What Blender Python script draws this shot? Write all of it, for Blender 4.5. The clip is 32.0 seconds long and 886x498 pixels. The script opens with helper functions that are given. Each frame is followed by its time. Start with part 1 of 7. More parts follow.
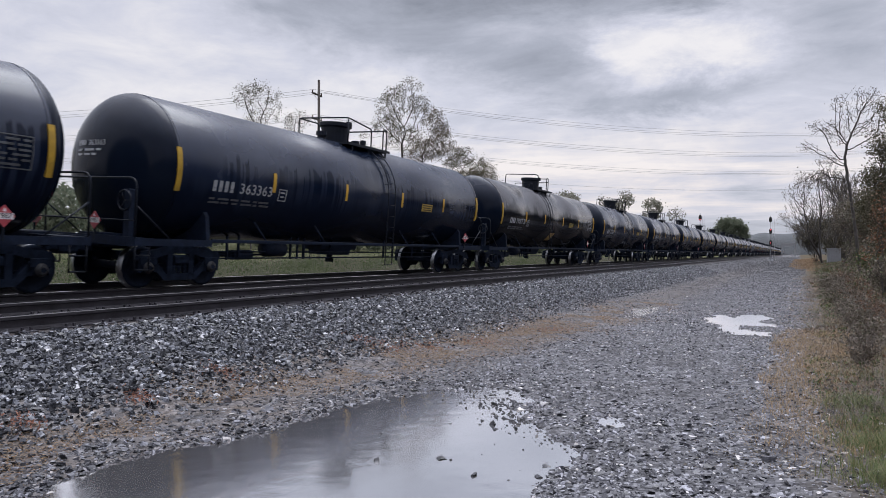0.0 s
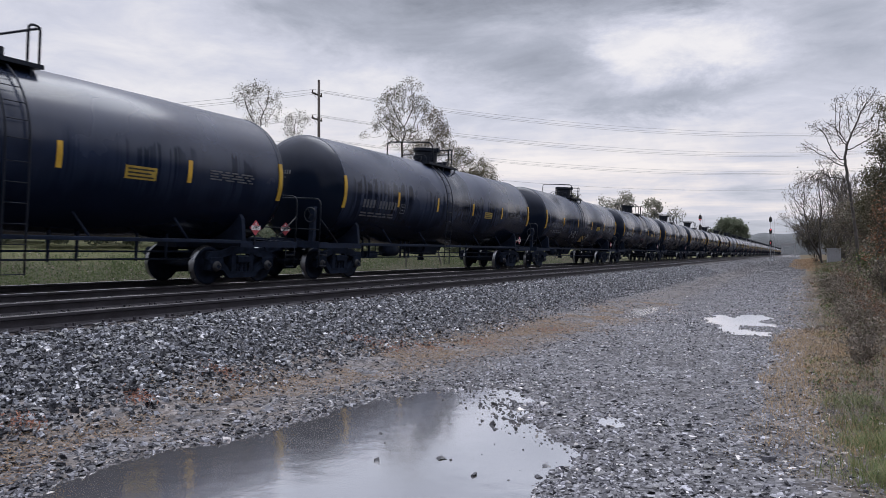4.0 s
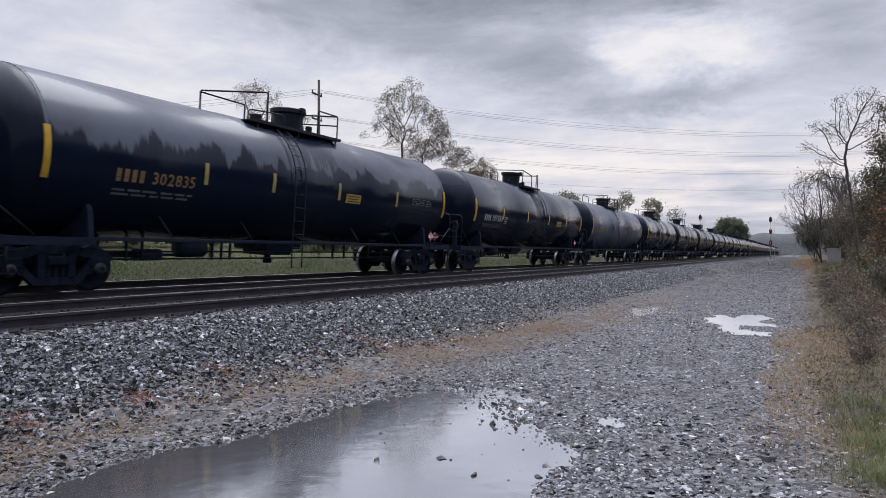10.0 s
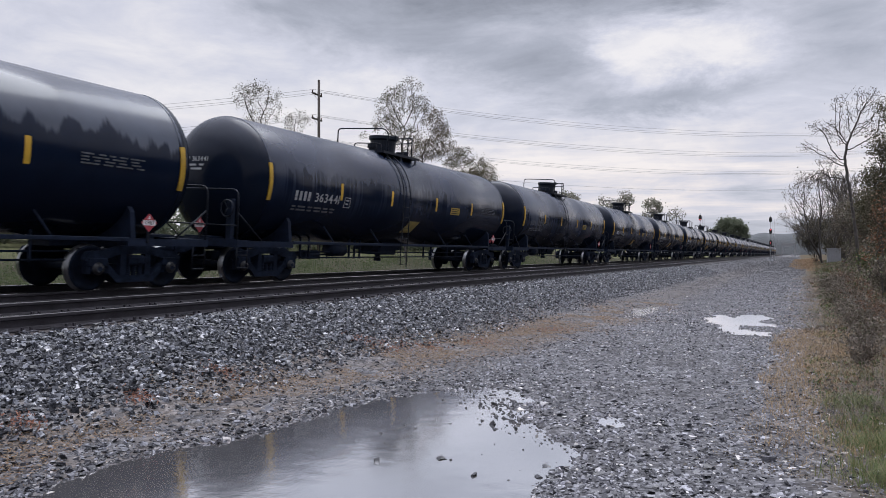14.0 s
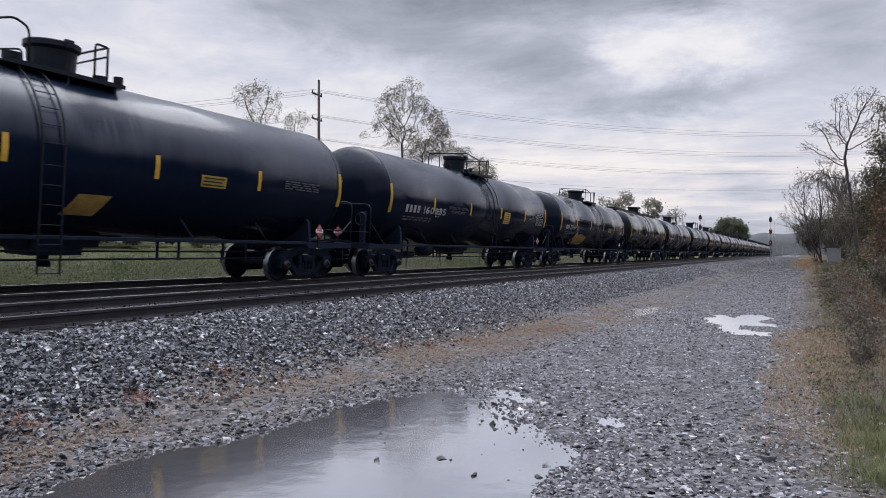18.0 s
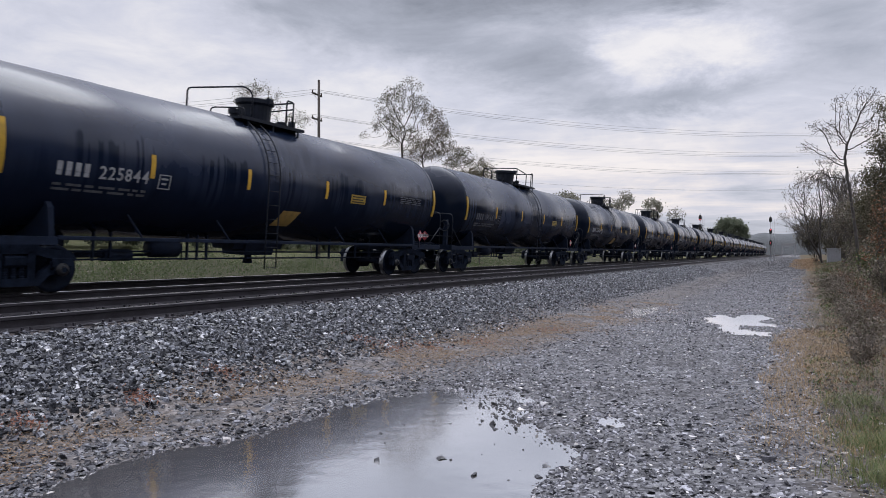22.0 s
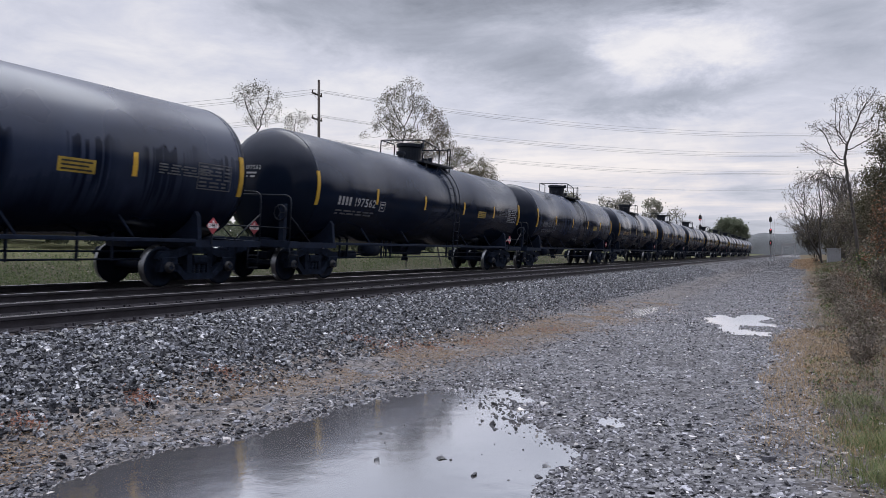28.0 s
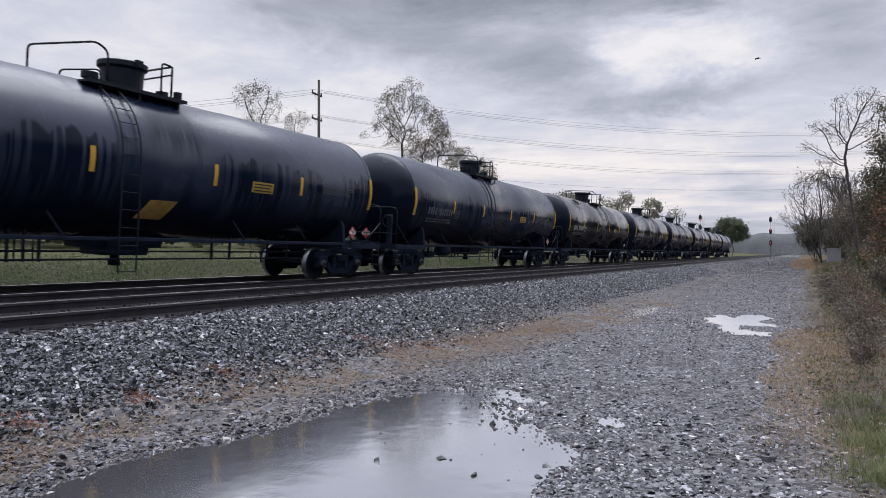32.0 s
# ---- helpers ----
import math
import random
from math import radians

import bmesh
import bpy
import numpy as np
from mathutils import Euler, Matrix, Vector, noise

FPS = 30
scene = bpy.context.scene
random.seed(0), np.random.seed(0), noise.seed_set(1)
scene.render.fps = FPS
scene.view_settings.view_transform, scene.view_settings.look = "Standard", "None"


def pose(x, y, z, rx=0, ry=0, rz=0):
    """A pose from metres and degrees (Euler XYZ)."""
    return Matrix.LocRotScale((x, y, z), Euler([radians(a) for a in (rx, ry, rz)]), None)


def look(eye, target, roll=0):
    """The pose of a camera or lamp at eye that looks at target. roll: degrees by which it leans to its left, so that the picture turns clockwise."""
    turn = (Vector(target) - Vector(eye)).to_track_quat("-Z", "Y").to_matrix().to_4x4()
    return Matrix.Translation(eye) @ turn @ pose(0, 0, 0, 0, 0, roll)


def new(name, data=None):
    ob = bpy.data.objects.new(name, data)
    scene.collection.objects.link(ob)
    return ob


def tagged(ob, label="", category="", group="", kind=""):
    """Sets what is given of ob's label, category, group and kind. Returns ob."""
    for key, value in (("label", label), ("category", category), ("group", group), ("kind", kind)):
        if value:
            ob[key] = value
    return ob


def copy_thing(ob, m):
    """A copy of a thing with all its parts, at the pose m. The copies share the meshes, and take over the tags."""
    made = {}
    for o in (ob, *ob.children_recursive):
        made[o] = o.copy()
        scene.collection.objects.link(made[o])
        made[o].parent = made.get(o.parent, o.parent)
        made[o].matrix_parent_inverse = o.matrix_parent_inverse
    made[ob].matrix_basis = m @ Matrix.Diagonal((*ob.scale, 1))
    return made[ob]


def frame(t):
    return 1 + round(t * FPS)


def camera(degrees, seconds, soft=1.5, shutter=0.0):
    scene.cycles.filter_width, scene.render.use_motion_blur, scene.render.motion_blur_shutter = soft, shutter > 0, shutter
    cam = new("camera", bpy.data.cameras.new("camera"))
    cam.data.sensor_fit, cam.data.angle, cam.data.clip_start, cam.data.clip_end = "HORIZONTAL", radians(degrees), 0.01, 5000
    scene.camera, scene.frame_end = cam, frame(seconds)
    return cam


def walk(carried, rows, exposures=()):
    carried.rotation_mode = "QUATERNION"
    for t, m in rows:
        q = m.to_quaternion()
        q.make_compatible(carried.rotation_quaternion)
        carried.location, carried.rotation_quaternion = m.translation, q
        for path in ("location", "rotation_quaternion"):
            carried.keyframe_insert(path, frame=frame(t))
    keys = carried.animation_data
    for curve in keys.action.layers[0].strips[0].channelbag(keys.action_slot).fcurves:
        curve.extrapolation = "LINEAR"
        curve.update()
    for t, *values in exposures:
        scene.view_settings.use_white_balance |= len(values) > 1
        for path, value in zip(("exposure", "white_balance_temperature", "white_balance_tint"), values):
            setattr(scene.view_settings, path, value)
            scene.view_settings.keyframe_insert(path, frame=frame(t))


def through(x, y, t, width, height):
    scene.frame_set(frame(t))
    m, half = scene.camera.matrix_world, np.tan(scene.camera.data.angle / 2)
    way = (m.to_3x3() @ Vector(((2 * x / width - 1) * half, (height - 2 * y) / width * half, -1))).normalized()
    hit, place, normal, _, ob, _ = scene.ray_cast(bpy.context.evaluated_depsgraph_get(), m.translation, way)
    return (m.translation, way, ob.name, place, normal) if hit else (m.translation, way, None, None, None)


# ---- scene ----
import itertools

# ---------------------------------------------------------------- camera
# Metres. The railway runs along +y; the gravel road under the camera is z = 0.
EYE = (0.0, 0.0, 1.5)
RAIL, RAIL_NEAR = 0.81, 0.80   # top of the rails, mid gauge
TRACK_FAR = -13.49    # centre line of the train's track
TRACK_NEAR = -8.90    # centre line of the empty track
CANT, CANT_NEAR = 3.45, 1.7    # degrees by which the banked tracks lean towards the road
cam = camera(64.78, 32.0, soft=0.3, shutter=0.08)
walk(cam, [(0.0, pose(*EYE, 90.39, 0, 27.02)), (32.0, pose(*EYE, 90.39, 0, 27.02))],
     exposures=((0.0, 0.0), (32.0, 0.0)))

# ---------------------------------------------------------------- sky and sun
SUN_LEFT, SUN_UP = 9.0, 68.0   # degrees left of the track's direction, and above the horizon
ZENITH = 3.1
# cloud banks (-) and thin spots (+): degrees left of the track, degrees up, half width and half height in degrees, slope, amount
CLOUDS = ((24, 21.5, 17, 3.4, 0.0, -0.28), (38.2, 19.3, 5.5, 1.8, 0.0, -0.08), (6.7, 19.4, 4.0, 1.4, 0.0, -0.15), (25.3, 16.0, 13, 2.1, 0.10, -0.145), (9.2, 11.8, 7.0, 1.3, 0.0, -0.17),
          (18.9, 13.5, 6, 1.6, 0.1, -0.09), (8.4, 15.6, 5.5, 1.9, 0.0, 0.19), (13.1, 15.8, 1.8, 1.9, 0.0, 0.10), (4.3, 14.6, 2.6, 1.7, 0.0, 0.08), (-3.5, 16.5, 5, 5, 0.0, -0.13),
          (20, 7.5, 22, 3.6, 0.0, 0.11), (3, 5.0, 7, 5.0, 0.0, -0.09), (39, 12.6, 9, 2.6, 0.0, 0.06), (56, 15, 12, 8, 0.0, 0.04))


def make_sky():
    world = bpy.data.worlds.new("overcast_sky")
    scene.world = world
    world.use_nodes = True
    nt = world.node_tree
    nt.nodes.clear()
    N, L = nt.nodes.new, nt.links.new
    out = N("ShaderNodeOutputWorld")
    sky = N("ShaderNodeTexSky")
    sky.sky_type, sky.sun_disc = "NISHITA", False
    sky.sun_elevation, sky.sun_rotation = radians(SUN_UP), radians(-SUN_LEFT)
    clear = N("ShaderNodeBackground")
    clear.inputs["Strength"].default_value = 0.10
    L(sky.outputs[0], clear.inputs["Color"])
    co = N("ShaderNodeTexCoord")
    sep = N("ShaderNodeSeparateXYZ")
    L(co.outputs["Generated"], sep.inputs[0])

    def math_node(op, a, b=None, clamp=False):
        n = N("ShaderNodeMath")
        n.operation, n.use_clamp = op, clamp
        for i, v in enumerate((a, b)):
            if v is None:
                continue
            if isinstance(v, (int, float)):
                n.inputs[i].default_value = v
            else:
                L(v, n.inputs[i])
        return n.outputs[0]

    up = math_node("MAXIMUM", sep.outputs["Z"], 0.0)
    def bank(scale, detail, tall, offset, rough=0.6, warp=0.5):
        """Layered cloud: noise over the direction, flattened."""
        m2 = N("ShaderNodeMapping")
        m2.inputs["Location"].default_value = offset
        m2.inputs["Scale"].default_value = (1.0, 1.0, tall)
        L(co.outputs["Generated"], m2.inputs[0])
        nz = N("ShaderNodeTexNoise")
        nz.inputs["Scale"].default_value, nz.inputs["Detail"].default_value = scale, detail
        nz.inputs["Roughness"].default_value, nz.inputs["Distortion"].default_value = rough, warp
        L(m2.outputs[0], nz.inputs["Vector"])
        return nz.outputs["Fac"]

    # ragged directions in degrees, so that no cloud has a smooth rim
    turn = 180 / math.pi
    left = math_node("MULTIPLY", math_node("ARCTAN2", math_node("MULTIPLY", sep.outputs["X"], -1.0), sep.outputs["Y"]), turn)
    rise_deg = math_node("MULTIPLY", math_node("ARCSINE", sep.outputs["Z"]), turn)
    left_r = math_node("ADD", left, math_node("MULTIPLY", math_node("SUBTRACT", bank(5.0, 9.0, 2.6, (0.3, 1.1, 0.7), 0.66), 0.5), 12.0))
    rise_r = math_node("ADD", rise_deg, math_node("MULTIPLY", math_node("SUBTRACT", bank(4.2, 8.0, 2.8, (2.3, 0.4, 1.9), 0.68), 0.5), 7.0))
    big = bank(2.6, 6.0, 3.0, (1.3, 0.2, 0.4))
    fine = bank(7.0, 9.0, 2.8, (0.4, 2.2, 1.0), 0.62)
    streak = bank(3.2, 7.0, 11.0, (3.4, 0.8, 2.0), 0.6, 0.3)
    mix = math_node("ADD", math_node("MULTIPLY", math_node("SUBTRACT", big, 0.5), 0.22), math_node("MULTIPLY", math_node("SUBTRACT", fine, 0.5), 0.30))
    mix = math_node("ADD", mix, 0.83)
    for az, el, wide, tall, slope, amount in CLOUDS:
        da = math_node("DIVIDE", math_node("SUBTRACT", left_r, az), wide)
        lean = math_node("MULTIPLY", math_node("SUBTRACT", left_r, az), slope)
        de = math_node("DIVIDE", math_node("SUBTRACT", math_node("SUBTRACT", rise_r, el), lean), tall)
        d2 = math_node("ADD", math_node("MULTIPLY", da, da), math_node("MULTIPLY", de, de))
        mix = math_node("ADD", mix, math_node("MULTIPLY", math_node("EXPONENT", math_node("MULTIPLY", d2, -1.0)), amount))
    # thin streaks of high cloud low down, faintly warm
    low = math_node("SUBTRACT", 1.0, math_node("DIVIDE", math_node("SUBTRACT", rise_deg, 5.0), 7.0), True)
    mix = math_node("ADD", mix, math_node("MULTIPLY", math_node("MULTIPLY", math_node("SUBTRACT", streak, 0.47), 0.75), low))
    ramp = N("ShaderNodeValToRGB")
    r = ramp.color_ramp
    r.elements[0].position, r.elements[0].color = 0.40, (0.140, 0.150, 0.187, 1)
    r.elements[1].position, r.elements[1].color = 0.97, (0.91, 0.885, 0.905, 1)
    r.elements.new(0.55).color = (0.255, 0.272, 0.325, 1)
    r.elements.new(0.70).color = (0.435, 0.457, 0.540, 1)
    r.elements.new(0.84).color = (0.660, 0.672, 0.775, 1)
    L(mix, ramp.inputs[0])
    warm = N("ShaderNodeMixRGB")
    warm.blend_type = "MULTIPLY"
    L(math_node("MULTIPLY", low, math_node("MULTIPLY", math_node("SUBTRACT", mix, 0.76), 7.0, True)), warm.inputs[0])
    L(ramp.outputs[0], warm.inputs[1])
    warm.inputs[2].default_value = (1.045, 0.995, 0.96, 1)
    base = warm
    sun = Vector((-math.sin(radians(SUN_LEFT)) * math.cos(radians(SUN_UP)), math.cos(radians(SUN_LEFT)) * math.cos(radians(SUN_UP)), math.sin(radians(SUN_UP))))
    # an overcast sky is brightest overhead
    rise = math_node("MULTIPLY", math_node("SUBTRACT", up, 0.55), 2.2, True)
    gain = math_node("ADD", 1.0, math_node("MULTIPLY", rise, ZENITH))
    bright = N("ShaderNodeVectorMath")
    bright.operation = "SCALE"
    L(base.outputs[0], bright.inputs[0])
    L(gain, bright.inputs["Scale"])
    veil = N("ShaderNodeBackground")
    veil.inputs["Strength"].default_value = 1.0
    L(bright.outputs[0], veil.inputs["Color"])
    both = N("ShaderNodeMixShader")
    both.inputs[0].default_value = 0.94
    L(clear.outputs[0], both.inputs[1])
    L(veil.outputs[0], both.inputs[2])
    L(both.outputs[0], out.inputs["Surface"])
    lamp = bpy.data.lights.new("sun", "SUN")
    lamp.energy, lamp.angle, lamp.color = 1.35, radians(45), (0.94, 0.97, 1.0)
    ob = new("sun", lamp)
    ob.matrix_world = look(sun * 50, (0, 0, 0))


make_sky()

# ---------------------------------------------------------------- materials


class Nodes:
    """A material's node tree with short calls."""

    def __init__(self, name, rough=0.6, metal=0.0, spec=0.5):
        self.mat = bpy.data.materials.new(name)
        self.mat.use_nodes = True
        self.nt = self.mat.node_tree
        self.bsdf = self.nt.nodes["Principled BSDF"]
        self.bsdf.inputs["Roughness"].default_value = rough
        self.bsdf.inputs["Metallic"].default_value = metal
        self.bsdf.inputs["Specular IOR Level"].default_value = spec

    def n(self, kind, **sets):
        node = self.nt.nodes.new(kind)
        for key, value in sets.items():
            if key == "op":
                node.operation = value
        return node

    def link(self, a, b):
        self.nt.links.new(a, b)

    def coord(self, where="Object", scale=(1, 1, 1)):
        if where == "World":
            src = self.n("ShaderNodeNewGeometry").outputs["Position"]
        else:
            src = self.n("ShaderNodeTexCoord").outputs[where]
        mp = self.n("ShaderNodeMapping")
        mp.inputs["Scale"].default_value = scale
        self.link(src, mp.inputs[0])
        return mp.outputs[0]

    def shifted(self, vec, amount=40.0):
        """vec moved by the object's random number, so that alike things differ."""
        info = self.n("ShaderNodeObjectInfo")
        m = self.n("ShaderNodeMath", op="MULTIPLY")
        m.inputs[1].default_value = amount
        self.link(info.outputs["Random"], m.inputs[0])
        add = self.n("ShaderNodeVectorMath", op="ADD")
        self.link(vec, add.inputs[0])
        self.link(m.outputs[0], add.inputs[1])
        return add.outputs[0]

    def noise(self, vec, scale, detail=4.0, rough=0.55, warp=0.0):
        t = self.n("ShaderNodeTexNoise")
        t.inputs["Scale"].default_value, t.inputs["Detail"].default_value = scale, detail
        t.inputs["Roughness"].default_value, t.inputs["Distortion"].default_value = rough, warp
        self.link(vec, t.inputs["Vector"])
        return t.outputs["Fac"]

    def voronoi(self, vec, scale, feature="F1", out="Distance"):
        t = self.n("ShaderNodeTexVoronoi")
        t.feature = feature
        t.inputs["Scale"].default_value = scale
        self.link(vec, t.inputs["Vector"])
        return t.outputs[out]

    def ramp(self, fac, *stops):
        t = self.n("ShaderNodeValToRGB")
        el = t.color_ramp.elements
        while len(el) < len(stops):
            el.new(0.5)
        for e, (p, c) in zip(el, stops):
            e.position = p
            e.color = (*c, 1) if isinstance(c, tuple) else (c, c, c, 1)
        self.link(fac, t.inputs[0])
        return t.outputs[0]

    def mix(self, fac, a, b, kind="MIX"):
        t = self.n("ShaderNodeMixRGB")
        t.blend_type = kind
        for i, v in enumerate((fac, a, b)):
            if isinstance(v, (int, float)):
                t.inputs[i].default_value = v if i == 0 else (v, v, v, 1)
            elif isinstance(v, tuple):
                t.inputs[i].default_value = (*v, 1)
            else:
                self.link(v, t.inputs[i])
        return t.outputs[0]

    def calc(self, op, a, b=0.0, clamp=False):
        t = self.n("ShaderNodeMath", op=op)
        t.use_clamp = clamp
        for i, v in enumerate((a, b)):
            if isinstance(v, (int, float)):
                t.inputs[i].default_value = v
            else:
                self.link(v, t.inputs[i])
        return t.outputs[0]

    def out(self, color=None, rough=None, height=None, depth=0.01, strength=0.6):
        if color is not None:
            if isinstance(color, tuple):
                self.bsdf.inputs["Base Color"].default_value = (*color, 1)
            else:
                self.link(color, self.bsdf.inputs["Base Color"])
        if rough is not None:
            self.link(rough, self.bsdf.inputs["Roughness"])
        if height is not None:
            b = self.n("ShaderNodeBump")
            b.inputs["Distance"].default_value, b.inputs["Strength"].default_value = depth, strength
            self.link(height, b.inputs["Height"])
            self.link(b.outputs[0], self.bsdf.inputs["Normal"])
        return self.mat


def simple(name, color, rough=0.6, metal=0.0, vary=0.35, scale=6.0, bump=0.002, spec=0.5):
    """Paint, metal or wood with stains at two scales."""
    m = Nodes(name, rough, metal, spec)
    co = m.shifted(m.coord())
    a = m.noise(co, scale, 5.0)
    b = m.noise(co, scale * 9, 3.0)
    f = m.calc("ADD", m.calc("MULTIPLY", a, 0.7), m.calc("MULTIPLY", b, 0.3))
    dark = tuple(c * (1 - vary) for c in color)
    light = tuple(min(1, c * (1 + vary)) for c in color)
    return m.out(m.ramp(f, (0.35, dark), (0.65, light)), m.ramp(a, (0.3, max(0.05, rough - 0.12)), (0.7, min(1, rough + 0.12))), b, bump)


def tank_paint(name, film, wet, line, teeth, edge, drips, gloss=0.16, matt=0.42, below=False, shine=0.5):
    """Wet black tank paint under a lighter film: part road dust, part top sheen and lower shade put into the colour.
    The film ends at a ragged line and is cut by rain that has run down in dark drips.
    """
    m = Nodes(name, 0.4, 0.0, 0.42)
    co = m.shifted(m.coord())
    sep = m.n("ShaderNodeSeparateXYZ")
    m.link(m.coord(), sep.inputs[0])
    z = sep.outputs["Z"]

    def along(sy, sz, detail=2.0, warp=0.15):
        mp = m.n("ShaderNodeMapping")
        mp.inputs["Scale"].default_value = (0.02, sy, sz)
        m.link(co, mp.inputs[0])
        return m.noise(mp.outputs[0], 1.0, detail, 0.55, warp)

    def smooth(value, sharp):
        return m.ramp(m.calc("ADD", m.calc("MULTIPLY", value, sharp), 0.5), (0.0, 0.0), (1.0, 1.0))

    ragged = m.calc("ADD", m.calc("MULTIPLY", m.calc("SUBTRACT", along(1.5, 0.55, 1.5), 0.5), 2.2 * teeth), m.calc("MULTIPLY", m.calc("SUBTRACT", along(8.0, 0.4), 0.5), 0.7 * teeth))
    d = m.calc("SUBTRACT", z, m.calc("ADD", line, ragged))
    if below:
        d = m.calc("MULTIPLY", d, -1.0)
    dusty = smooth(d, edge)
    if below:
        # pale again near the top: sky sheen coloured into the film
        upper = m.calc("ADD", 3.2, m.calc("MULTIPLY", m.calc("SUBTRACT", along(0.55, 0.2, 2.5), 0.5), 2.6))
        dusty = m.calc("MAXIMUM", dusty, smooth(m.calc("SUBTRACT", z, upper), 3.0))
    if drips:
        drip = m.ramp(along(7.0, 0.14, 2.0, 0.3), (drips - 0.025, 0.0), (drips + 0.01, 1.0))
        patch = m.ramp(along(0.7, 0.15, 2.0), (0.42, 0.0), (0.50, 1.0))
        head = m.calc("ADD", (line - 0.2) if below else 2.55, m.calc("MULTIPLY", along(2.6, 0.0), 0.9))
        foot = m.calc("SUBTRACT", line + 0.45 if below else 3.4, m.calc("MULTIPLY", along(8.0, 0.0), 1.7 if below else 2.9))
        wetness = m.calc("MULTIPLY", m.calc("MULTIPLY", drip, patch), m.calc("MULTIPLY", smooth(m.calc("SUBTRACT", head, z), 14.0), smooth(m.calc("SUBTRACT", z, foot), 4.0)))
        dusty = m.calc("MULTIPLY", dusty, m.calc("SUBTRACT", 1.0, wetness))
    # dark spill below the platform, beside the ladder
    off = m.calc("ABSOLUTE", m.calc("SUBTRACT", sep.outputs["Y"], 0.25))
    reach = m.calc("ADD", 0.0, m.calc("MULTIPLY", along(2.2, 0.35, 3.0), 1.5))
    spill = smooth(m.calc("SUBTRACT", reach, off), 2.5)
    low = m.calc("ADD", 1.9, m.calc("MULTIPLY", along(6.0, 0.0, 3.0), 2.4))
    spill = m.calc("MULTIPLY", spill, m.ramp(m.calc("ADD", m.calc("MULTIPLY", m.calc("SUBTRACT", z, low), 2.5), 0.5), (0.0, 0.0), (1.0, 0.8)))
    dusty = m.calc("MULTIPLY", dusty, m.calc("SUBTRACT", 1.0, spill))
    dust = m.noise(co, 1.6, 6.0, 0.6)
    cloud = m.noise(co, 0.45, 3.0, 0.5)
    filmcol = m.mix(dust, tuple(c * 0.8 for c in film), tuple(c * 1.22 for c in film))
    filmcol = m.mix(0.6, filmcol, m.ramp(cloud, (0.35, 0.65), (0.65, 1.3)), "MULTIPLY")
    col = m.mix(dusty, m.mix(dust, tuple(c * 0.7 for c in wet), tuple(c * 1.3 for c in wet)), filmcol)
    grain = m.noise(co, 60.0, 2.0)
    # specular is raised on the upper half for sheen and lowered on the flank
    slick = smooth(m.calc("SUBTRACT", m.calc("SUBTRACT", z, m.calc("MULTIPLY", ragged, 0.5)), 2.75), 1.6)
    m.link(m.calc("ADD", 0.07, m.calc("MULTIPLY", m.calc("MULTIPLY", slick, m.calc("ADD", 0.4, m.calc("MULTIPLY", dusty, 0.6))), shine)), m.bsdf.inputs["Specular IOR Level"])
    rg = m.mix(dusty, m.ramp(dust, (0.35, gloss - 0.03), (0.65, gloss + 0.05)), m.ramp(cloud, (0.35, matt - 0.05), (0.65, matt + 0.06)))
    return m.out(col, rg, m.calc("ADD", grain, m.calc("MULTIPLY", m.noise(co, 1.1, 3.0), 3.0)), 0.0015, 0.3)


MAT = {}
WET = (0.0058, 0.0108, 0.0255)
# film colours mix real dust with sky sheen painted on the upper part
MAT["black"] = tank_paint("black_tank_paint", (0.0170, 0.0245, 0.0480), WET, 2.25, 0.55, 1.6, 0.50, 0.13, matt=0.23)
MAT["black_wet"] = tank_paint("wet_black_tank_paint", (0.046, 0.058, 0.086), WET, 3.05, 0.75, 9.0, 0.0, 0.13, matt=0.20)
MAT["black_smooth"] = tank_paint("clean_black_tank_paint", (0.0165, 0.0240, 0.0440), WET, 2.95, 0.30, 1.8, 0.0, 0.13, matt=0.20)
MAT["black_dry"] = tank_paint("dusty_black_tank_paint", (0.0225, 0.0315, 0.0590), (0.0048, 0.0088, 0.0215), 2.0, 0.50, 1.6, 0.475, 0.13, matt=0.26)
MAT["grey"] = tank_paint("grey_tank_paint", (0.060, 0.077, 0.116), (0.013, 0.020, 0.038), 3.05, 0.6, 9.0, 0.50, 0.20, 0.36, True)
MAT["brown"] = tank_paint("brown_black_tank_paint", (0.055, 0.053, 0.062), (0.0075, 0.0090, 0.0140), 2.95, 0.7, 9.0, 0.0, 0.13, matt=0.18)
# the head's paler top band is reflected sky put into its colour
MAT["head"] = tank_paint("pale_topped_head_paint", (0.022, 0.028, 0.044), (0.0060, 0.0098, 0.0200), 3.45, 0.35, 1.5, 0.0, 0.14, 0.24, shine=0.15)
MAT["frame"] = simple("black_frame_paint", (0.0120, 0.0185, 0.0360), 0.6, spec=0.10)
MAT["railing"] = simple("dark_railing_paint", (0.0085, 0.0120, 0.0205), 0.5, spec=0.2)
MAT["grime"] = simple("grimy_cast_iron", (0.0125, 0.0185, 0.0340), 0.75, 0.0, 0.5, spec=0.06)
MAT["worn"] = simple("worn_bearing_steel", (0.022, 0.024, 0.030), 0.5)
MAT["wheel"] = simple("wheel_steel_dirty", (0.0120, 0.0175, 0.0320), 0.6, spec=0.06)
MAT["tread"] = simple("bright_wheel_tread", (0.30, 0.31, 0.33), 0.35, 1.0, 0.1)
MAT["yellow"] = simple("yellow_reflective_stripe", (0.54, 0.32, 0.03), 0.45, 0, 0.18)
MAT["yellow_pale"] = simple("faded_yellow_stripe", (0.30, 0.23, 0.07), 0.55, 0, 0.35)
MAT["white"] = simple("white_stencil_paint", (0.31, 0.32, 0.34), 0.6, 0, 0.25)
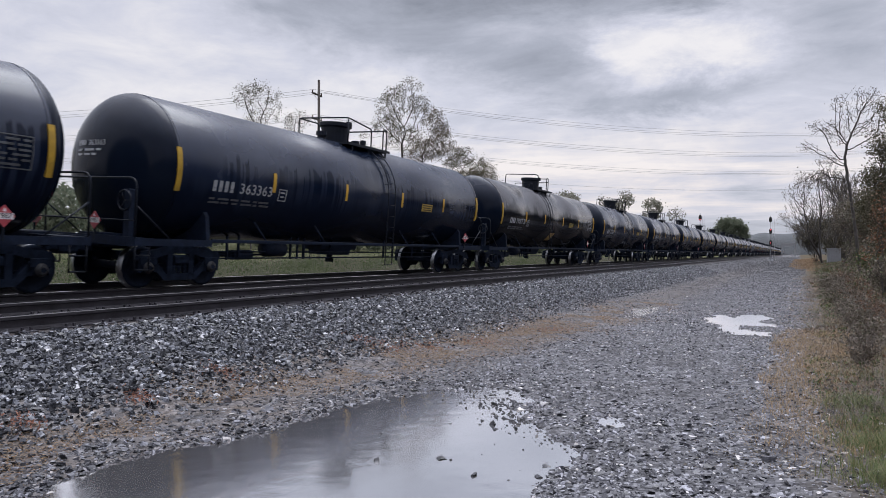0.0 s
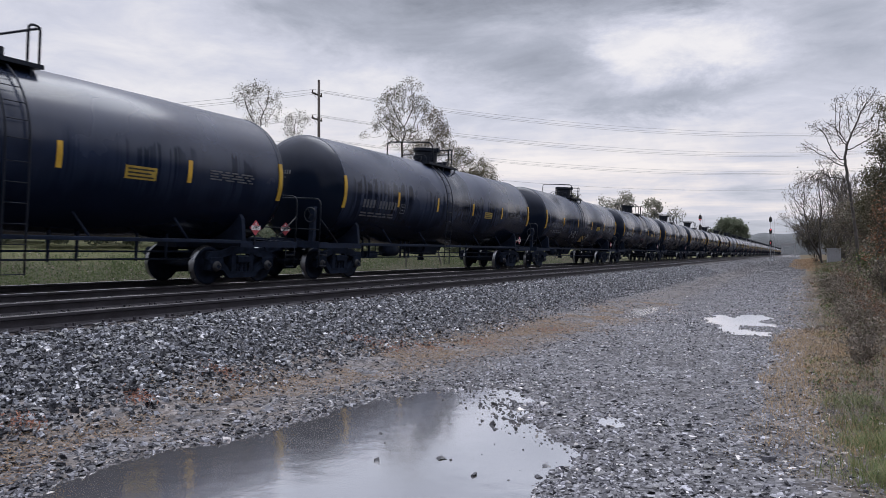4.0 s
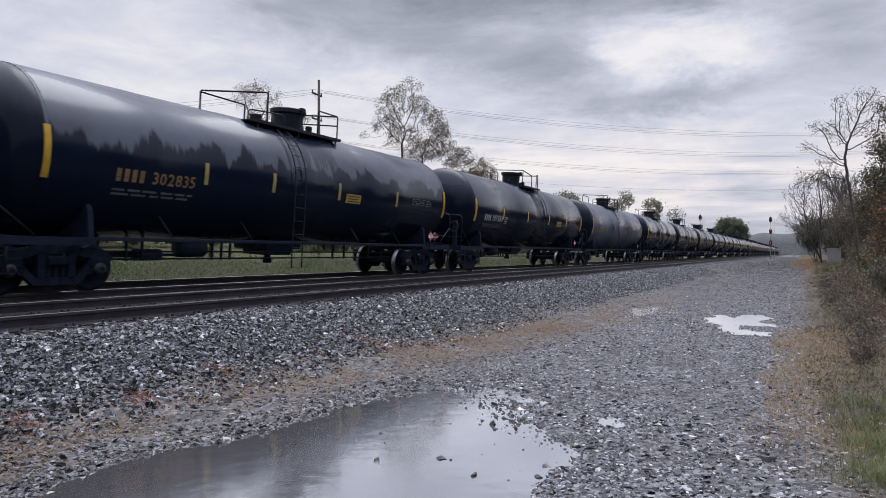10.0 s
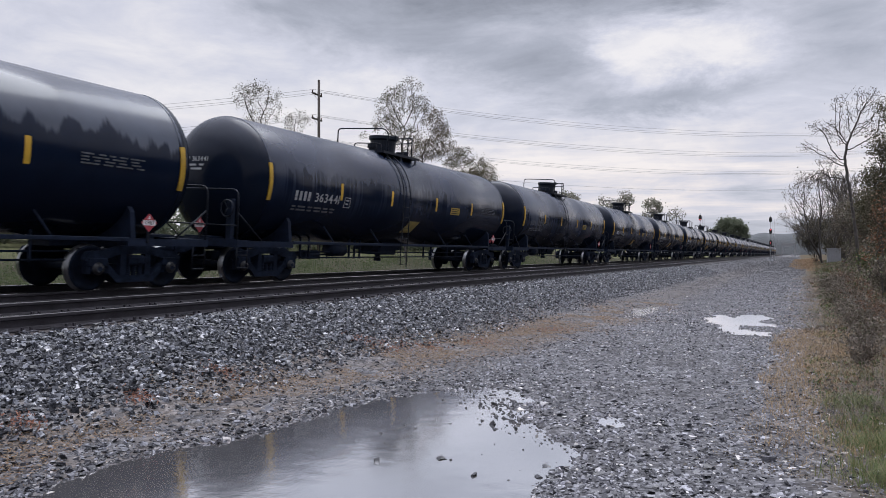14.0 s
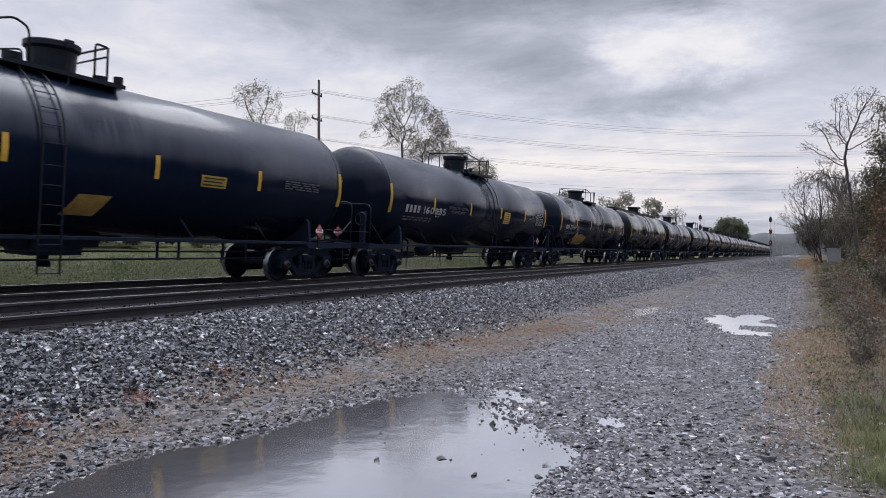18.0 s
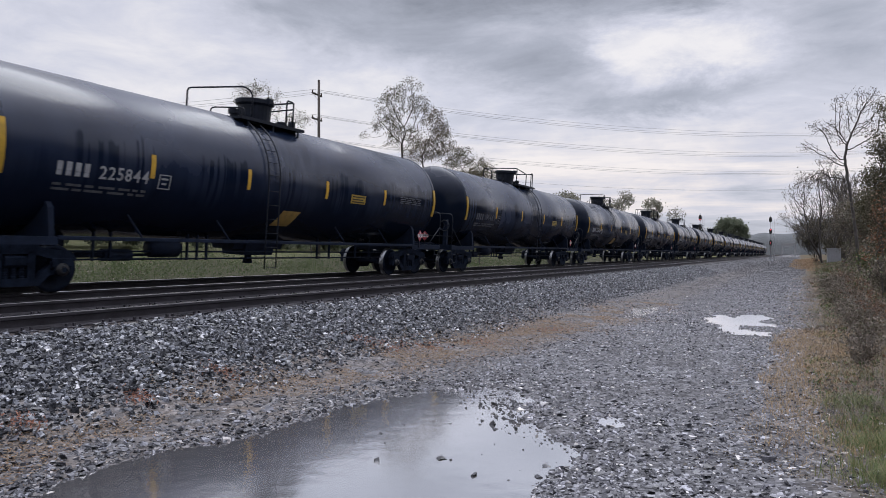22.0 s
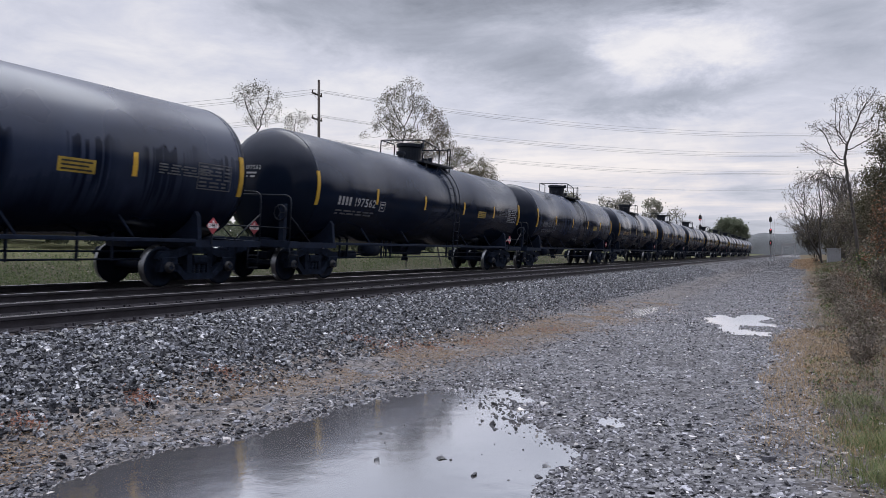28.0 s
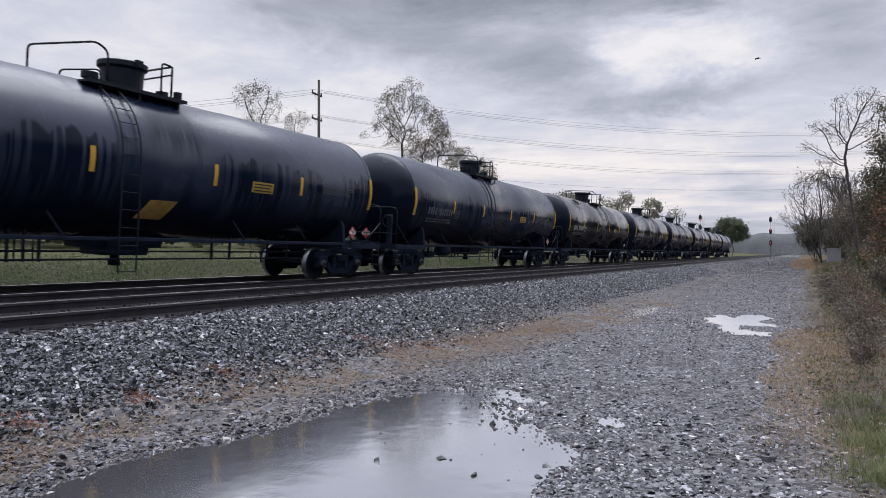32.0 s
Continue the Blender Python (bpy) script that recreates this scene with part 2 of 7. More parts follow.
MAT["white_faint"] = simple("worn_stencil_paint", (0.075, 0.08, 0.092), 0.6, 0, 0.5, 9.0)
MAT["panel"] = simple("dull_white_stencil_paint", (0.20, 0.205, 0.22), 0.6, 0, 0.3)
MAT["ochre"] = simple("ochre_stencil_paint", (0.20, 0.125, 0.05), 0.6, 0, 0.3)
MAT["gold"] = simple("gold_spray_paint", (0.34, 0.22, 0.06), 0.55, 0, 0.35)
MAT["end_yellow"] = simple("grimy_yellow_stripe", (0.42, 0.255, 0.022), 0.5, 0, 0.25)
MAT["label"] = simple("faded_yellow_label", (0.36, 0.25, 0.035), 0.5, 0, 0.25)
MAT["pink"] = simple("red_placard_face", (0.42, 0.06, 0.08), 0.45, 0, 0.2)
MAT["placard_white"] = simple("white_placard_face", (0.75, 0.72, 0.74), 0.5, 0, 0.08)
MAT["rail_side"] = simple("rusty_rail_web", (0.033, 0.030, 0.037), 0.5, 0.1, 0.45, 4.0)
MAT["rail_head"] = simple("polished_rail_head", (0.62, 0.62, 0.66), 0.10, 1.0, 0.15)
MAT["tie"] = simple("weathered_timber_tie", (0.040, 0.033, 0.031), 0.85, 0, 0.45, 3.0, 0.006)
MAT["bark"] = simple("grey_brown_bark", (0.062, 0.055, 0.051), 0.9, 0, 0.4, 5.0, 0.01)
MAT["pole"] = simple("tarred_timber_pole", (0.055, 0.045, 0.04), 0.85, 0, 0.3)
MAT["galvanised"] = simple("galvanised_steel", (0.40, 0.41, 0.43), 0.5, 0.6, 0.15)
MAT["box"] = simple("pale_grey_enamel", (0.21, 0.215, 0.23), 0.5, 0, 0.15)
MAT["signal_black"] = simple("matt_black_signal_paint", (0.012, 0.012, 0.014), 0.6)
MAT["wire"] = simple("weathered_aluminium_wire", (0.30, 0.30, 0.32), 0.5, 0.3)
MAT["insulator"] = simple("brown_porcelain", (0.10, 0.07, 0.06), 0.3)


def glow(name, color, strength):
    m = Nodes(name, 0.4)
    m.bsdf.inputs["Emission Color"].default_value = (*color, 1)
    m.bsdf.inputs["Emission Strength"].default_value = strength
    return m.out(color)


MAT["red_lamp"] = glow("lit_red_signal_lens", (1.0, 0.08, 0.10), 3.0)
MAT["dark_lens"] = simple("unlit_signal_lens", (0.10, 0.09, 0.09), 0.2)


def stone_mat(name, lo, hi, warm, rough=0.45, mid=0.28):
    m = Nodes(name, rough)
    geo = m.n("ShaderNodeNewGeometry")
    isl = geo.outputs["Random Per Island"]
    col = m.ramp(isl, (0.0, lo), (0.55, tuple(a * (1 - mid) + b * mid for a, b in zip(lo, hi))), (0.93, hi), (1.0, warm))
    grain = m.noise(m.coord(), 55.0, 4.0)
    col = m.mix(0.45, col, m.ramp(grain, (0.3, 0.55), (0.7, 1.35)), "MULTIPLY")
    return m.out(col, m.ramp(isl, (0.0, rough - 0.15), (1.0, rough + 0.2)), grain, 0.004, 0.6)


MAT["ballast"] = stone_mat("wet_crushed_granite", (0.010, 0.011, 0.015), (0.225, 0.235, 0.270), (0.60, 0.60, 0.62), 0.36, 0.16)
MAT["gravel"] = stone_mat("wet_road_gravel", (0.026, 0.026, 0.032), (0.39, 0.39, 0.435), (0.72, 0.68, 0.65), 0.31, 0.25)
MAT["far_gravel"] = stone_mat("damp_far_gravel", (0.05, 0.05, 0.056), (0.155, 0.153, 0.166), (0.24, 0.22, 0.20), 0.6)
MAT["shore"] = stone_mat("dark_shore_gravel", (0.018, 0.018, 0.023), (0.235, 0.238, 0.270), (0.46, 0.43, 0.41), 0.34, 0.20)
MAT["dark_stone"] = stone_mat("dark_wet_stone", (0.03, 0.03, 0.035), (0.09, 0.09, 0.10), (0.12, 0.11, 0.10), 0.4)


def leaf_mat(name, *cols, rough=0.6, through=0.25):
    m = Nodes(name, rough, 0.0, 0.3)
    isl = m.n("ShaderNodeNewGeometry").outputs["Random Per Island"]
    stops = [(i / max(1, len(cols) - 1), c) for i, c in enumerate(cols)]
    m.out(m.ramp(isl, *stops))
    tr = m.n("ShaderNodeBsdfTranslucent")
    m.link(m.ramp(isl, *stops), tr.inputs["Color"])
    ms = m.n("ShaderNodeMixShader")
    ms.inputs[0].default_value = through
    m.link(m.bsdf.outputs[0], ms.inputs[1])
    m.link(tr.outputs[0], ms.inputs[2])
    m.link(ms.outputs[0], m.nt.nodes["Material Output"].inputs["Surface"])
    return m.mat


MAT["leaf_olive"] = leaf_mat("olive_autumn_leaves", (0.056, 0.058, 0.034), (0.098, 0.092, 0.054), (0.135, 0.108, 0.068), through=0.12)
MAT["leaf_green"] = leaf_mat("dark_green_leaves", (0.050, 0.075, 0.028), (0.090, 0.13, 0.045), (0.14, 0.155, 0.06))
MAT["leaf_brown"] = leaf_mat("brown_autumn_leaves", (0.100, 0.088, 0.074), (0.185, 0.150, 0.118), (0.145, 0.138, 0.100), through=0.2)
MAT["leaf_rust"] = leaf_mat("russet_autumn_leaves", (0.13, 0.065, 0.040), (0.22, 0.11, 0.06), (0.15, 0.10, 0.065))
# distant foliage: haze is put into these two leaf colours by lightening them
MAT["leaf_far"] = leaf_mat("hazed_far_leaves", (0.115, 0.140, 0.100), (0.20, 0.215, 0.155), rough=0.85, through=0.45)
MAT["leaf_pale"] = leaf_mat("hazed_pale_leaves", (0.16, 0.165, 0.135), (0.25, 0.235, 0.19), (0.20, 0.20, 0.15), rough=0.85, through=0.45)
# dark leaves of the added belt that the tank flanks mirror
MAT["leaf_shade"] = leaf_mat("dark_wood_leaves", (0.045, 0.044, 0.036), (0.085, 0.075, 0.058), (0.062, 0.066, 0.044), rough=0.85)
MAT["straw"] = leaf_mat("dry_straw_grass", (0.28, 0.19, 0.105), (0.44, 0.32, 0.19), (0.22, 0.155, 0.095))
MAT["grass"] = leaf_mat("green_grass_blades", (0.06, 0.09, 0.025), (0.13, 0.16, 0.05), (0.18, 0.17, 0.07))
MAT["fresh_grass"] = leaf_mat("fresh_green_grass", (0.095, 0.130, 0.050), (0.16, 0.19, 0.08), (0.22, 0.21, 0.11), through=0.4)
MAT["field_grass"] = leaf_mat("tall_field_grass", (0.125, 0.145, 0.105), (0.18, 0.180, 0.130), (0.23, 0.20, 0.155), rough=0.85, through=0.45)
MAT["field_leaf"] = leaf_mat("field_brush_leaves", (0.105, 0.130, 0.070), (0.145, 0.170, 0.090), (0.19, 0.19, 0.11), rough=0.85, through=0.45)
MAT["weed"] = leaf_mat("brown_low_weeds", (0.18, 0.112, 0.070), (0.31, 0.198, 0.118), (0.165, 0.125, 0.078), (0.37, 0.255, 0.155))
MAT["red_leaf"] = leaf_mat("red_weed_leaves", (0.27, 0.115, 0.085), (0.36, 0.18, 0.125), (0.22, 0.12, 0.09))
MAT["field_bush"] = leaf_mat("green_field_bushes", (0.050, 0.072, 0.032), (0.085, 0.112, 0.050), (0.12, 0.14, 0.07), rough=0.85, through=0.45)
MAT["twig"] = leaf_mat("grey_brown_dead_stems", (0.12, 0.100, 0.090), (0.20, 0.165, 0.140), (0.10, 0.090, 0.080), through=0.05)


def ground_mat():
    """Gravel road, weedy strip, ballast bed and fields, by the distance from the track."""
    m = Nodes("ground_gravel_and_grass", 0.85, 0.0, 0.06)
    pos = m.coord("World")
    sep = m.n("ShaderNodeSeparateXYZ")
    m.link(pos, sep.inputs[0])
    wob = m.calc("MULTIPLY", m.calc("SUBTRACT", m.noise(pos, 0.45, 5.0, 0.65), 0.5), 1.3)
    x = m.calc("ADD", sep.outputs["X"], wob)
    cell = m.voronoi(pos, 26.0, "F1", "Color")
    edge = m.voronoi(pos, 26.0)
    grit = m.noise(pos, 90.0, 3.0)
    big = m.noise(pos, 0.5, 4.0)
    gravel = m.ramp(cell, (0.1, (0.050, 0.050, 0.055)), (0.55, (0.145, 0.145, 0.157)), (1.0, (0.36, 0.36, 0.38)))
    gravel = m.mix(m.ramp(big, (0.35, 0.0), (0.65, 0.55)), gravel, (0.115, 0.110, 0.114))
    gravel = m.mix(0.8, gravel, m.ramp(m.noise(pos, 3.0, 6.0, 0.75), (0.3, 0.45), (0.7, 1.35)), "MULTIPLY")
    weedy = m.mix(cell, (0.090, 0.076, 0.066), (0.25, 0.205, 0.170))
    rust = m.mix(grit, (0.028, 0.024, 0.024), (0.065, 0.054, 0.050))
    field = m.mix(m.noise(pos, 0.9, 5.0), (0.045, 0.060, 0.026), (0.12, 0.11, 0.06))
    strip = m.mix(m.noise(pos, 2.2, 5.0, 0.7), 0.0, 1.0)
    in_strip = m.calc("MULTIPLY", m.ramp(m.calc("DIVIDE", m.calc("SUBTRACT", m.calc("ADD", x, 6.4), m.calc("MULTIPLY", m.calc("MULTIPLY", m.calc("SUBTRACT", sep.outputs["Y"], 7.0), 0.1, True), 0.95)), 2.6), (0.0, 0.0), (0.25, 1.0), (0.7, 1.0), (1.0, 0.0)),
                      m.ramp(strip, (0.38, 0.0), (0.64, 0.72)))
    col = m.mix(in_strip, gravel, weedy)
    bed = m.ramp(m.calc("DIVIDE", m.calc("ADD", x, 8.2), 1.2), (0.0, 1.0), (1.0, 0.0))
    col = m.mix(bed, col, rust)
    right = m.ramp(m.calc("ADD", m.calc("MULTIPLY", x, 0.5), 0.40), (0.35, 0.0), (0.75, 1.0))
    col = m.mix(right, col, m.mix(m.noise(pos, 3.0, 5.0), (0.055, 0.048, 0.034), (0.14, 0.108, 0.070)))
    left = m.ramp(m.calc("MULTIPLY", m.calc("ADD", sep.outputs["X"], 17.2), -0.7), (0.0, 0.0), (1.0, 1.0))
    col = m.mix(left, col, field)
    h = m.calc("SUBTRACT", 1.0, edge)
    h = m.calc("ADD", h, m.calc("MULTIPLY", grit, 0.5))
    return m.out(col, m.ramp(big, (0.3, 0.72), (0.7, 0.95)), h, 0.02, 0.8)


MAT["ground"] = ground_mat()


def water_mat(name, rough, ripple):
    m = Nodes(name, 0.03, 0.0, 0.5)
    m.bsdf.inputs["IOR"].default_value = 1.33
    co = m.coord("World", (1.0, 1.0, 1.0))
    rip = m.noise(co, 22.0, 3.0)
    m.out((0.46, 0.44, 0.45), None, rip, 0.006, ripple)
    gl = m.n("ShaderNodeBsdfGlossy")
    gl.inputs["Roughness"].default_value = rough
    gl.inputs["Color"].default_value = (0.985, 0.985, 1.0, 1)
    m.link(m.bsdf.inputs["Normal"].links[0].from_socket, gl.inputs["Normal"])
    ms = m.n("ShaderNodeMixShader")
    ms.inputs[0].default_value = 0.90
    m.link(m.bsdf.outputs[0], ms.inputs[1])
    m.link(gl.outputs[0], ms.inputs[2])
    m.link(ms.outputs[0], m.nt.nodes["Material Output"].inputs["Surface"])
    return m.mat


MAT["water"] = water_mat("puddle_water", 0.11, 0.06)
MAT["water_rippled"] = water_mat("rippled_puddle_water", 0.14, 0.34)
MAT["water_calm"] = water_mat("calm_puddle_water", 0.03, 0.05)

# ---------------------------------------------------------------- mesh helpers


class Shape:
    """Vertices and faces of one part, gathered from simple solids."""

    def __init__(self):
        self.v, self.f, self.s = [], [], []

    def add(self, verts, faces, smooth=False):
        o = len(self.v)
        self.v += [tuple(p) for p in verts]
        self.f += [tuple(i + o for i in q) for q in faces]
        self.s += [smooth] * len(faces)
        return self

    def box(self, x0, x1, y0, y1, z0, z1, m=None, c=0.0):
        """A box, its four long edges along y cut by c."""
        if c:
            ring = [(x0 + c, z0), (x1 - c, z0), (x1, z0 + c), (x1, z1 - c), (x1 - c, z1), (x0 + c, z1), (x0, z1 - c), (x0, z0 + c)]
        else:
            ring = [(x0, z0), (x1, z0), (x1, z1), (x0, z1)]
        return self.prism(ring, y0, y1, m)

    def prism(self, ring, y0, y1, m=None):
        """A polygon in x, z drawn out along y."""
        n = len(ring)
        v = [Vector((x, y0, z)) for x, z in ring] + [Vector((x, y1, z)) for x, z in ring]
        if m is not None:
            v = [m @ p for p in v]
        f = [(i, (i + 1) % n, n + (i + 1) % n, n + i) for i in range(n)]
        return self.add(v, f + [tuple(range(n - 1, -1, -1)), tuple(range(n, 2 * n))])

    def tube(self, pts, r, n=6, smooth=True, ends=True):
        """A round bar along a line of points; r a radius or one for each point."""
        pts = [Vector(p) for p in pts]
        rs = r if isinstance(r, (list, tuple)) else [r] * len(pts)
        v, f = [], []
        side = None
        for i, p in enumerate(pts):
            d = (pts[min(i + 1, len(pts) - 1)] - pts[max(i - 1, 0)]).normalized()
            if side is None:
                side = d.orthogonal().normalized()
            side = (side - d * side.dot(d))
            side = side.normalized() if side.length > 1e-6 else d.orthogonal().normalized()
            up = d.cross(side)
            for k in range(n):
                a = 2 * math.pi * k / n
                v.append(p + (side * math.cos(a) + up * math.sin(a)) * rs[i])
        for i in range(len(pts) - 1):
            for k in range(n):
                f.append((i * n + k, i * n + (k + 1) % n, (i + 1) * n + (k + 1) % n, (i + 1) * n + k))
        self.add(v, f, smooth)
        if ends:
            o = len(self.v) - len(v)
            self.f += [tuple(o + k for k in range(n - 1, -1, -1)), tuple(o + len(v) - n + k for k in range(n))]
            self.s += [False, False]
        return self

    def lathe(self, prof, axis="y", at=(0, 0, 0), n=32, smooth=True, a0=0.0, a1=2 * math.pi):
        """A profile of (along, radius) turned about an axis."""
        full = abs(a1 - a0 - 2 * math.pi) < 1e-6
        m = n if full else n + 1
        v, f = [], []
        for s, r in prof:
            for k in range(m):
                a = a0 + (a1 - a0) * k / n
                c, d = r * math.cos(a), r * math.sin(a)
                p = {"y": (c, s, d), "z": (c, d, s), "x": (s, c, d)}[axis]
                v.append((p[0] + at[0], p[1] + at[1], p[2] + at[2]))
        for i in range(len(prof) - 1):
            for k in range(n):
                k1 = (k + 1) % m
                f.append((i * m + k, i * m + k1, (i + 1) * m + k1, (i + 1) * m + k))
        return self.add(v, f, smooth)

    def mesh(self, name, mats):
        me = bpy.data.meshes.new(name)
        me.from_pydata(self.v, [], self.f)
        me.polygons.foreach_set("use_smooth", self.s)
        for m in mats if isinstance(mats, (list, tuple)) else [mats]:
            me.materials.append(MAT[m])
        bm = bmesh.new()
        bm.from_mesh(me)
        bmesh.ops.recalc_face_normals(bm, faces=bm.faces)
        bm.to_mesh(me)
        bm.free()
        return me


def part(name, shape, mat, parent=None, label="", at=None):
    """Links a Shape (or a ready mesh) as one mesh object under a thing or a part."""
    me = shape if isinstance(shape, bpy.types.Mesh) else shape.mesh(name, mat)
    ob = new(name, me)
    ob.parent = parent
    if at is not None:
        ob.matrix_basis = at
    return tagged(ob, label) if label else ob


def thing(name, at, label, category, group=""):
    ob = new(name)
    ob.empty_display_size = 0.2
    ob.matrix_basis = at
    return tagged(ob, label, category, group)


def quick_mesh(name, verts, quads, mat, smooth=False):
    """A large mesh from arrays of vertices and of quads (or triangles)."""
    me = bpy.data.meshes.new(name)
    n, k = quads.shape
    me.vertices.add(len(verts))
    me.vertices.foreach_set("co", np.asarray(verts, dtype=np.float32).ravel())
    me.loops.add(n * k)
    me.loops.foreach_set("vertex_index", quads.astype(np.int32).ravel())
    me.polygons.add(n)
    me.polygons.foreach_set("loop_start", np.arange(0, n * k, k, dtype=np.int32))
    me.polygons.foreach_set("use_smooth", np.full(n, smooth))
    me.update(calc_edges=True)
    me.validate()
    me.materials.append(MAT[mat])
    return me


def letters(text, size, place, mat, name="lettering", extra=0.0):
    """Real lettering as a mesh; place(a, b) turns its own x, y into a point."""
    cu = bpy.data.curves.new(name, "FONT")
    cu.body, cu.size, cu.align_x, cu.align_y, cu.extrude = text, size, "CENTER", "CENTER", 0.0
    cu.resolution_u = 2
    cu.space_line = 0.9
    cu.offset = extra
    tmp = bpy.data.objects.new(name, cu)
    scene.collection.objects.link(tmp)
    me = bpy.data.meshes.new_from_object(tmp.evaluated_get(bpy.context.evaluated_depsgraph_get()))
    bpy.data.objects.remove(tmp)
    for v in me.vertices:
        v.co = place(v.co.x, v.co.y)
    me.materials.clear()
    me.materials.append(MAT[mat])
    return me


def figures():
    """Outline meshes of the ten digits: places, faces and width."""
    out = {}
    for ch in "0123456789":
        me = letters(ch, 1.0, lambda a, b: (a, b, 0.0), "white", "digit", 0.014)
        x0, y0 = min(v.co.x for v in me.vertices), min(v.co.y for v in me.vertices)
        tall = max(v.co.y for v in me.vertices) - y0
        out[ch] = ([((v.co.x - x0) / tall, (v.co.y - y0) / tall) for v in me.vertices], [tuple(p.vertices) for p in me.polygons], (max(v.co.x for v in me.vertices) - x0) / tall)
        bpy.data.meshes.remove(me)
    return out


FIGURES = figures()

# ---------------------------------------------------------------- ground
RNG = np.random.default_rng(7)
PROFILE_X = np.array([-3000, -400, -75, -48, -26, -18.5, -16.9, -15.4, -14.9, -7.25, -6.9, -5.35, -4.7, -3.0, -1.2, 0.2, 1.6, 4.0, 12, 60, 3000])
PROFILE_Z = np.array([9.0, 5.5, 3.4, 1.2, -0.25, -0.35, 0.05, 0.52, 0.585, 0.585, 0.53, 0.06, 0.015, -0.005, 0.0, 0.02, 0.12, 0.35, 0.6, 0.9, 4.0])


def lumps(x, y, size, seed):
    """Smooth value noise in numpy, about -1 to 1."""
    gx, gy = x / size + 101.3 * seed, y / size + 57.7 * seed
    ix, iy = np.floor(gx), np.floor(gy)
    fx, fy = gx - ix, gy - iy
    fx, fy = fx * fx * (3 - 2 * fx), fy * fy * (3 - 2 * fy)

    def h(a, b):
        s = np.sin(a * 127.1 + b * 311.7 + seed * 74.7) * 43758.5453
        return (s - np.floor(s)) * 2 - 1

    return (h(ix, iy) * (1 - fx) + h(ix + 1, iy) * fx) * (1 - fy) + (h(ix, iy + 1) * (1 - fx) + h(ix + 1, iy + 1) * fx) * fy


# puddles: outlines on the road in metres
PUDDLES = (
    ((-4.35, 0.6), (-4.3, 2.2), (-4.3, 3.1), (-4.27, 3.6), (-4.08, 4.2), (-4.03, 4.8), (-3.98, 5.6), (-3.9, 6.3), (-3.62, 6.8), (-3.2, 6.9), (-3.1, 7.2), (-2.8, 7.15), (-2.52, 6.8), (-2.75, 6.5),
     (-2.22, 6.25), (-2.45, 5.95), (-1.95, 5.9), (-1.70, 6.03), (-1.62, 5.75), (-1.85, 5.5), (-1.62, 5.3), (-1.55, 4.9), (-1.52, 4.5), (-1.48, 3.9), (-1.6, 3.0), (-1.9, 2.0), (-2.8, 0.8)),
    ((-2.0, 17.5), (-1.75, 18.5), (-1.37, 18.0), (-1.31, 18.9), (-0.68, 19.2), (-0.45, 18.0), (-0.70, 17.1), (-0.24, 16.4), (-0.38, 15.9), (-0.78, 16.0), (-1.05, 15.95), (-1.08, 15.2), (-0.78, 14.85), (-0.48, 14.85), (-0.5, 14.2),
     (-1.1, 14.1), (-1.3, 14.8), (-1.56, 15.9), (-1.8, 16.5)),
    ((-3.86, 18.5), (-4.1, 19.9), (-3.75, 19.4), (-3.82, 20.6), (-3.42, 19.8), (-3.32, 18.7), (-3.46, 18.1), (-3.3, 17.2), (-3.6, 17.4)),
    ((-1.60, 6.2), (-1.5, 6.4), (-1.30, 6.2), (-1.40, 6.0)),
)
WATER = -0.012


def inside(poly, x, y):
    """Signed distance to a polygon, positive inside."""
    d = np.full(x.shape, 1e9)
    odd = np.zeros(x.shape, bool)
    for (ax, ay), (bx, by) in zip(poly, poly[1:] + poly[:1]):
        ex, ey = bx - ax, by - ay
        t = np.clip(((x - ax) * ex + (y - ay) * ey) / (ex * ex + ey * ey), 0, 1)
        d = np.minimum(d, np.hypot(x - ax - t * ex, y - ay - t * ey))
        cross = (ay > y) != (by > y)
        odd ^= cross & (x < (bx - ax) * (y - ay) / (by - ay + 1e-12) + ax)
    return np.where(odd, d, -d)


def height(x, y):
    x, y = np.asarray(x, float), np.asarray(y, float)
    z = np.interp(x + 0.22 * lumps(x, y, 3.1, 1), PROFILE_X, PROFILE_Z)
    flat = np.exp(-((x + 11) / 4.3) ** 8)
    z = z + 0.018 * lumps(x, y, 0.9, 2) * (1 - flat) + 0.008 * lumps(x, y, 0.22, 3)
    off = np.maximum(np.abs(x + 8) - 20, 0)
    z = z + np.minimum(off / 60, 1) * 0.5 * lumps(x, y, 40, 5)
    for i, poly in enumerate(PUDDLES):
        d = inside(poly, x, y) + 0.09 * lumps(x, y, 0.5, 6) + (0.07 if i == 0 else 0.09) * lumps(x, y, 0.17, 8)
        depth = 0.05 if i in (0, 2) else 0.035
        z = z - np.where(d > -0.35, depth * np.clip((d + 0.35) / 0.55, 0, 1), 0)
        z = np.where((d > -0.6) & (d < -0.02) & (np.abs(x) < 5), np.maximum(z, WATER + 0.004 + 0.012 * np.clip(-d, 0, 0.6)), z)
    return z


def steps(stops):
    """Coordinates from (from, to, step) stretches, growing outwards where a step is a pair."""
    out = []
    for a, b, s0, s1 in stops:
        n = max(1, int(round(abs(b - a) / ((s0 + s1) / 2))))
        t = np.linspace(0, 1, n, endpoint=False)
        k = (s1 - s0) / (s0 + s1)
        out.append(a + (b - a) * (t * (1 - k) + t * t * k))
    return np.concatenate(out + [[stops[-1][1]]])


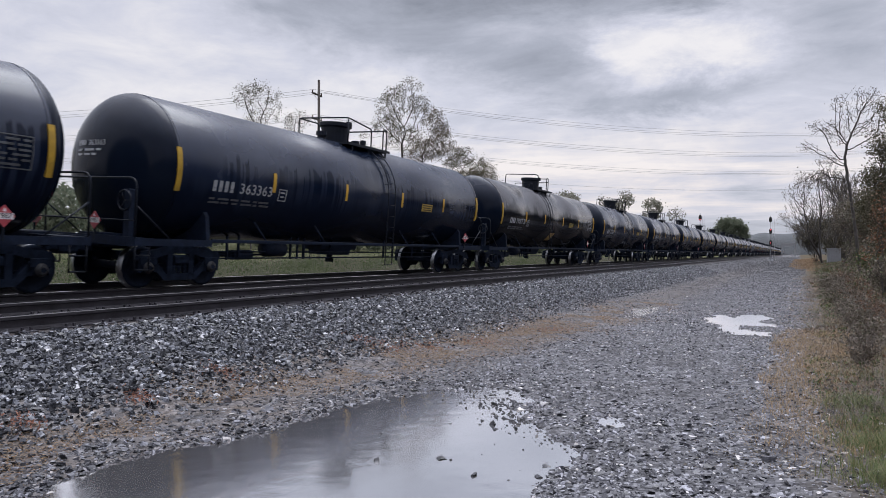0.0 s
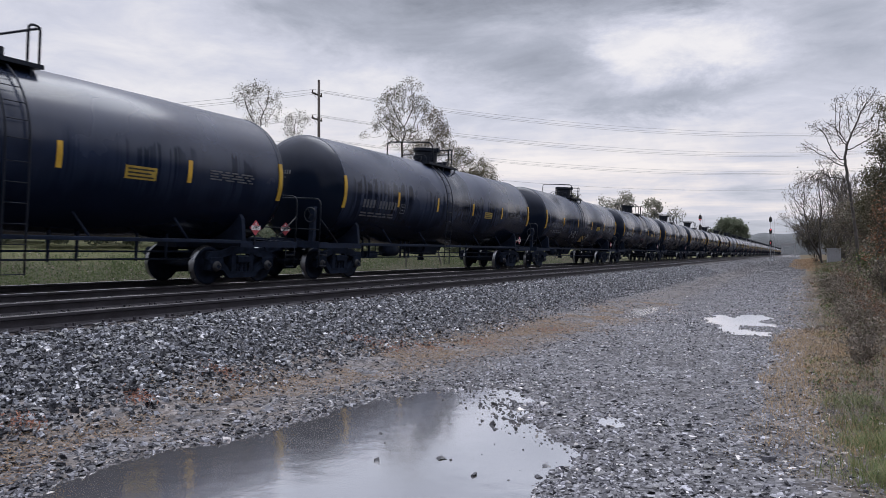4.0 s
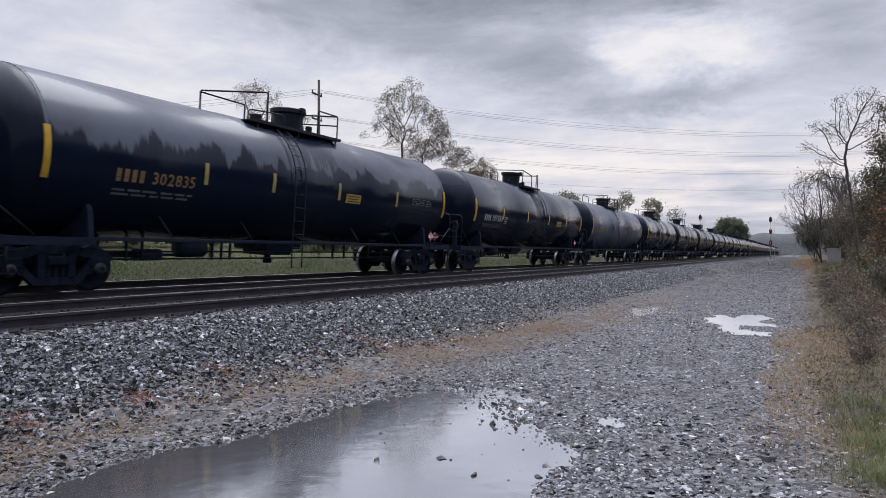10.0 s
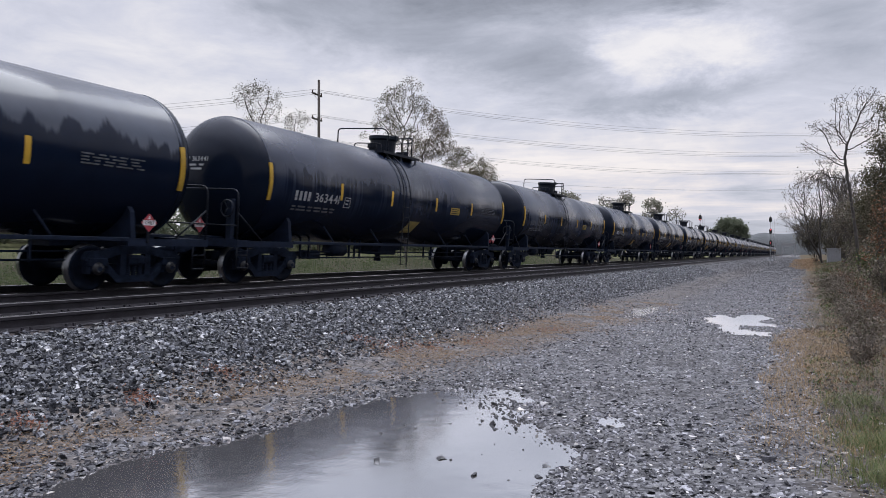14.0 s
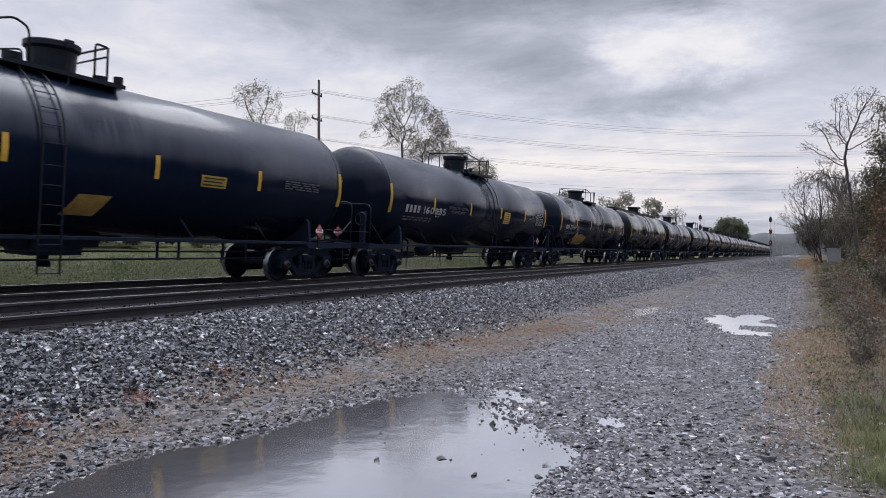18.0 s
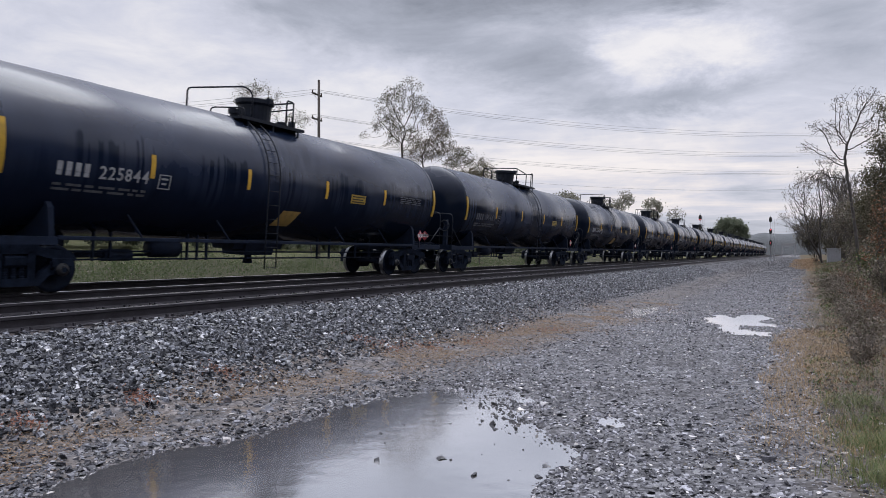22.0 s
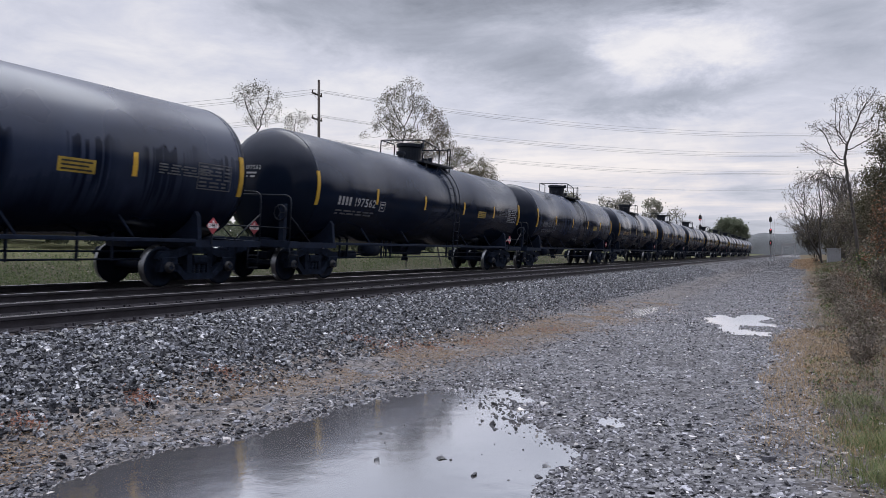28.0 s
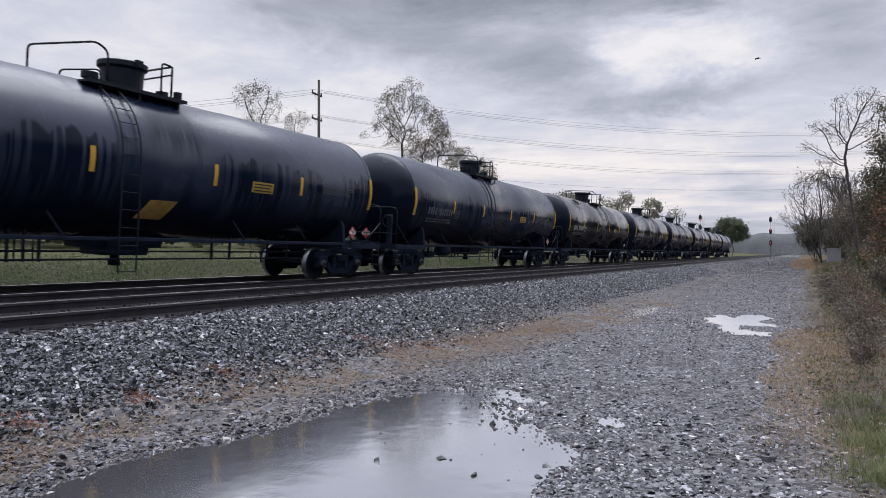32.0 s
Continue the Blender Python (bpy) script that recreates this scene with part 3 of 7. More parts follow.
def make_ground():
    xs = steps([(-3000, -400, 700, 200), (-400, -60, 90, 14), (-60, -17, 8, 0.8), (-17, -8, 0.5, 0.3), (-8, -4.8, 0.1, 0.05), (-4.8, 0.6, 0.045, 0.045),
                (0.6, 5, 0.08, 0.5), (5, 60, 1, 10), (60, 400, 20, 90), (400, 3000, 200, 700)])
    ys = steps([(-600, -30, 160, 10), (-30, 1.5, 6, 0.3), (1.5, 8.2, 0.045, 0.045), (8.2, 21, 0.06, 0.12), (21, 60, 0.2, 1.0), (60, 300, 1.5, 10), (300, 4000, 20, 700)])
    gx, gy = np.meshgrid(xs, ys)
    gz = height(gx, gy)
    nx, ny = len(xs), len(ys)
    i = np.arange(nx * ny).reshape(ny, nx)
    q = np.stack([i[:-1, :-1], i[:-1, 1:], i[1:, 1:], i[1:, :-1]], -1).reshape(-1, 4)
    me = quick_mesh("ground", np.stack([gx, gy, gz], -1).reshape(-1, 3), q, "ground", True)
    tagged(new("ground", me), "wet gravel road, weedy ballast shoulder and grassy field", "ground", kind="structure")
    for n, poly in enumerate(PUDDLES):
        # the sheet of water reaches a little under its banks
        s = Shape()
        calm = n in (1, 3)
        cell = 0.1 if n else 0.03
        xs = np.arange(min(p[0] for p in poly) - 0.4, max(p[0] for p in poly) + 0.4, cell)
        ys = np.arange(min(p[1] for p in poly) - 0.4, max(p[1] for p in poly) + 0.4, cell)
        gx, gy = np.meshgrid(xs, ys)
        wave = 0.0 * gx if n else 0.00035 * lumps(gx, gy, 0.16, 3) + 0.00022 * lumps(gx, gy, 0.075, 5)
        wet = inside(poly, gx, gy) > -0.3
        index = {}
        for j in range(len(ys) - 1):
            for i in range(len(xs) - 1):
                if wet[j, i] and wet[j, i + 1] and wet[j + 1, i] and wet[j + 1, i + 1]:
                    quad = []
                    for a, b in ((i, j), (i + 1, j), (i + 1, j + 1), (i, j + 1)):
                        if (a, b) not in index:
                            index[a, b] = len(s.v)
                            s.v.append((xs[a], ys[b], WATER + wave[b, a]))
                        quad.append(index[a, b])
                    s.f.append(tuple(quad))
                    s.s.append(n == 0)
        tagged(part("puddle_water", s, "water_calm" if calm else "water_rippled" if n else "water"), "shallow rain puddle mirroring the grey sky", "puddle", kind="structure")


make_ground()


def stones(name, x, y, z, size, mat, label, flat=0.7):
    """Many angular stones in one mesh, each a jittered, turned block."""
    n = len(x)
    cube = np.array([(a, b, c) for a in (-1, 1) for b in (-1, 1) for c in (-1, 1)], float) * 0.5
    faces = np.array([(0, 1, 3, 2), (4, 6, 7, 5), (0, 4, 5, 1), (2, 3, 7, 6), (1, 5, 7, 3)])
    v = cube[None] + RNG.uniform(-0.33, 0.33, (n, 8, 3))
    v[:, 1::2, :2] *= RNG.uniform(0.55, 1.0, (n, 1, 2))
    v *= (size * RNG.uniform(0.75, 1.35, n))[:, None, None] * np.stack([RNG.uniform(0.8, 1.3, n), RNG.uniform(0.7, 1.1, n), RNG.uniform(flat - 0.2, flat + 0.15, n)], -1)[:, None]
    a, b = RNG.uniform(0, 6.283, n), RNG.normal(0, 0.6, n)
    ca, sa, cb, sb = np.cos(a)[:, None], np.sin(a)[:, None], np.cos(b)[:, None], np.sin(b)[:, None]
    y1, z1 = v[..., 1] * cb - v[..., 2] * sb, v[..., 1] * sb + v[..., 2] * cb
    v = np.stack([v[..., 0] * ca - y1 * sa, v[..., 0] * sa + y1 * ca, z1], -1) + np.stack([x, y, z], -1)[:, None]
    q = (faces[None] + (np.arange(n) * 8)[:, None, None]).reshape(-1, 4)
    return tagged(new(name, quick_mesh(name, v.reshape(-1, 3), q, mat)), label, "gravel", kind="stuff")


def scatter_stones():
    # crushed rock on the shoulder of the bed
    n = 135000
    y = 1.0 + 55 * RNG.power(0.55, n)
    x = RNG.uniform(-7.75, -5.15, n) + 0.25 * lumps(np.zeros(n), y, 2.0, 4)
    keep = RNG.uniform(0, 1, n) < np.interp(x, [-6.1, -5.7, -5.2], [1, 0.55, 0.12])
    x, y = x[keep], y[keep]
    size = np.clip(RNG.normal(0.0265, 0.0095, len(x)), 0.011, 0.065)
    stones("ballast_stones", x, y, height(x, y) + size * RNG.uniform(-0.1, 0.45, len(x)), size, "ballast", "grey crushed granite ballast heaped beside the rails")
    # between the rails and the two tracks
    n = 9000
    y = 0.5 + 40 * RNG.power(0.8, n)
    x = RNG.uniform(-12.2, -7.4, n)
    size = RNG.uniform(0.03, 0.06, n)
    stones("ballast_stones", x, y, height(x, y) + size * 0.1, size, "ballast", "dark ballast stones between the rails")
    # the road
    n = 190000
    y = 2.2 + 40 * RNG.power(0.50, n)
    x = RNG.uniform(-5.6, 1.1, n)
    wet = np.max([inside(p, x, y) for p in PUDDLES], 0) + 0.13 * lumps(x, y, 0.5, 6) + 0.07 * lumps(x, y, 0.17, 8)
    rim = np.exp(-(wet / 0.5) ** 2)
    track = 0.5 + 0.5 * lumps(x, y, 1.3, 9)
    strip = np.exp(-((x + 5.2 - 0.1 * np.clip(y - 7, 0, 10)) / 0.75) ** 4)
    keep = (RNG.uniform(0, 1, n) < (0.35 + 0.5 * rim + 0.3 * track) * (1 - 0.55 * strip) * np.clip(1.15 - 0.9 * np.clip(x + 0.2, 0, 2), 0.12, 1)) & (wet < 0.05 + 0.1 * RNG.uniform(-1, 1, n))
    x, y = x[keep], y[keep]
    size = np.clip(RNG.lognormal(-4.08, 0.42, len(x)), 0.009, 0.05) * np.interp(y, [3.5, 6.0, 9.0], [1.1, 1.0, 0.85])
    dark = x < -3.75 + 0.35 * lumps(x, y, 0.8, 2)
    for pick, mat, label in ((~dark, "gravel", "wet grey gravel of the service road"), (dark, "shore", "dark wet gravel between the puddle and the weeds")):
        stones("road_gravel", x[pick], y[pick], height(x[pick], y[pick]) + size[pick] * RNG.uniform(-0.1, 0.3, pick.sum()), size[pick], mat, label, 0.36)
    # coarser stones farther along
    n = 30000
    y = 20 + 90 * RNG.power(0.8, n)
    x = RNG.uniform(-7.4, 0.5, n)
    keep = (RNG.uniform(0, 1, n) < np.clip((y - 19) / 22, 0, 1)) & (np.max([inside(p, x, y) for p in PUDDLES], 0) < -0.05)
    x, y = x[keep], y[keep]
    n = len(x)
    keep = x < -0.35 + 0.014 * (y - 20) + 0.9 * RNG.uniform(0, 1, n) ** 2 + 0.3 * lumps(x * 0, y, 4.0, 3)
    x, y = x[keep], y[keep]
    size = RNG.uniform(0.4, 1.0, len(x)) * np.interp(y, [20, 40, 110], [0.03, 0.045, 0.085])
    stones("road_gravel", x, y, height(x, y) + size * 0.05, size, "far_gravel", "grey gravel farther along the service road", 0.4)
    # the farthest stretch, in coarse blocks of gravel
    n = 9000
    y = 95 + 230 * RNG.power(0.6, n)
    x = RNG.uniform(-7.4, 0.6, n)
    keep = x < -0.4 + 1.0 * RNG.uniform(0, 1, n) ** 2 + 0.5 * lumps(x * 0, y, 9.0, 3)
    x, y = x[keep], y[keep]
    size = RNG.uniform(0.07, 0.16, len(x))
    stones("road_gravel", x, y, height(x, y) + size * 0.02, size, "far_gravel", "dark grey gravel at the far end of the road", 0.35)
    # stones that stand out of the large puddle
    rng = np.random.default_rng(41)
    t = rng.uniform(0, 1, 900)
    x = -3.15 + 1.45 * t + rng.normal(0, 0.16, 900)
    y = 7.05 - 1.35 * t + rng.normal(0, 0.22, 900) - 0.25 * rng.power(1.2, 900)
    wet = inside(PUDDLES[0], x, y)
    keep = (rng.uniform(0, 1, 900) < np.interp(wet, [0.0, 0.15, 0.5], [1.0, 0.5, 0.06])) & (wet > -0.1)
    x, y = x[keep], y[keep]
    x, y = np.concatenate([x, rng.uniform(-3.3, -1.7, 26)]), np.concatenate([y, rng.uniform(4.3, 6.3, 26)])
    size = np.clip(rng.lognormal(-4.3, 0.5, len(x)), 0.006, 0.04)
    stones("puddle_stones", x, y, np.full(len(x), WATER) + size * 0.05, size, "dark_stone", "small dark stones standing out of the puddle", 0.5)
    for x, y, s in ((-2.75, 4.33, 0.05), (-2.42, 5.72, 0.075), (-2.52, 5.66, 0.04), (-2.36, 4.6, 0.05), (-2.28, 4.6, 0.03), (-1.98, 4.35, 0.05)):
        stones("puddle_stone", np.array([x]), np.array([y]), np.array([WATER + s * 0.1]), np.array([s * 0.72]), "dark_stone", "dark wet stone lying in the puddle", 0.5)


scatter_stones()

# ---------------------------------------------------------------- tracks
RAIL_RING = [(-0.076, 0), (0.076, 0), (0.076, 0.012), (0.02, 0.03), (0.012, 0.05), (0.012, 0.13), (0.037, 0.145), (0.037, 0.178), (0.028, 0.186),
             (-0.028, 0.186), (-0.037, 0.178), (-0.037, 0.145), (-0.012, 0.13), (-0.012, 0.05), (-0.02, 0.03), (-0.076, 0.012)]


def railway(xc, z, cant, label):
    track = thing("railway_track", pose(xc, 0, z, 0, cant, 0), label, "railway track")
    for side in (-1, 1):
        s = Shape().prism([(side * 0.753 + a, b - 0.186) for a, b in RAIL_RING], -60, 900)
        rail = part("rail", s, "rail_side", track)
        head = Shape().prism([(side * 0.753 + a, b) for a, b in ((-0.026, -0.001), (0.026, -0.001), (0.026, 0.002), (-0.026, 0.002))], -60, 900)
        part("running_surface", head, "rail_head", rail, "polished steel running surface")
    tie = Shape().box(-1.3, 1.3, -0.115, 0.115, -0.36, -0.186, c=0.012).mesh("tie", "tie")
    plate = Shape()
    plate.box(-0.19, 0.19, -0.09, 0.09, -0.188, -0.172)
    for dx in (-0.1, 0.1):
        for dy in (-0.05, 0.05):
            plate.box(dx - 0.018, dx + 0.018, dy - 0.012, dy + 0.012, -0.175, -0.135)
    plate = plate.mesh("tie_plate", "rail_side")
    far = Shape()
    for i in range(-20, 560):
        y = i * 0.51 + 0.03 * math.sin(i * 2.3)
        if 0 <= i < 110:
            t = part("tie", tie, None, track, at=pose(0, y, 0.004 * math.sin(i * 1.7), 0, 0, 0.8 * math.sin(i * 3.1)))
            if xc > -10:
                for side in (-1, 1):
                    part("tie_plate", plate, None, t, at=pose(side * 0.753, 0, 0))
        else:
            far.box(-1.3, 1.3, y - 0.115, y + 0.115, -0.36, -0.186)
    tagged(part("far_ties", far, "tie", track), kind="stuff")
    return track


railway(TRACK_NEAR, RAIL_NEAR, CANT_NEAR, "empty railway track with rust-brown rails on timber ties")
railway(TRACK_FAR, RAIL, CANT, "railway track under the passing tank train")

# ---------------------------------------------------------------- trees and plants


def grow(seed, base, tall, spread, stems=1, lean=0.0, levels=4, droop=0.0, fork=3, twist=0.35, first=0.3, thick=1.0, least=0.004):
    """Limbs of a tree as lists of points and radii, and the twig ends that bear leaves."""
    rnd = random.Random(seed)
    limbs, tips = [], []

    def limb(p, d, length, r, level):
        pts, rs = [p], [r]
        n = 5 if level < 2 else 3
        for i in range(n):
            jit = Vector((rnd.uniform(-1, 1), rnd.uniform(-1, 1), rnd.uniform(-0.6, 0.9))) * twist
            d = (d + jit * 0.55 + Vector((0, 0, 0.10 - droop))).normalized()
            p = p + d * (length / n)
            pts.append(p)
            rs.append(max(least, r * (1 - 0.82 * (i + 1) / n)))
            if level >= levels - 1:
                tips.append((p, d, level))
        limbs.append((pts, rs, level))
        if level < levels:
            kids = fork + (2 if level == 0 else 0)
            for k in range(kids):
                t = 1.0 if k == 0 else rnd.uniform(first if level == 0 else 0.3, 1.0)
                i = min(n - 1, int(t * n))
                q = pts[i].lerp(pts[i + 1], t * n - i)
                rr = rs[i] + (rs[i + 1] - rs[i]) * (t * n - i)
                out = Vector((rnd.uniform(-1, 1), rnd.uniform(-1, 1), rnd.uniform(-0.1, 0.6))).normalized()
                nd = (d * (0.75 if level else 0.55) + out * spread).normalized()
                limb(q, nd, length * rnd.uniform(0.48, 0.72), max(rr * 0.9 if k == 0 else rr * rnd.uniform(0.5, 0.7), least), level + 1)

    for s in range(stems):
        a = rnd.uniform(0, 6.28)
        off = Vector((math.cos(a), math.sin(a), 0)) * (0.12 * tall * 0.2 if stems > 1 else 0)
        d = Vector((math.cos(a) * 0.28 * (stems > 1) + lean, math.sin(a) * 0.28 * (stems > 1), 1)).normalized()
        limb(Vector(base) + off, d, tall * rnd.uniform(0.5, 0.62), 0.018 * tall * thick / (1 + 0.35 * (stems - 1)), 0)
    return limbs, tips


def leaves(tips, count, size, seed, blow=0.35, aspect=0.6):
    """Small bent leaves round the twig ends, as arrays."""
    rng = np.random.default_rng(seed)
    base = np.array([tuple(t[0]) for t in tips])
    pick = rng.integers(0, len(base), count)
    c = base[pick] + rng.normal(0, blow, (count, 3))
    a = rng.normal(0, 1, (count, 3))
    a /= np.linalg.norm(a, axis=1)[:, None]
    b = np.cross(a, rng.normal(0, 1, (count, 3)))
    b /= np.linalg.norm(b, axis=1)[:, None] + 1e-9
    s = (size * rng.uniform(0.6, 1.4, count))[:, None]
    v = np.stack([c - a * s, c + b * s * aspect, c + a * s, c - b * s * aspect], 1)
    return v.reshape(-1, 3), np.arange(count * 4).reshape(-1, 4)


def loose_leaves(c, size, aspect):
    """Leaves at the places c, turned at random."""
    n = len(c)
    a = RNG.normal(0, 1, (n, 3))
    a /= np.linalg.norm(a, axis=1)[:, None]
    b = np.cross(a, RNG.normal(0, 1, (n, 3)))
    b /= np.linalg.norm(b, axis=1)[:, None] + 1e-9
    s = (size * RNG.uniform(0.6, 1.5, n))[:, None]
    v = np.stack([c - a * s, c + b * s * aspect, c + a * s, c - b * s * aspect], 1)
    return v.reshape(-1, 3), np.arange(n * 4).reshape(-1, 4)


def tree(name, x, y, tall, spread=0.8, stems=1, leaf="leaf_olive", count=2500, size=0.09, seed=1, label="", levels=4, fork=3, blow=0.35, lean=0.0, droop=0.0, first=0.3, category="tree",
         thick=1.0, twist=0.35, width=1.0, z=None, least=0.004, wood_mat="bark"):
    z0 = float(height(np.array([x]), np.array([y]))[0]) - 0.05 if z is None else z
    top = thing(name, pose(x, y, z0), label, category)
    limbs, tips = grow(seed, (0, 0, 0), tall, spread, stems, lean, levels, droop, fork, twist, first, thick, least)
    high = max(p.z for pts, rs, lv in limbs for p in pts)
    k = tall / high
    fit_size = lambda p: Vector((p[0] * k * width, p[1] * k * width, p[2] * k))
    wood, twigs = Shape(), Shape()
    for pts, rs, level in limbs:
        (wood if level < 2 else twigs).tube([fit_size(p) for p in pts], rs, 6 if level == 0 else (5 if level == 1 else 3), ends=False)
    part("trunk", wood, wood_mat, top)
    part("branchwork", twigs, wood_mat, top)
    if count:
        v, q = leaves([(fit_size(p), d, l) for p, d, l in tips], count, size, seed + 50, blow)
        v[:, 2] = np.maximum(v[:, 2], 0.02)
        part("crown", quick_mesh("crown", v, q, leaf), None, top)
    return top


def colonise(seed, clumps, count, stems, low, step, flare=0.3, reach=1.5):
    """Limbs that grow towards points scattered in the crown's clumps. Returns places, parents and radii."""
    rng = np.random.default_rng(seed)
    share = np.array([c[3] * c[4] * c[5] for c in clumps]) ** 0.8
    pick = rng.choice(len(clumps), count, p=share / share.sum())
    d = rng.normal(0, 1, (count, 3))
    d /= np.linalg.norm(d, axis=1)[:, None]
    d *= rng.uniform(0, 1, count)[:, None] ** 0.4
    c = np.array(clumps)
    goal = c[pick, :3] + d * c[pick, 3:]
    mid = goal.mean(0)
    place, parent = [], []
    for k in range(stems):
        a = 6.283 * k / stems + rng.uniform(-0.5, 0.5)
        foot = np.array([math.cos(a), math.sin(a), 0.0]) * (flare if stems > 1 else 0.0)
        aim = goal[rng.integers(count)] if stems > 1 else mid
        n = max(3, int(low / step))
        for i in range(n):
            t = i / n
            p = foot + np.array([aim[0] - foot[0], aim[1] - foot[1], 0]) * 0.75 * t ** 1.4 + np.array([0, 0, low * t])
            p[:2] += rng.normal(0, 0.05 * step, 2)
            parent.append(len(place) - 1 if i else -1)
            place.append(p)
    pts = np.array(place)
    gap = np.linalg.norm(goal[:, None] - pts[None], axis=2)
    near, dist = gap.argmin(1), gap.min(1)
    live = np.ones(count, bool)
    for _ in range(420):
        if not live.any():
            break
        new_pts, new_par = [], []
        drawn = live & (dist < reach)
        if not drawn.any():
            drawn = live & (dist <= dist[live].min() + 1e-9)
        for n in np.unique(near[drawn]):
            mine = drawn & (near == n)
            way = goal[mine] - pts[n]
            way = (way / (np.linalg.norm(way, axis=1)[:, None] + 1e-9)).sum(0)
            way = way / (np.linalg.norm(way) + 1e-9) + rng.normal(0, 0.22, 3)
            new_pts.append(pts[n] + way / np.linalg.norm(way) * step)
            new_par.append(n)
        fresh = np.array(new_pts)
        gap = np.linalg.norm(goal[:, None] - fresh[None], axis=2)
        better = gap.min(1) < dist
        near = np.where(better, gap.argmin(1) + len(pts), near)
        stuck = drawn & ~better
        dist = np.minimum(dist, gap.min(1))
        pts = np.concatenate([pts, fresh])
        parent += new_par
        live &= (dist > step * 0.9) & ~(stuck & (rng.uniform(0, 1, count) < 0.25))
    return pts, np.array(parent)


def crown_tree(name, x, y, clumps, label, leaf, count, size, seed, goals=420, stems=1, low=5.0, step=0.3, twig=0.008, blow=0.16, bark="bark", power=2.5, category="tree", flare=0.3, draw=5.5):
    """A tree whose crown fills the clumps: metres across the line of sight, height, half width, half height."""
    z0 = float(height(np.array([x]), np.array([y]))[0]) - 0.05
    top = thing(name, pose(x, y, z0), label, category)
    r = math.hypot(x, y)
    ux, uy = y / r, -x / r
    rng = np.random.default_rng(seed + 9)
    sets = []
    for u, h, ru, rh in clumps:
        v = rng.uniform(-0.5, 0.5) * ru
        sets.append((u * ux + v * uy, u * uy - v * ux, h - z0, ru, ru, rh))
    pts, par = colonise(seed, sets, goals, stems, low, step, flare, step * draw)
    n = len(pts)
    kids = [[] for _ in range(n)]
    for i, p in enumerate(par):
        if p >= 0:
            kids[p].append(i)
    rad = np.full(n, twig)
    order = list(range(n - 1, -1, -1))
    for i in order:
        if kids[i]:
            rad[i] = max(twig, sum(rad[k] ** power for k in kids[i]) ** (1 / power))
    wood, twigs = Shape(), Shape()
    tips = []
    for i in range(n):
        if not kids[i]:
            tips.append(i)
        heads = kids[i] if par[i] < 0 else sorted(kids[i], key=lambda k: -rad[k])[1:]
        for k in heads:
            line, rs = [pts[i]], [min(rad[i], rad[k] * 1.25)]
            while True:
                line.append(pts[k])
                rs.append(rad[k])
                if not kids[k]:
                    break
                k = max(kids[k], key=lambda q: rad[q])
            thick = rs[0] > twig * 4
            (wood if thick else twigs).tube(line, rs, 6 if thick else 3, ends=False)
    part("trunk", wood, bark, top)
    tagged(part("branchwork", twigs, bark, top), kind="stuff")
    if count:
        ends = [(pts[i], None, 0) for i in tips]
        v, q = leaves(ends, count, size, seed + 50, blow)
        part("crown", quick_mesh("crown", v, q, leaf), None, top)
    return top


def blades(name, x, y, tall, wide, mat, label, category="grass", bend=0.35):
    """Grass: one thin bent strip of two quads a blade."""
    n = len(x)
    z = height(x, y) - 0.01
    a = RNG.uniform(0, 6.283, n)
    d = np.stack([np.cos(a), np.sin(a), np.zeros(n)], -1)
    w = np.stack([-np.sin(a), np.cos(a), np.zeros(n)], -1) * (wide / 2)[:, None]
    h = tall * RNG.uniform(0.6, 1.3, n)
    p0 = np.stack([x, y, z], -1)
    lean = (RNG.uniform(0.1, 1.0, n) * bend * h)[:, None]
    p1 = p0 + d * lean * 0.35 + np.array([0, 0, 1]) * (h * 0.55)[:, None]
    p2 = p0 + d * lean + np.array([0, 0, 1]) * h[:, None]
    v = np.stack([p0 - w, p0 + w, p1 + w * 0.8, p1 - w * 0.8, p2 + w * 0.2, p2 - w * 0.2], 1)
    f = np.array([(0, 1, 2, 3), (3, 2, 4, 5)])
    q = (f[None] + (np.arange(n) * 6)[:, None, None]).reshape(-1, 4)
    return tagged(new(name, quick_mesh(name, v.reshape(-1, 3), q, mat)), label, category, kind="stuff")


def clumped(n, x0, x1, y0, y1, power, spread, clumps):
    cy = y0 + (y1 - y0) * RNG.power(power, clumps)
    cx = RNG.uniform(x0, x1, clumps)
    pick = RNG.integers(0, clumps, n)
    return cx[pick] + RNG.normal(0, spread, n), cy[pick] + RNG.normal(0, spread, n)


def far_strip():
    """Places, heights and widths of the dry grass where the road narrows in the distance."""
    y = 62 + 150 * RNG.power(0.7, 15000)
    x = RNG.uniform(-1.3, 3.4, 15000)
    keep = (x > -1.1 + 0.6 * lumps(x, y, 3.0, 3) + 0.07 * np.clip(90 - y, 0, 40)) & (RNG.uniform(0, 1, 15000) < np.clip((y - 60) / 30, 0.05, 1))
    x, y = x[keep], y[keep]
    return x, y, np.full(len(x), 0.11), np.full(len(x), 0.05)


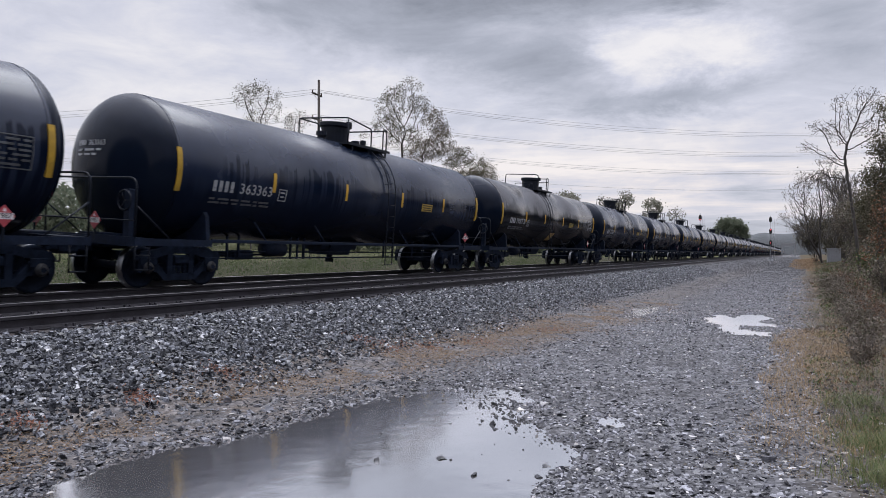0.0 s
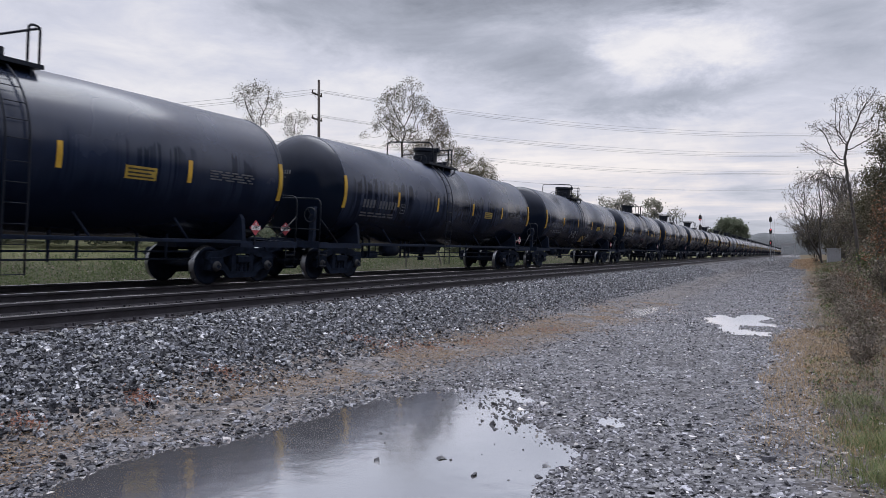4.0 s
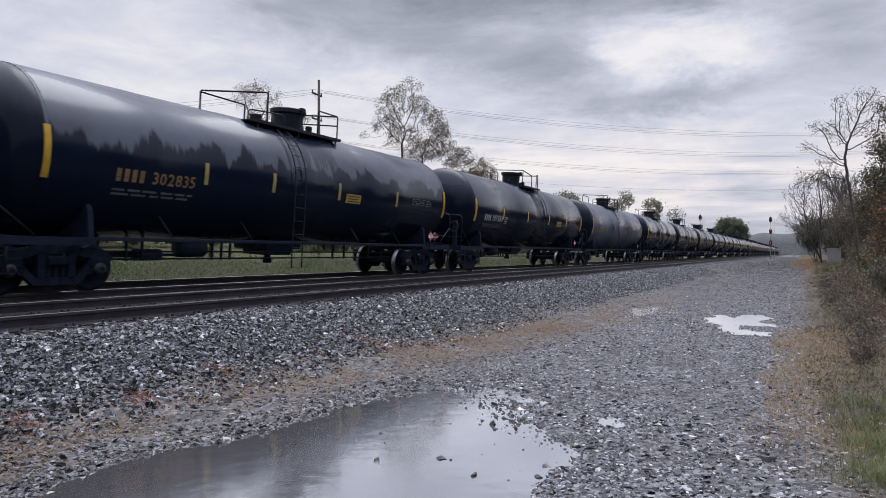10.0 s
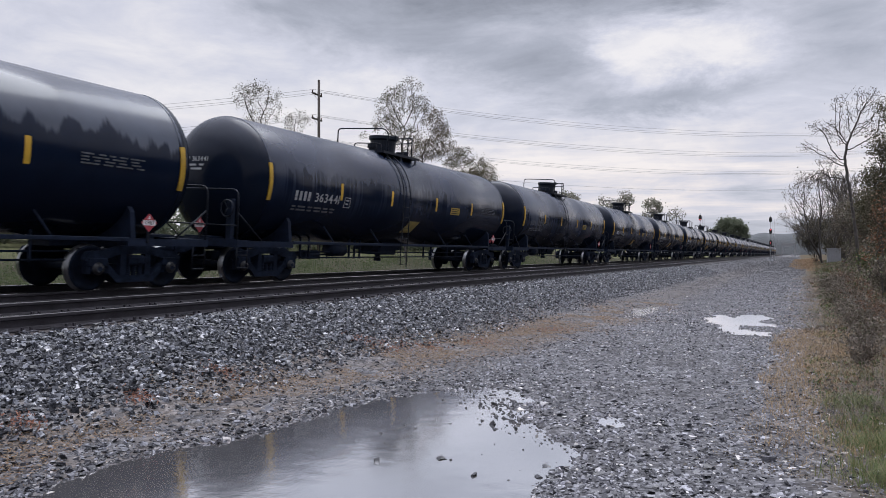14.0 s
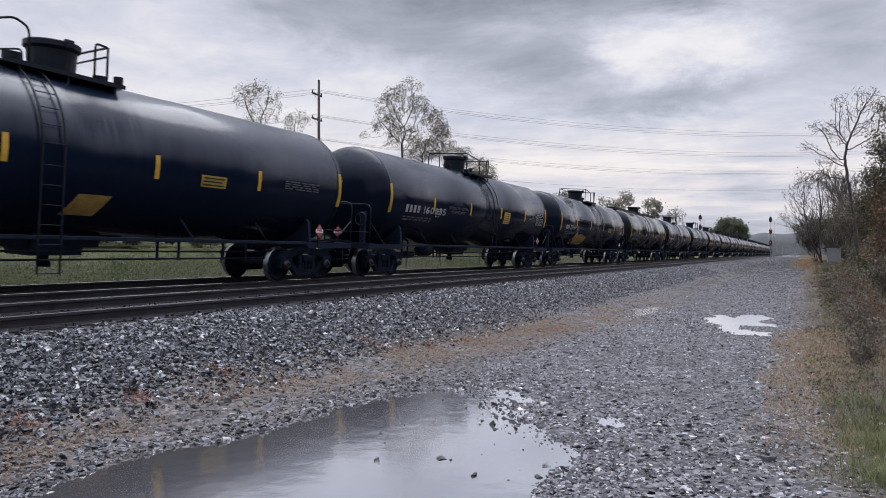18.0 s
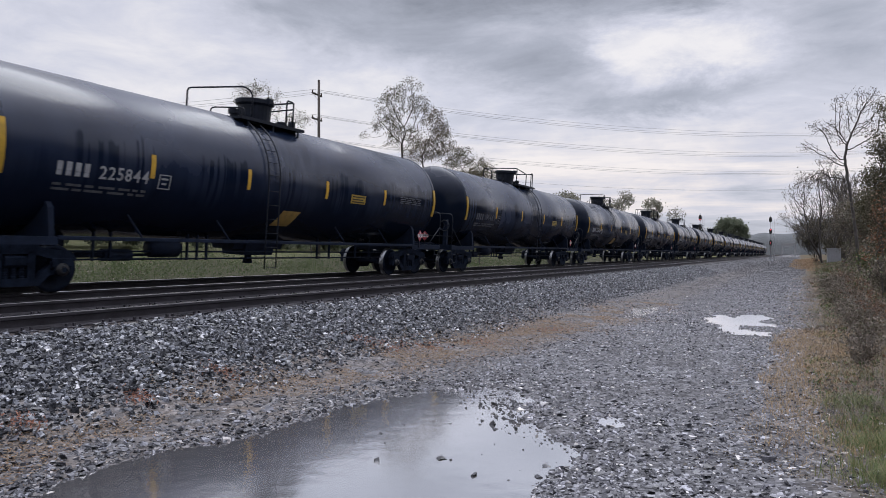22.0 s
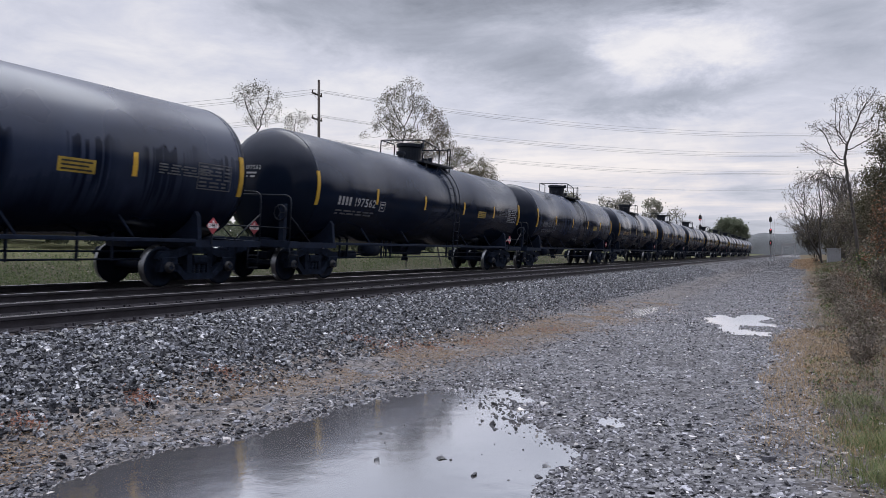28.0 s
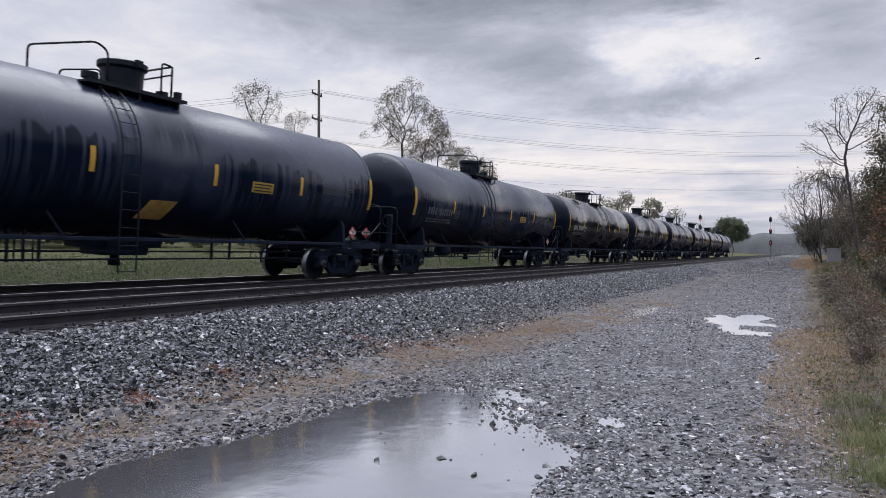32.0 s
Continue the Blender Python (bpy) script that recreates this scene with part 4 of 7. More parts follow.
def plant():
    # dry and green grass along the road's edge
    x, y = clumped(17000, -0.5, 1.5, 6.0, 50, 0.6, 0.2, 620)
    keep = (x > -0.5 + 0.3 * lumps(x, y, 1.5, 3)) & (height(x, y) > -0.01) & (RNG.uniform(0, 1, len(x)) < np.clip(0.25 + 0.5 * (x + 0.6), 0.1, 1)) & (lumps(x, y, 0.9, 4) > -0.35)
    x, y = x[keep], y[keep]
    blades("dry_grass", x, y, np.full(len(x), 0.055) + 0.03 * np.clip(x, 0, 2), np.full(len(x), 0.004), "straw", "dry straw-coloured grass along the gravel edge", bend=2.2)
    x, y = clumped(8000, 0.35, 2.2, 6.2, 22, 0.7, 0.22, 200)
    keep = lumps(x, y, 1.1, 12) > -0.1
    x, y = x[keep], y[keep]
    blades("green_grass", x, y, np.full(len(x), 0.075), np.full(len(x), 0.0045), "grass", "short green grass under the brush", bend=1.8)
    x, y = clumped(16000, 0.0, 3.4, 7.0, 50, 0.6, 0.3, 420)
    keep = x > 0.15 + 0.3 * lumps(x, y, 2.5, 5)
    x, y = x[keep], y[keep]
    blades("dead_weeds", x, y, 0.14 + 0.08 * np.clip(x, 0, 3), np.full(len(x), 0.004), "twig", "grey-brown dead weed stems beside the road", "weeds", 2.4)
    x, y = clumped(12000, -0.35, 0.7, 5.4, 15.0, 0.9, 0.2, 260)
    keep = (height(x, y) > -0.01) & (RNG.uniform(0, 1, len(x)) < np.clip((y - 5.2) / 4.5, 0.05, 1)) & (x > -0.32 + 0.15 * lumps(x, y, 0.8, 2))
    x, y = x[keep], y[keep]
    blades("orange_grass", *far_strip(), "weed", "strip of orange-tan dry grass beside the far road", bend=1.2)
    blades("straw_tufts", x, y, np.full(len(x), 0.07), np.full(len(x), 0.004), "straw", "tufts of orange-tan dry grass by the gravel", bend=1.6)
    x, y = clumped(7000, 0.42, 1.2, 5.2, 8.2, 0.9, 0.14, 60)
    blades("green_tufts", x, y, np.full(len(x), 0.10), np.full(len(x), 0.006), "fresh_grass", "fresh green grass tufts below the brush", bend=1.4)
    # dead leaves and straw on the gravel's edge
    for mat, n, label in (("leaf_brown", 9000, "fallen brown leaves on the gravel edge"), ("straw", 12000, "flattened straw on the gravel edge")):
        y = 4.2 + 26 * RNG.power(0.55, n)
        x = RNG.normal(0.35, 0.6, n)
        keep = (x > -0.75) & (lumps(x, y, 0.7, 9) > -0.3)
        x, y = x[keep], y[keep]
        v, q = loose_leaves(np.stack([x, y, height(x, y) + 0.015 * RNG.uniform(0.3, 1.6, len(x))], -1), np.full(len(x), 0.013), 0.55 if mat == "leaf_brown" else 0.15)
        v[:, 2] = (v[:, 2] - 0.02) * 0.5 + 0.012 + 0.5 * np.repeat(height(x, y), 4)
        tagged(new("leaf_litter", quick_mesh("leaf_litter", v, q, mat)), label, "litter", kind="stuff")
    # leafy undergrowth that rises away from the road
    for name, mat, label, n, seed in (("brown_undergrowth", "leaf_brown", "tangled brown undergrowth beside the gravel road", 58000, 3), ("green_undergrowth", "leaf_green", "low green undergrowth beside the gravel road", 38000, 4), ("russet_undergrowth", "leaf_rust", "russet fallen leaves caught in the brush", 9000, 8),
                                      ("grey_undergrowth", "twig", "grey-brown dead undergrowth beside the gravel road", 64000, 6)):
        y = 5.5 + 115 * RNG.power(0.5, n)
        x = RNG.uniform(0.05, 3.6, n) + 0.018 * np.clip(y - 14, 0, 90)
        keep = (lumps(x, y, 1.4, seed) + 0.5 * lumps(x, y, 0.5, seed + 2) > -0.25) & (x > 0.25 + 0.35 * lumps(x, y, 1.6, 5) + 0.018 * np.clip(y - 14, 0, 90) + np.clip((9 - y) * 0.12, 0, 1))
        x, y = x[keep], y[keep]
        tall = (0.05 + 0.36 * np.clip(x - 0.3 - 0.008 * y, 0, 4) ** 1.35) * np.clip((75 - y) / 30, 0.15, 1) * (0.85 + 0.55 * lumps(x, y, 1.3, 7) + 0.35 * lumps(x, y, 0.5, 4))
        z = height(x, y) + np.clip(tall, 0.03, 2) * RNG.uniform(0.05, 1.0, len(x))
        v, q = loose_leaves(np.stack([x, y, z], -1), 0.011 + 0.0007 * y, 0.55 if mat != "twig" else 0.14)
        tagged(new(name, quick_mesh(name, v, q, mat)), label, "undergrowth", kind="stuff")
    # brush in the field
    for name, mat, label, n, seed in (("field_brush", "field_leaf", "low green brush in the field beyond the tracks", 34000, 11), ("field_weeds", "field_grass", "tan and green weeds in the field beyond the tracks", 30000, 12), ("field_stalks", "twig", "grey-brown dead stalks in the field", 16000, 13)):
        y = -8 + 130 * RNG.power(0.8, n)
        x = RNG.uniform(-36, -16.8, n)
        keep = lumps(x, y, 3.0, seed) + 0.5 * lumps(x, y, 1.1, seed + 2) > {11: 0.1, 12: -0.6, 13: 0.25}[seed]
        x, y = x[keep], y[keep]
        tall = 0.5 + 0.05 * (-16.5 - x) + 0.3 * lumps(x, y, 2.0, seed + 5)
        z = height(x, y) + np.clip(tall, 0.1, 2) * RNG.uniform(0.05, 1.0, len(x))
        v, q = loose_leaves(np.stack([x, y, z], -1), 0.058 + 0.0006 * np.abs(y), 0.4)
        tagged(new(name, quick_mesh(name, v, q, mat)), label, "brush", kind="stuff")
    n, per = 230, 520
    cy, cx = -4 + 75 * RNG.power(0.8, n), RNG.uniform(-33, -19.5, n)
    wide = RNG.uniform(0.8, 1.9, n)
    pick = np.repeat(np.arange(n), per)
    u = RNG.normal(0, 1, (n * per, 3))
    u /= np.linalg.norm(u, axis=1)[:, None]
    r = wide[pick] * RNG.uniform(0.2, 1.0, n * per) ** 0.4
    x, y = cx[pick] + u[:, 0] * r, cy[pick] + u[:, 1] * r
    v, q = loose_leaves(np.stack([x, y, height(x, y) + np.abs(u[:, 2]) * r * 1.1], -1), np.full(len(x), 0.042), 0.5)
    tagged(new("field_bushes", quick_mesh("field_bushes", v, q, "field_bush")), "dark green low bushes in the field", "brush", kind="stuff")
    # low weeds on the strip beside the ballast
    x, y = clumped(14000, -6.0, -3.7, 2.0, 22, 0.8, 0.13, 430)
    keep = np.max([inside(p, x, y) for p in PUDDLES], 0) < -0.05
    x, y = x[keep], y[keep]
    blades("low_weeds", x, y, np.full(len(x), 0.018), np.full(len(x), 0.005), "weed", "brown dead weeds flattened on the gravel", "weeds", 2.6)
    n = 110000
    y = 1.8 + 20 * RNG.power(0.75, n)
    x = RNG.normal(0, 1, n) * (0.42 + 0.035 * np.clip(y - 5, 0, 8)) - 5.15 + 0.09 * np.clip(y - 7, 0, 11)
    keep = (np.max([inside(p, x, y) for p in PUDDLES], 0) < -0.25) & (RNG.uniform(0, 1, n) < np.clip(0.35 + 0.09 * (y - 4), 0.35, 1)) & (lumps(x, y, 0.9, 6) + 0.6 * lumps(x, y, 0.35, 8) > 0.0)
    x, y = x[keep], y[keep]
    c = np.stack([x, y, height(x, y)], -1)
    v, q = loose_leaves(c, np.full(len(x), 0.016), 0.3)
    base = np.repeat(c[:, 2], 4)
    v[:, 2] = base + 0.012 + 0.45 * np.abs(v[:, 2] - base)
    tagged(new("weed_litter", quick_mesh("weed_litter", v, q, "weed")), "matted brown dead weeds between ballast and road", "weeds", kind="stuff")
    # small patches of red-leaved ground weed
    for px, py, wide in ((-5.5, 3.44, 0.09), (-5.7, 5.75, 0.11), (-5.5, 4.55, 0.08), (-5.5, 9.0, 0.16), (-5.9, 8.9, 0.14), (-5.2, 9.6, 0.2), (-4.7, 10.6, 0.2), (-4.4, 13.2, 0.25)):
        n = 150
        x, y = RNG.normal(px, wide, n), RNG.normal(py, wide, n)
        v, q = loose_leaves(np.stack([x, y, height(x, y) + 0.02 * RNG.uniform(0.4, 1.6, n)], -1), np.full(n, 0.014), 0.5)
        tagged(new("red_weed", quick_mesh("red_weed", v, q, "red_leaf")), "low red-leaved weed on the gravel", "weed", kind="stuff")
    # tall grass of the field beyond the tracks
    x, y = clumped(120000, -34, -16.6, -8, 110, 0.8, 0.5, 3600)
    keep = x < -16.4
    x, y = x[keep], y[keep]
    blades("field_grass", x, y, 0.62 + 0.32 * lumps(x, y, 3.0, 2) + 0.02 * (-16.6 - x), np.full(len(x), 0.018), "field_grass", "tall green and tan field grass beyond the tracks")


plant()


def plant_trees():
    crown_tree("slender_tree", -38.2, 42.2, ((-0.57, 13.82, 1.24, 1.15), (1.2, 13.47, 0.9, 1.25), (-0.96, 14.33, 0.62, 0.62), (0.2, 14.53, 0.98, 0.58), (0.51, 12.2, 1.34, 0.67)),
               "slender tree with sparse olive autumn leaves", "leaf_olive", 3000, 0.044, 11, 520, 3, 8.5, 0.26, 0.009, 0.16)
    crown_tree("slender_tree", -37.0, 48.4, ((-1.57, 12.97, 1.06, 0.63), (-2.28, 12.46, 0.68, 0.68), (-0.76, 12.71, 0.48, 0.44), (-1.8, 11.85, 0.87, 0.48)),
               "thin small tree with few brown leaves", "leaf_olive", 1400, 0.044, 12, 260, 2, 8.0, 0.26, 0.009, 0.16)
    crown_tree("multi_stem_tree", -26.4, 45.0, ((0.67, 13.94, 0.93, 0.51), (-0.47, 13.29, 1.01, 0.76), (-1.18, 12.64, 0.84, 0.76), (-0.89, 11.38, 1.1, 1.01), (1.01, 12.46, 1.27, 0.93), (-2.78, 10.31, 0.42, 0.42), (0.16, 10.13, 1.52, 1.1), (-1.94, 11.07, 0.59, 0.51)),
               "tall many-stemmed tree with thinning brown-green leaves", "leaf_olive", 7200, 0.044, 47, 1050, 6, 6.5, 0.26, 0.009, 0.15, flare=0.6)
    crown_tree("multi_stem_tree", -25.6, 50.5, ((-1.01, 12.39, 0.92, 0.92), (-0.55, 11.33, 1.1, 1.1), (-1.24, 10.09, 1.47, 0.92), (0.14, 10.09, 0.73, 0.64), (-2.15, 9.5, 1.28, 0.64)),
               "many-stemmed tree with dense brown-green leaves", "leaf_brown", 8500, 0.048, 14, 850, 5, 5.5, 0.26, 0.009, 0.17, flare=0.5)
    crown_tree("leafy_tree", -26.1, 57.3, ((-1.05, 10.44, 0.92, 0.71), (0.07, 9.72, 1.02, 0.61), (1.19, 9.21, 0.71, 0.51), (-1.71, 9.63, 1.22, 0.51), (0.0, 8.2, 2.2, 0.9)),
               "bushy olive-green tree behind the train", "leaf_olive", 9000, 0.054, 15, 700, 4, 4.5, 0.3, 0.011, 0.2, flare=0.5)
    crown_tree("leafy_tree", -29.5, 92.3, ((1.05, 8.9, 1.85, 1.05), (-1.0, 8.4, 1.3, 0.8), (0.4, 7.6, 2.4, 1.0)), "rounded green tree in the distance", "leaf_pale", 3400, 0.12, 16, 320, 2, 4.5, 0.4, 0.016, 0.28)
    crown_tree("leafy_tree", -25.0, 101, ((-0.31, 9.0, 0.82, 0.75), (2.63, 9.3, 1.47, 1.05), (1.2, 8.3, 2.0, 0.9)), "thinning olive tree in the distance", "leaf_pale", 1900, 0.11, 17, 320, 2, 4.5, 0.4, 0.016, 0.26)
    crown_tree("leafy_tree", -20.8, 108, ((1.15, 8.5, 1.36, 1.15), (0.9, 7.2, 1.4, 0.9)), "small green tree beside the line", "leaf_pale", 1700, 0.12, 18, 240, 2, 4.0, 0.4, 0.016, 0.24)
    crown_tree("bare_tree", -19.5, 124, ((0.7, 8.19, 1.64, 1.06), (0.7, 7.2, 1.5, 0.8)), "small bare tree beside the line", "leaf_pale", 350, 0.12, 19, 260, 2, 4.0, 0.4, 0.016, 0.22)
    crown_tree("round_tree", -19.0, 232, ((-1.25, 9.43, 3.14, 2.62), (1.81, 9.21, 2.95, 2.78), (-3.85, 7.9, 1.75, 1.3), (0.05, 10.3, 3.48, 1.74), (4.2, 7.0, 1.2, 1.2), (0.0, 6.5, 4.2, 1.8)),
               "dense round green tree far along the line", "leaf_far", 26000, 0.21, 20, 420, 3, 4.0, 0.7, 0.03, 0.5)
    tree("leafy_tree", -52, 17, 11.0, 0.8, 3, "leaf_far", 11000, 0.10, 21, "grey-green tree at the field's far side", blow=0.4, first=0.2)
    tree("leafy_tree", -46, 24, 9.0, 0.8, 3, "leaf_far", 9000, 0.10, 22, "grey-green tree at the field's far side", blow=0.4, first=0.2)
    # right of the road
    crown_tree("bare_tree", 2.70, 40.5, ((0.47, 9.0, 0.73, 0.73), (0.06, 9.53, 0.45, 0.34), (-0.83, 9.06, 0.51, 0.51), (-1.76, 8.09, 0.64, 0.41), (-2.28, 6.97, 0.58, 0.29), (-0.88, 7.63, 0.74, 0.63), (0.82, 7.48, 0.39, 0.95), (-1.39, 6.24, 0.63, 0.35), (0.22, 7.82, 0.62, 0.56), (-0.38, 8.44, 0.57, 0.45), (-2.3, 5.2, 0.7, 0.35)),
               "large bare grey tree with a few brown leaves", "leaf_brown", 900, 0.036, 31, 2400, 1, 5.0, 0.12, 0.0060, 0.10, power=2.5, draw=34)
    crown_tree("bare_tree", 2.9, 100, ((-0.92, 10.89, 2.71, 1.14), (-3.15, 9.05, 1.88, 1.3), (-4.13, 6.18, 1.6, 1.45), (-0.93, 7.17, 3.21, 2.29), (1.25, 8.52, 2.12, 2.26), (-2.2, 4.33, 2.16, 1.15), (0.63, 4.64, 2.12, 1.56)),
               "broad leafless tree with tangled grey-brown twigs", "leaf_brown", 1500, 0.09, 32, 2600, 3, 3.0, 0.26, 0.012, 0.22, power=2.5, flare=0.6, draw=26)
    tree("bare_tree", 5.8, 108, 14.0, 1.0, 3, "leaf_brown", 1200, 0.085, 33, "broad leafless tree with tangled grey-brown twigs", levels=4, fork=4, blow=0.18, first=0.1, twist=0.45, least=0.024)
    tree("bare_tree", 2.4, 128, 8.0, 1.0, 6, "leaf_olive", 11000, 0.08, 38, "low leafless tree overgrown with olive creepers", levels=4, fork=4, blow=0.25, first=0.1, twist=0.45, least=0.024)
    crown_tree("vine_covered_tree", 2.9, 29.0, ((-0.19, 6.38, 0.32, 0.52), (-0.29, 5.29, 0.4, 0.6), (-0.43, 4.19, 0.48, 0.52), (-0.37, 3.09, 0.68, 0.56), (0.2, 4.45, 0.59, 1.19), (0.2, 2.08, 0.79, 0.79)),
               "vine-covered tree with olive leaves beside the road", "leaf_olive", 15000, 0.036, 34, 500, 2, 3.0, 0.2, 0.007, 0.16)
    crown_tree("overgrown_tree", 2.6, 52.0, ((0.51, 3.84, 1.16, 1.02), (1.28, 2.56, 1.3, 1.08), (1.59, 4.71, 0.86, 0.86), (1.6, 1.66, 1.2, 0.58)),
               "dark overgrown tree with brown-green leaves beside the road", "leaf_brown", 12000, 0.055, 37, 500, 3, 1.6, 0.25, 0.009, 0.2, flare=0.5)
    crown_tree("russet_sapling", 2.05, 19.5, ((-0.35, 2.37, 0.22, 0.35), (-0.31, 1.76, 0.24, 0.35), (-0.48, 1.42, 0.24, 0.24), (-0.19, 2.83, 0.16, 0.19)),
               "sapling hung with russet autumn leaves beside the road", "leaf_rust", 600, 0.028, 39, 240, 2, 1.0, 0.12, 0.004, 0.10)
    tree("vine_covered_tree", 5.6, 33.5, 6.6, 0.8, 3, "leaf_brown", 20000, 0.045, 35, "tree with brown-green leaves beside the road", levels=5, blow=0.24, first=0.1)
    tree("vine_covered_tree", 5.0, 47, 6.2, 0.8, 3, "leaf_olive", 16000, 0.06, 36, "olive-green overgrown tree beside the road", levels=5, blow=0.3, first=0.1)
    tree("overgrown_tree", 5.6, 118, 7.0, 0.9, 5, "leaf_olive", 14000, 0.075, 61, "dense overgrown tree behind the cabinet", levels=4, fork=4, blow=0.4, first=0.05, least=0.012)
    tree("overgrown_tree", 6.4, 78, 5.4, 0.9, 5, "leaf_brown", 14000, 0.06, 62, "dense brown overgrown thicket beside the road", levels=4, fork=4, blow=0.35, first=0.05, least=0.012)
    tree("overgrown_tree", 5.2, 56, 4.6, 0.9, 5, "leaf_olive", 14000, 0.05, 63, "dense olive overgrown thicket beside the road", levels=4, fork=4, blow=0.3, first=0.05)
    tree("overgrown_tree", 5.0, 21, 3.4, 0.9, 5, "leaf_brown", 16000, 0.03, 64, "leafy brown thicket rising beside the road", levels=4, fork=4, blow=0.2, first=0.05)
    tree("overgrown_tree", 6.2, 33, 4.6, 0.9, 5, "leaf_olive", 16000, 0.038, 65, "leafy olive thicket rising beside the road", levels=4, fork=4, blow=0.25, first=0.05)
    # twiggy dead brush close to the gravel
    rnd = random.Random(15)
    for i in range(34):
        y = 10.0 + 0.75 * i + rnd.uniform(-0.4, 0.4)
        x = 0.55 + 0.014 * y + rnd.uniform(0.0, 0.9)
        leaf = ("leaf_brown", "leaf_rust", "leaf_brown", "leaf_olive")[i % 4]
        tree("dead_shrub", x, y, rnd.uniform(0.28, 0.5) + 0.008 * y, 1.0, 6, leaf, 420, 0.014 + 0.0004 * y, 300 + i, "low twiggy dead shrub with a few %s leaves" % {"leaf_brown": "brown", "leaf_rust": "russet", "leaf_olive": "olive"}[leaf],
             levels=3, fork=3, blow=0.07, first=0.1, category="shrub", thick=0.5, width=1.5, least=0.0028, wood_mat="twig")
    # brush along the road's edge
    rnd = random.Random(5)
    for i in range(40):
        y = 14.0 + 1.35 * i + rnd.uniform(-0.5, 0.5)
        x = 1.15 + 0.046 * y + rnd.uniform(0.0, 1.7)
        tall = (rnd.uniform(0.8, 1.5) + 0.02 * y) * min(1.0, 0.35 + 0.03 * y)
        leaf = ("leaf_brown", "leaf_olive", "leaf_brown", "leaf_olive", "leaf_green")[i % 5]
        tree("shrub", x, y, tall, 0.9, 5, leaf, 2600, 0.018 + 0.0005 * y, 100 + i, "tangled roadside shrub with %s leaves" % {"leaf_brown": "dead brown", "leaf_olive": "olive", "leaf_green": "dark green"}[leaf],
             levels=3, fork=3, blow=0.12, first=0.1, category="shrub", thick=0.7, width=1.2)


plant_trees()


def brush_belt():
    """Brush and saplings on the rise beyond the field: leaf clumps over thin stems."""
    rng = np.random.default_rng(17)
    n = 420
    cy = rng.uniform(-25, 150, n)
    cx = -58 - 14 * rng.uniform(0, 1, n) + 0.08 * (cy - 20)
    tall = rng.uniform(2.5, 6.5, n) * (0.75 + 0.35 * lumps(cx, cy, 18, 2))
    cz = height(cx, cy)
    per = 210
    pick = np.repeat(np.arange(n), per)
    u = rng.normal(0, 1, (n * per, 3))
    u /= np.linalg.norm(u, axis=1)[:, None]
    rad = rng.uniform(0.3, 1.0, n * per) ** 0.5
    c = np.stack([cx[pick] + u[:, 0] * rad * tall[pick] * 0.36, cy[pick] + u[:, 1] * rad * tall[pick] * 0.36, cz[pick] + tall[pick] * (0.55 + 0.45 * u[:, 2] * rad)], -1)
    a = rng.normal(0, 1, c.shape)
    a /= np.linalg.norm(a, axis=1)[:, None]
    b = np.cross(a, rng.normal(0, 1, c.shape))
    b /= np.linalg.norm(b, axis=1)[:, None] + 1e-9
    s = rng.uniform(0.14, 0.34, len(c))[:, None]
    v = np.stack([c - a * s, c + b * s * 0.6, c + a * s, c - b * s * 0.6], 1).reshape(-1, 3)
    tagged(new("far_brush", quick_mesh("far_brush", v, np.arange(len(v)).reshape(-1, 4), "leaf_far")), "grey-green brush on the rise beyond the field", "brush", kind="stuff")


brush_belt()


def roadside_woods():
    """An added belt of leaves, mostly out of view, that darkens what the tank sides reflect."""
    rng = np.random.default_rng(23)
    n, per = 560, 200
    cy = np.concatenate([rng.uniform(-60, 34, n - 320), rng.uniform(60, 420, 320)])
    cx = np.maximum(7.0, 0.036 * cy) + rng.uniform(0, 11, n)
    tall = rng.uniform(4.5, 9.5, n)
    cz = height(cx, cy)
    pick = np.repeat(np.arange(n), per)
    u = rng.normal(0, 1, (n * per, 3))
    u /= np.linalg.norm(u, axis=1)[:, None]
    rad = rng.uniform(0.2, 1.0, n * per) ** 0.5
    c = np.stack([cx[pick] + u[:, 0] * rad * tall[pick] * 0.30, cy[pick] + u[:, 1] * rad * tall[pick] * 0.30, cz[pick] + tall[pick] * (0.5 + 0.5 * u[:, 2] * rad)], -1)
    v, q = loose_leaves(c, np.full(len(c), 0.30), 0.6)
    tagged(new("roadside_woods", quick_mesh("roadside_woods", v, q, "leaf_shade")), "added, mostly unseen belt of dark leaves that darkens the tank reflections", "woods", kind="stuff")


roadside_woods()


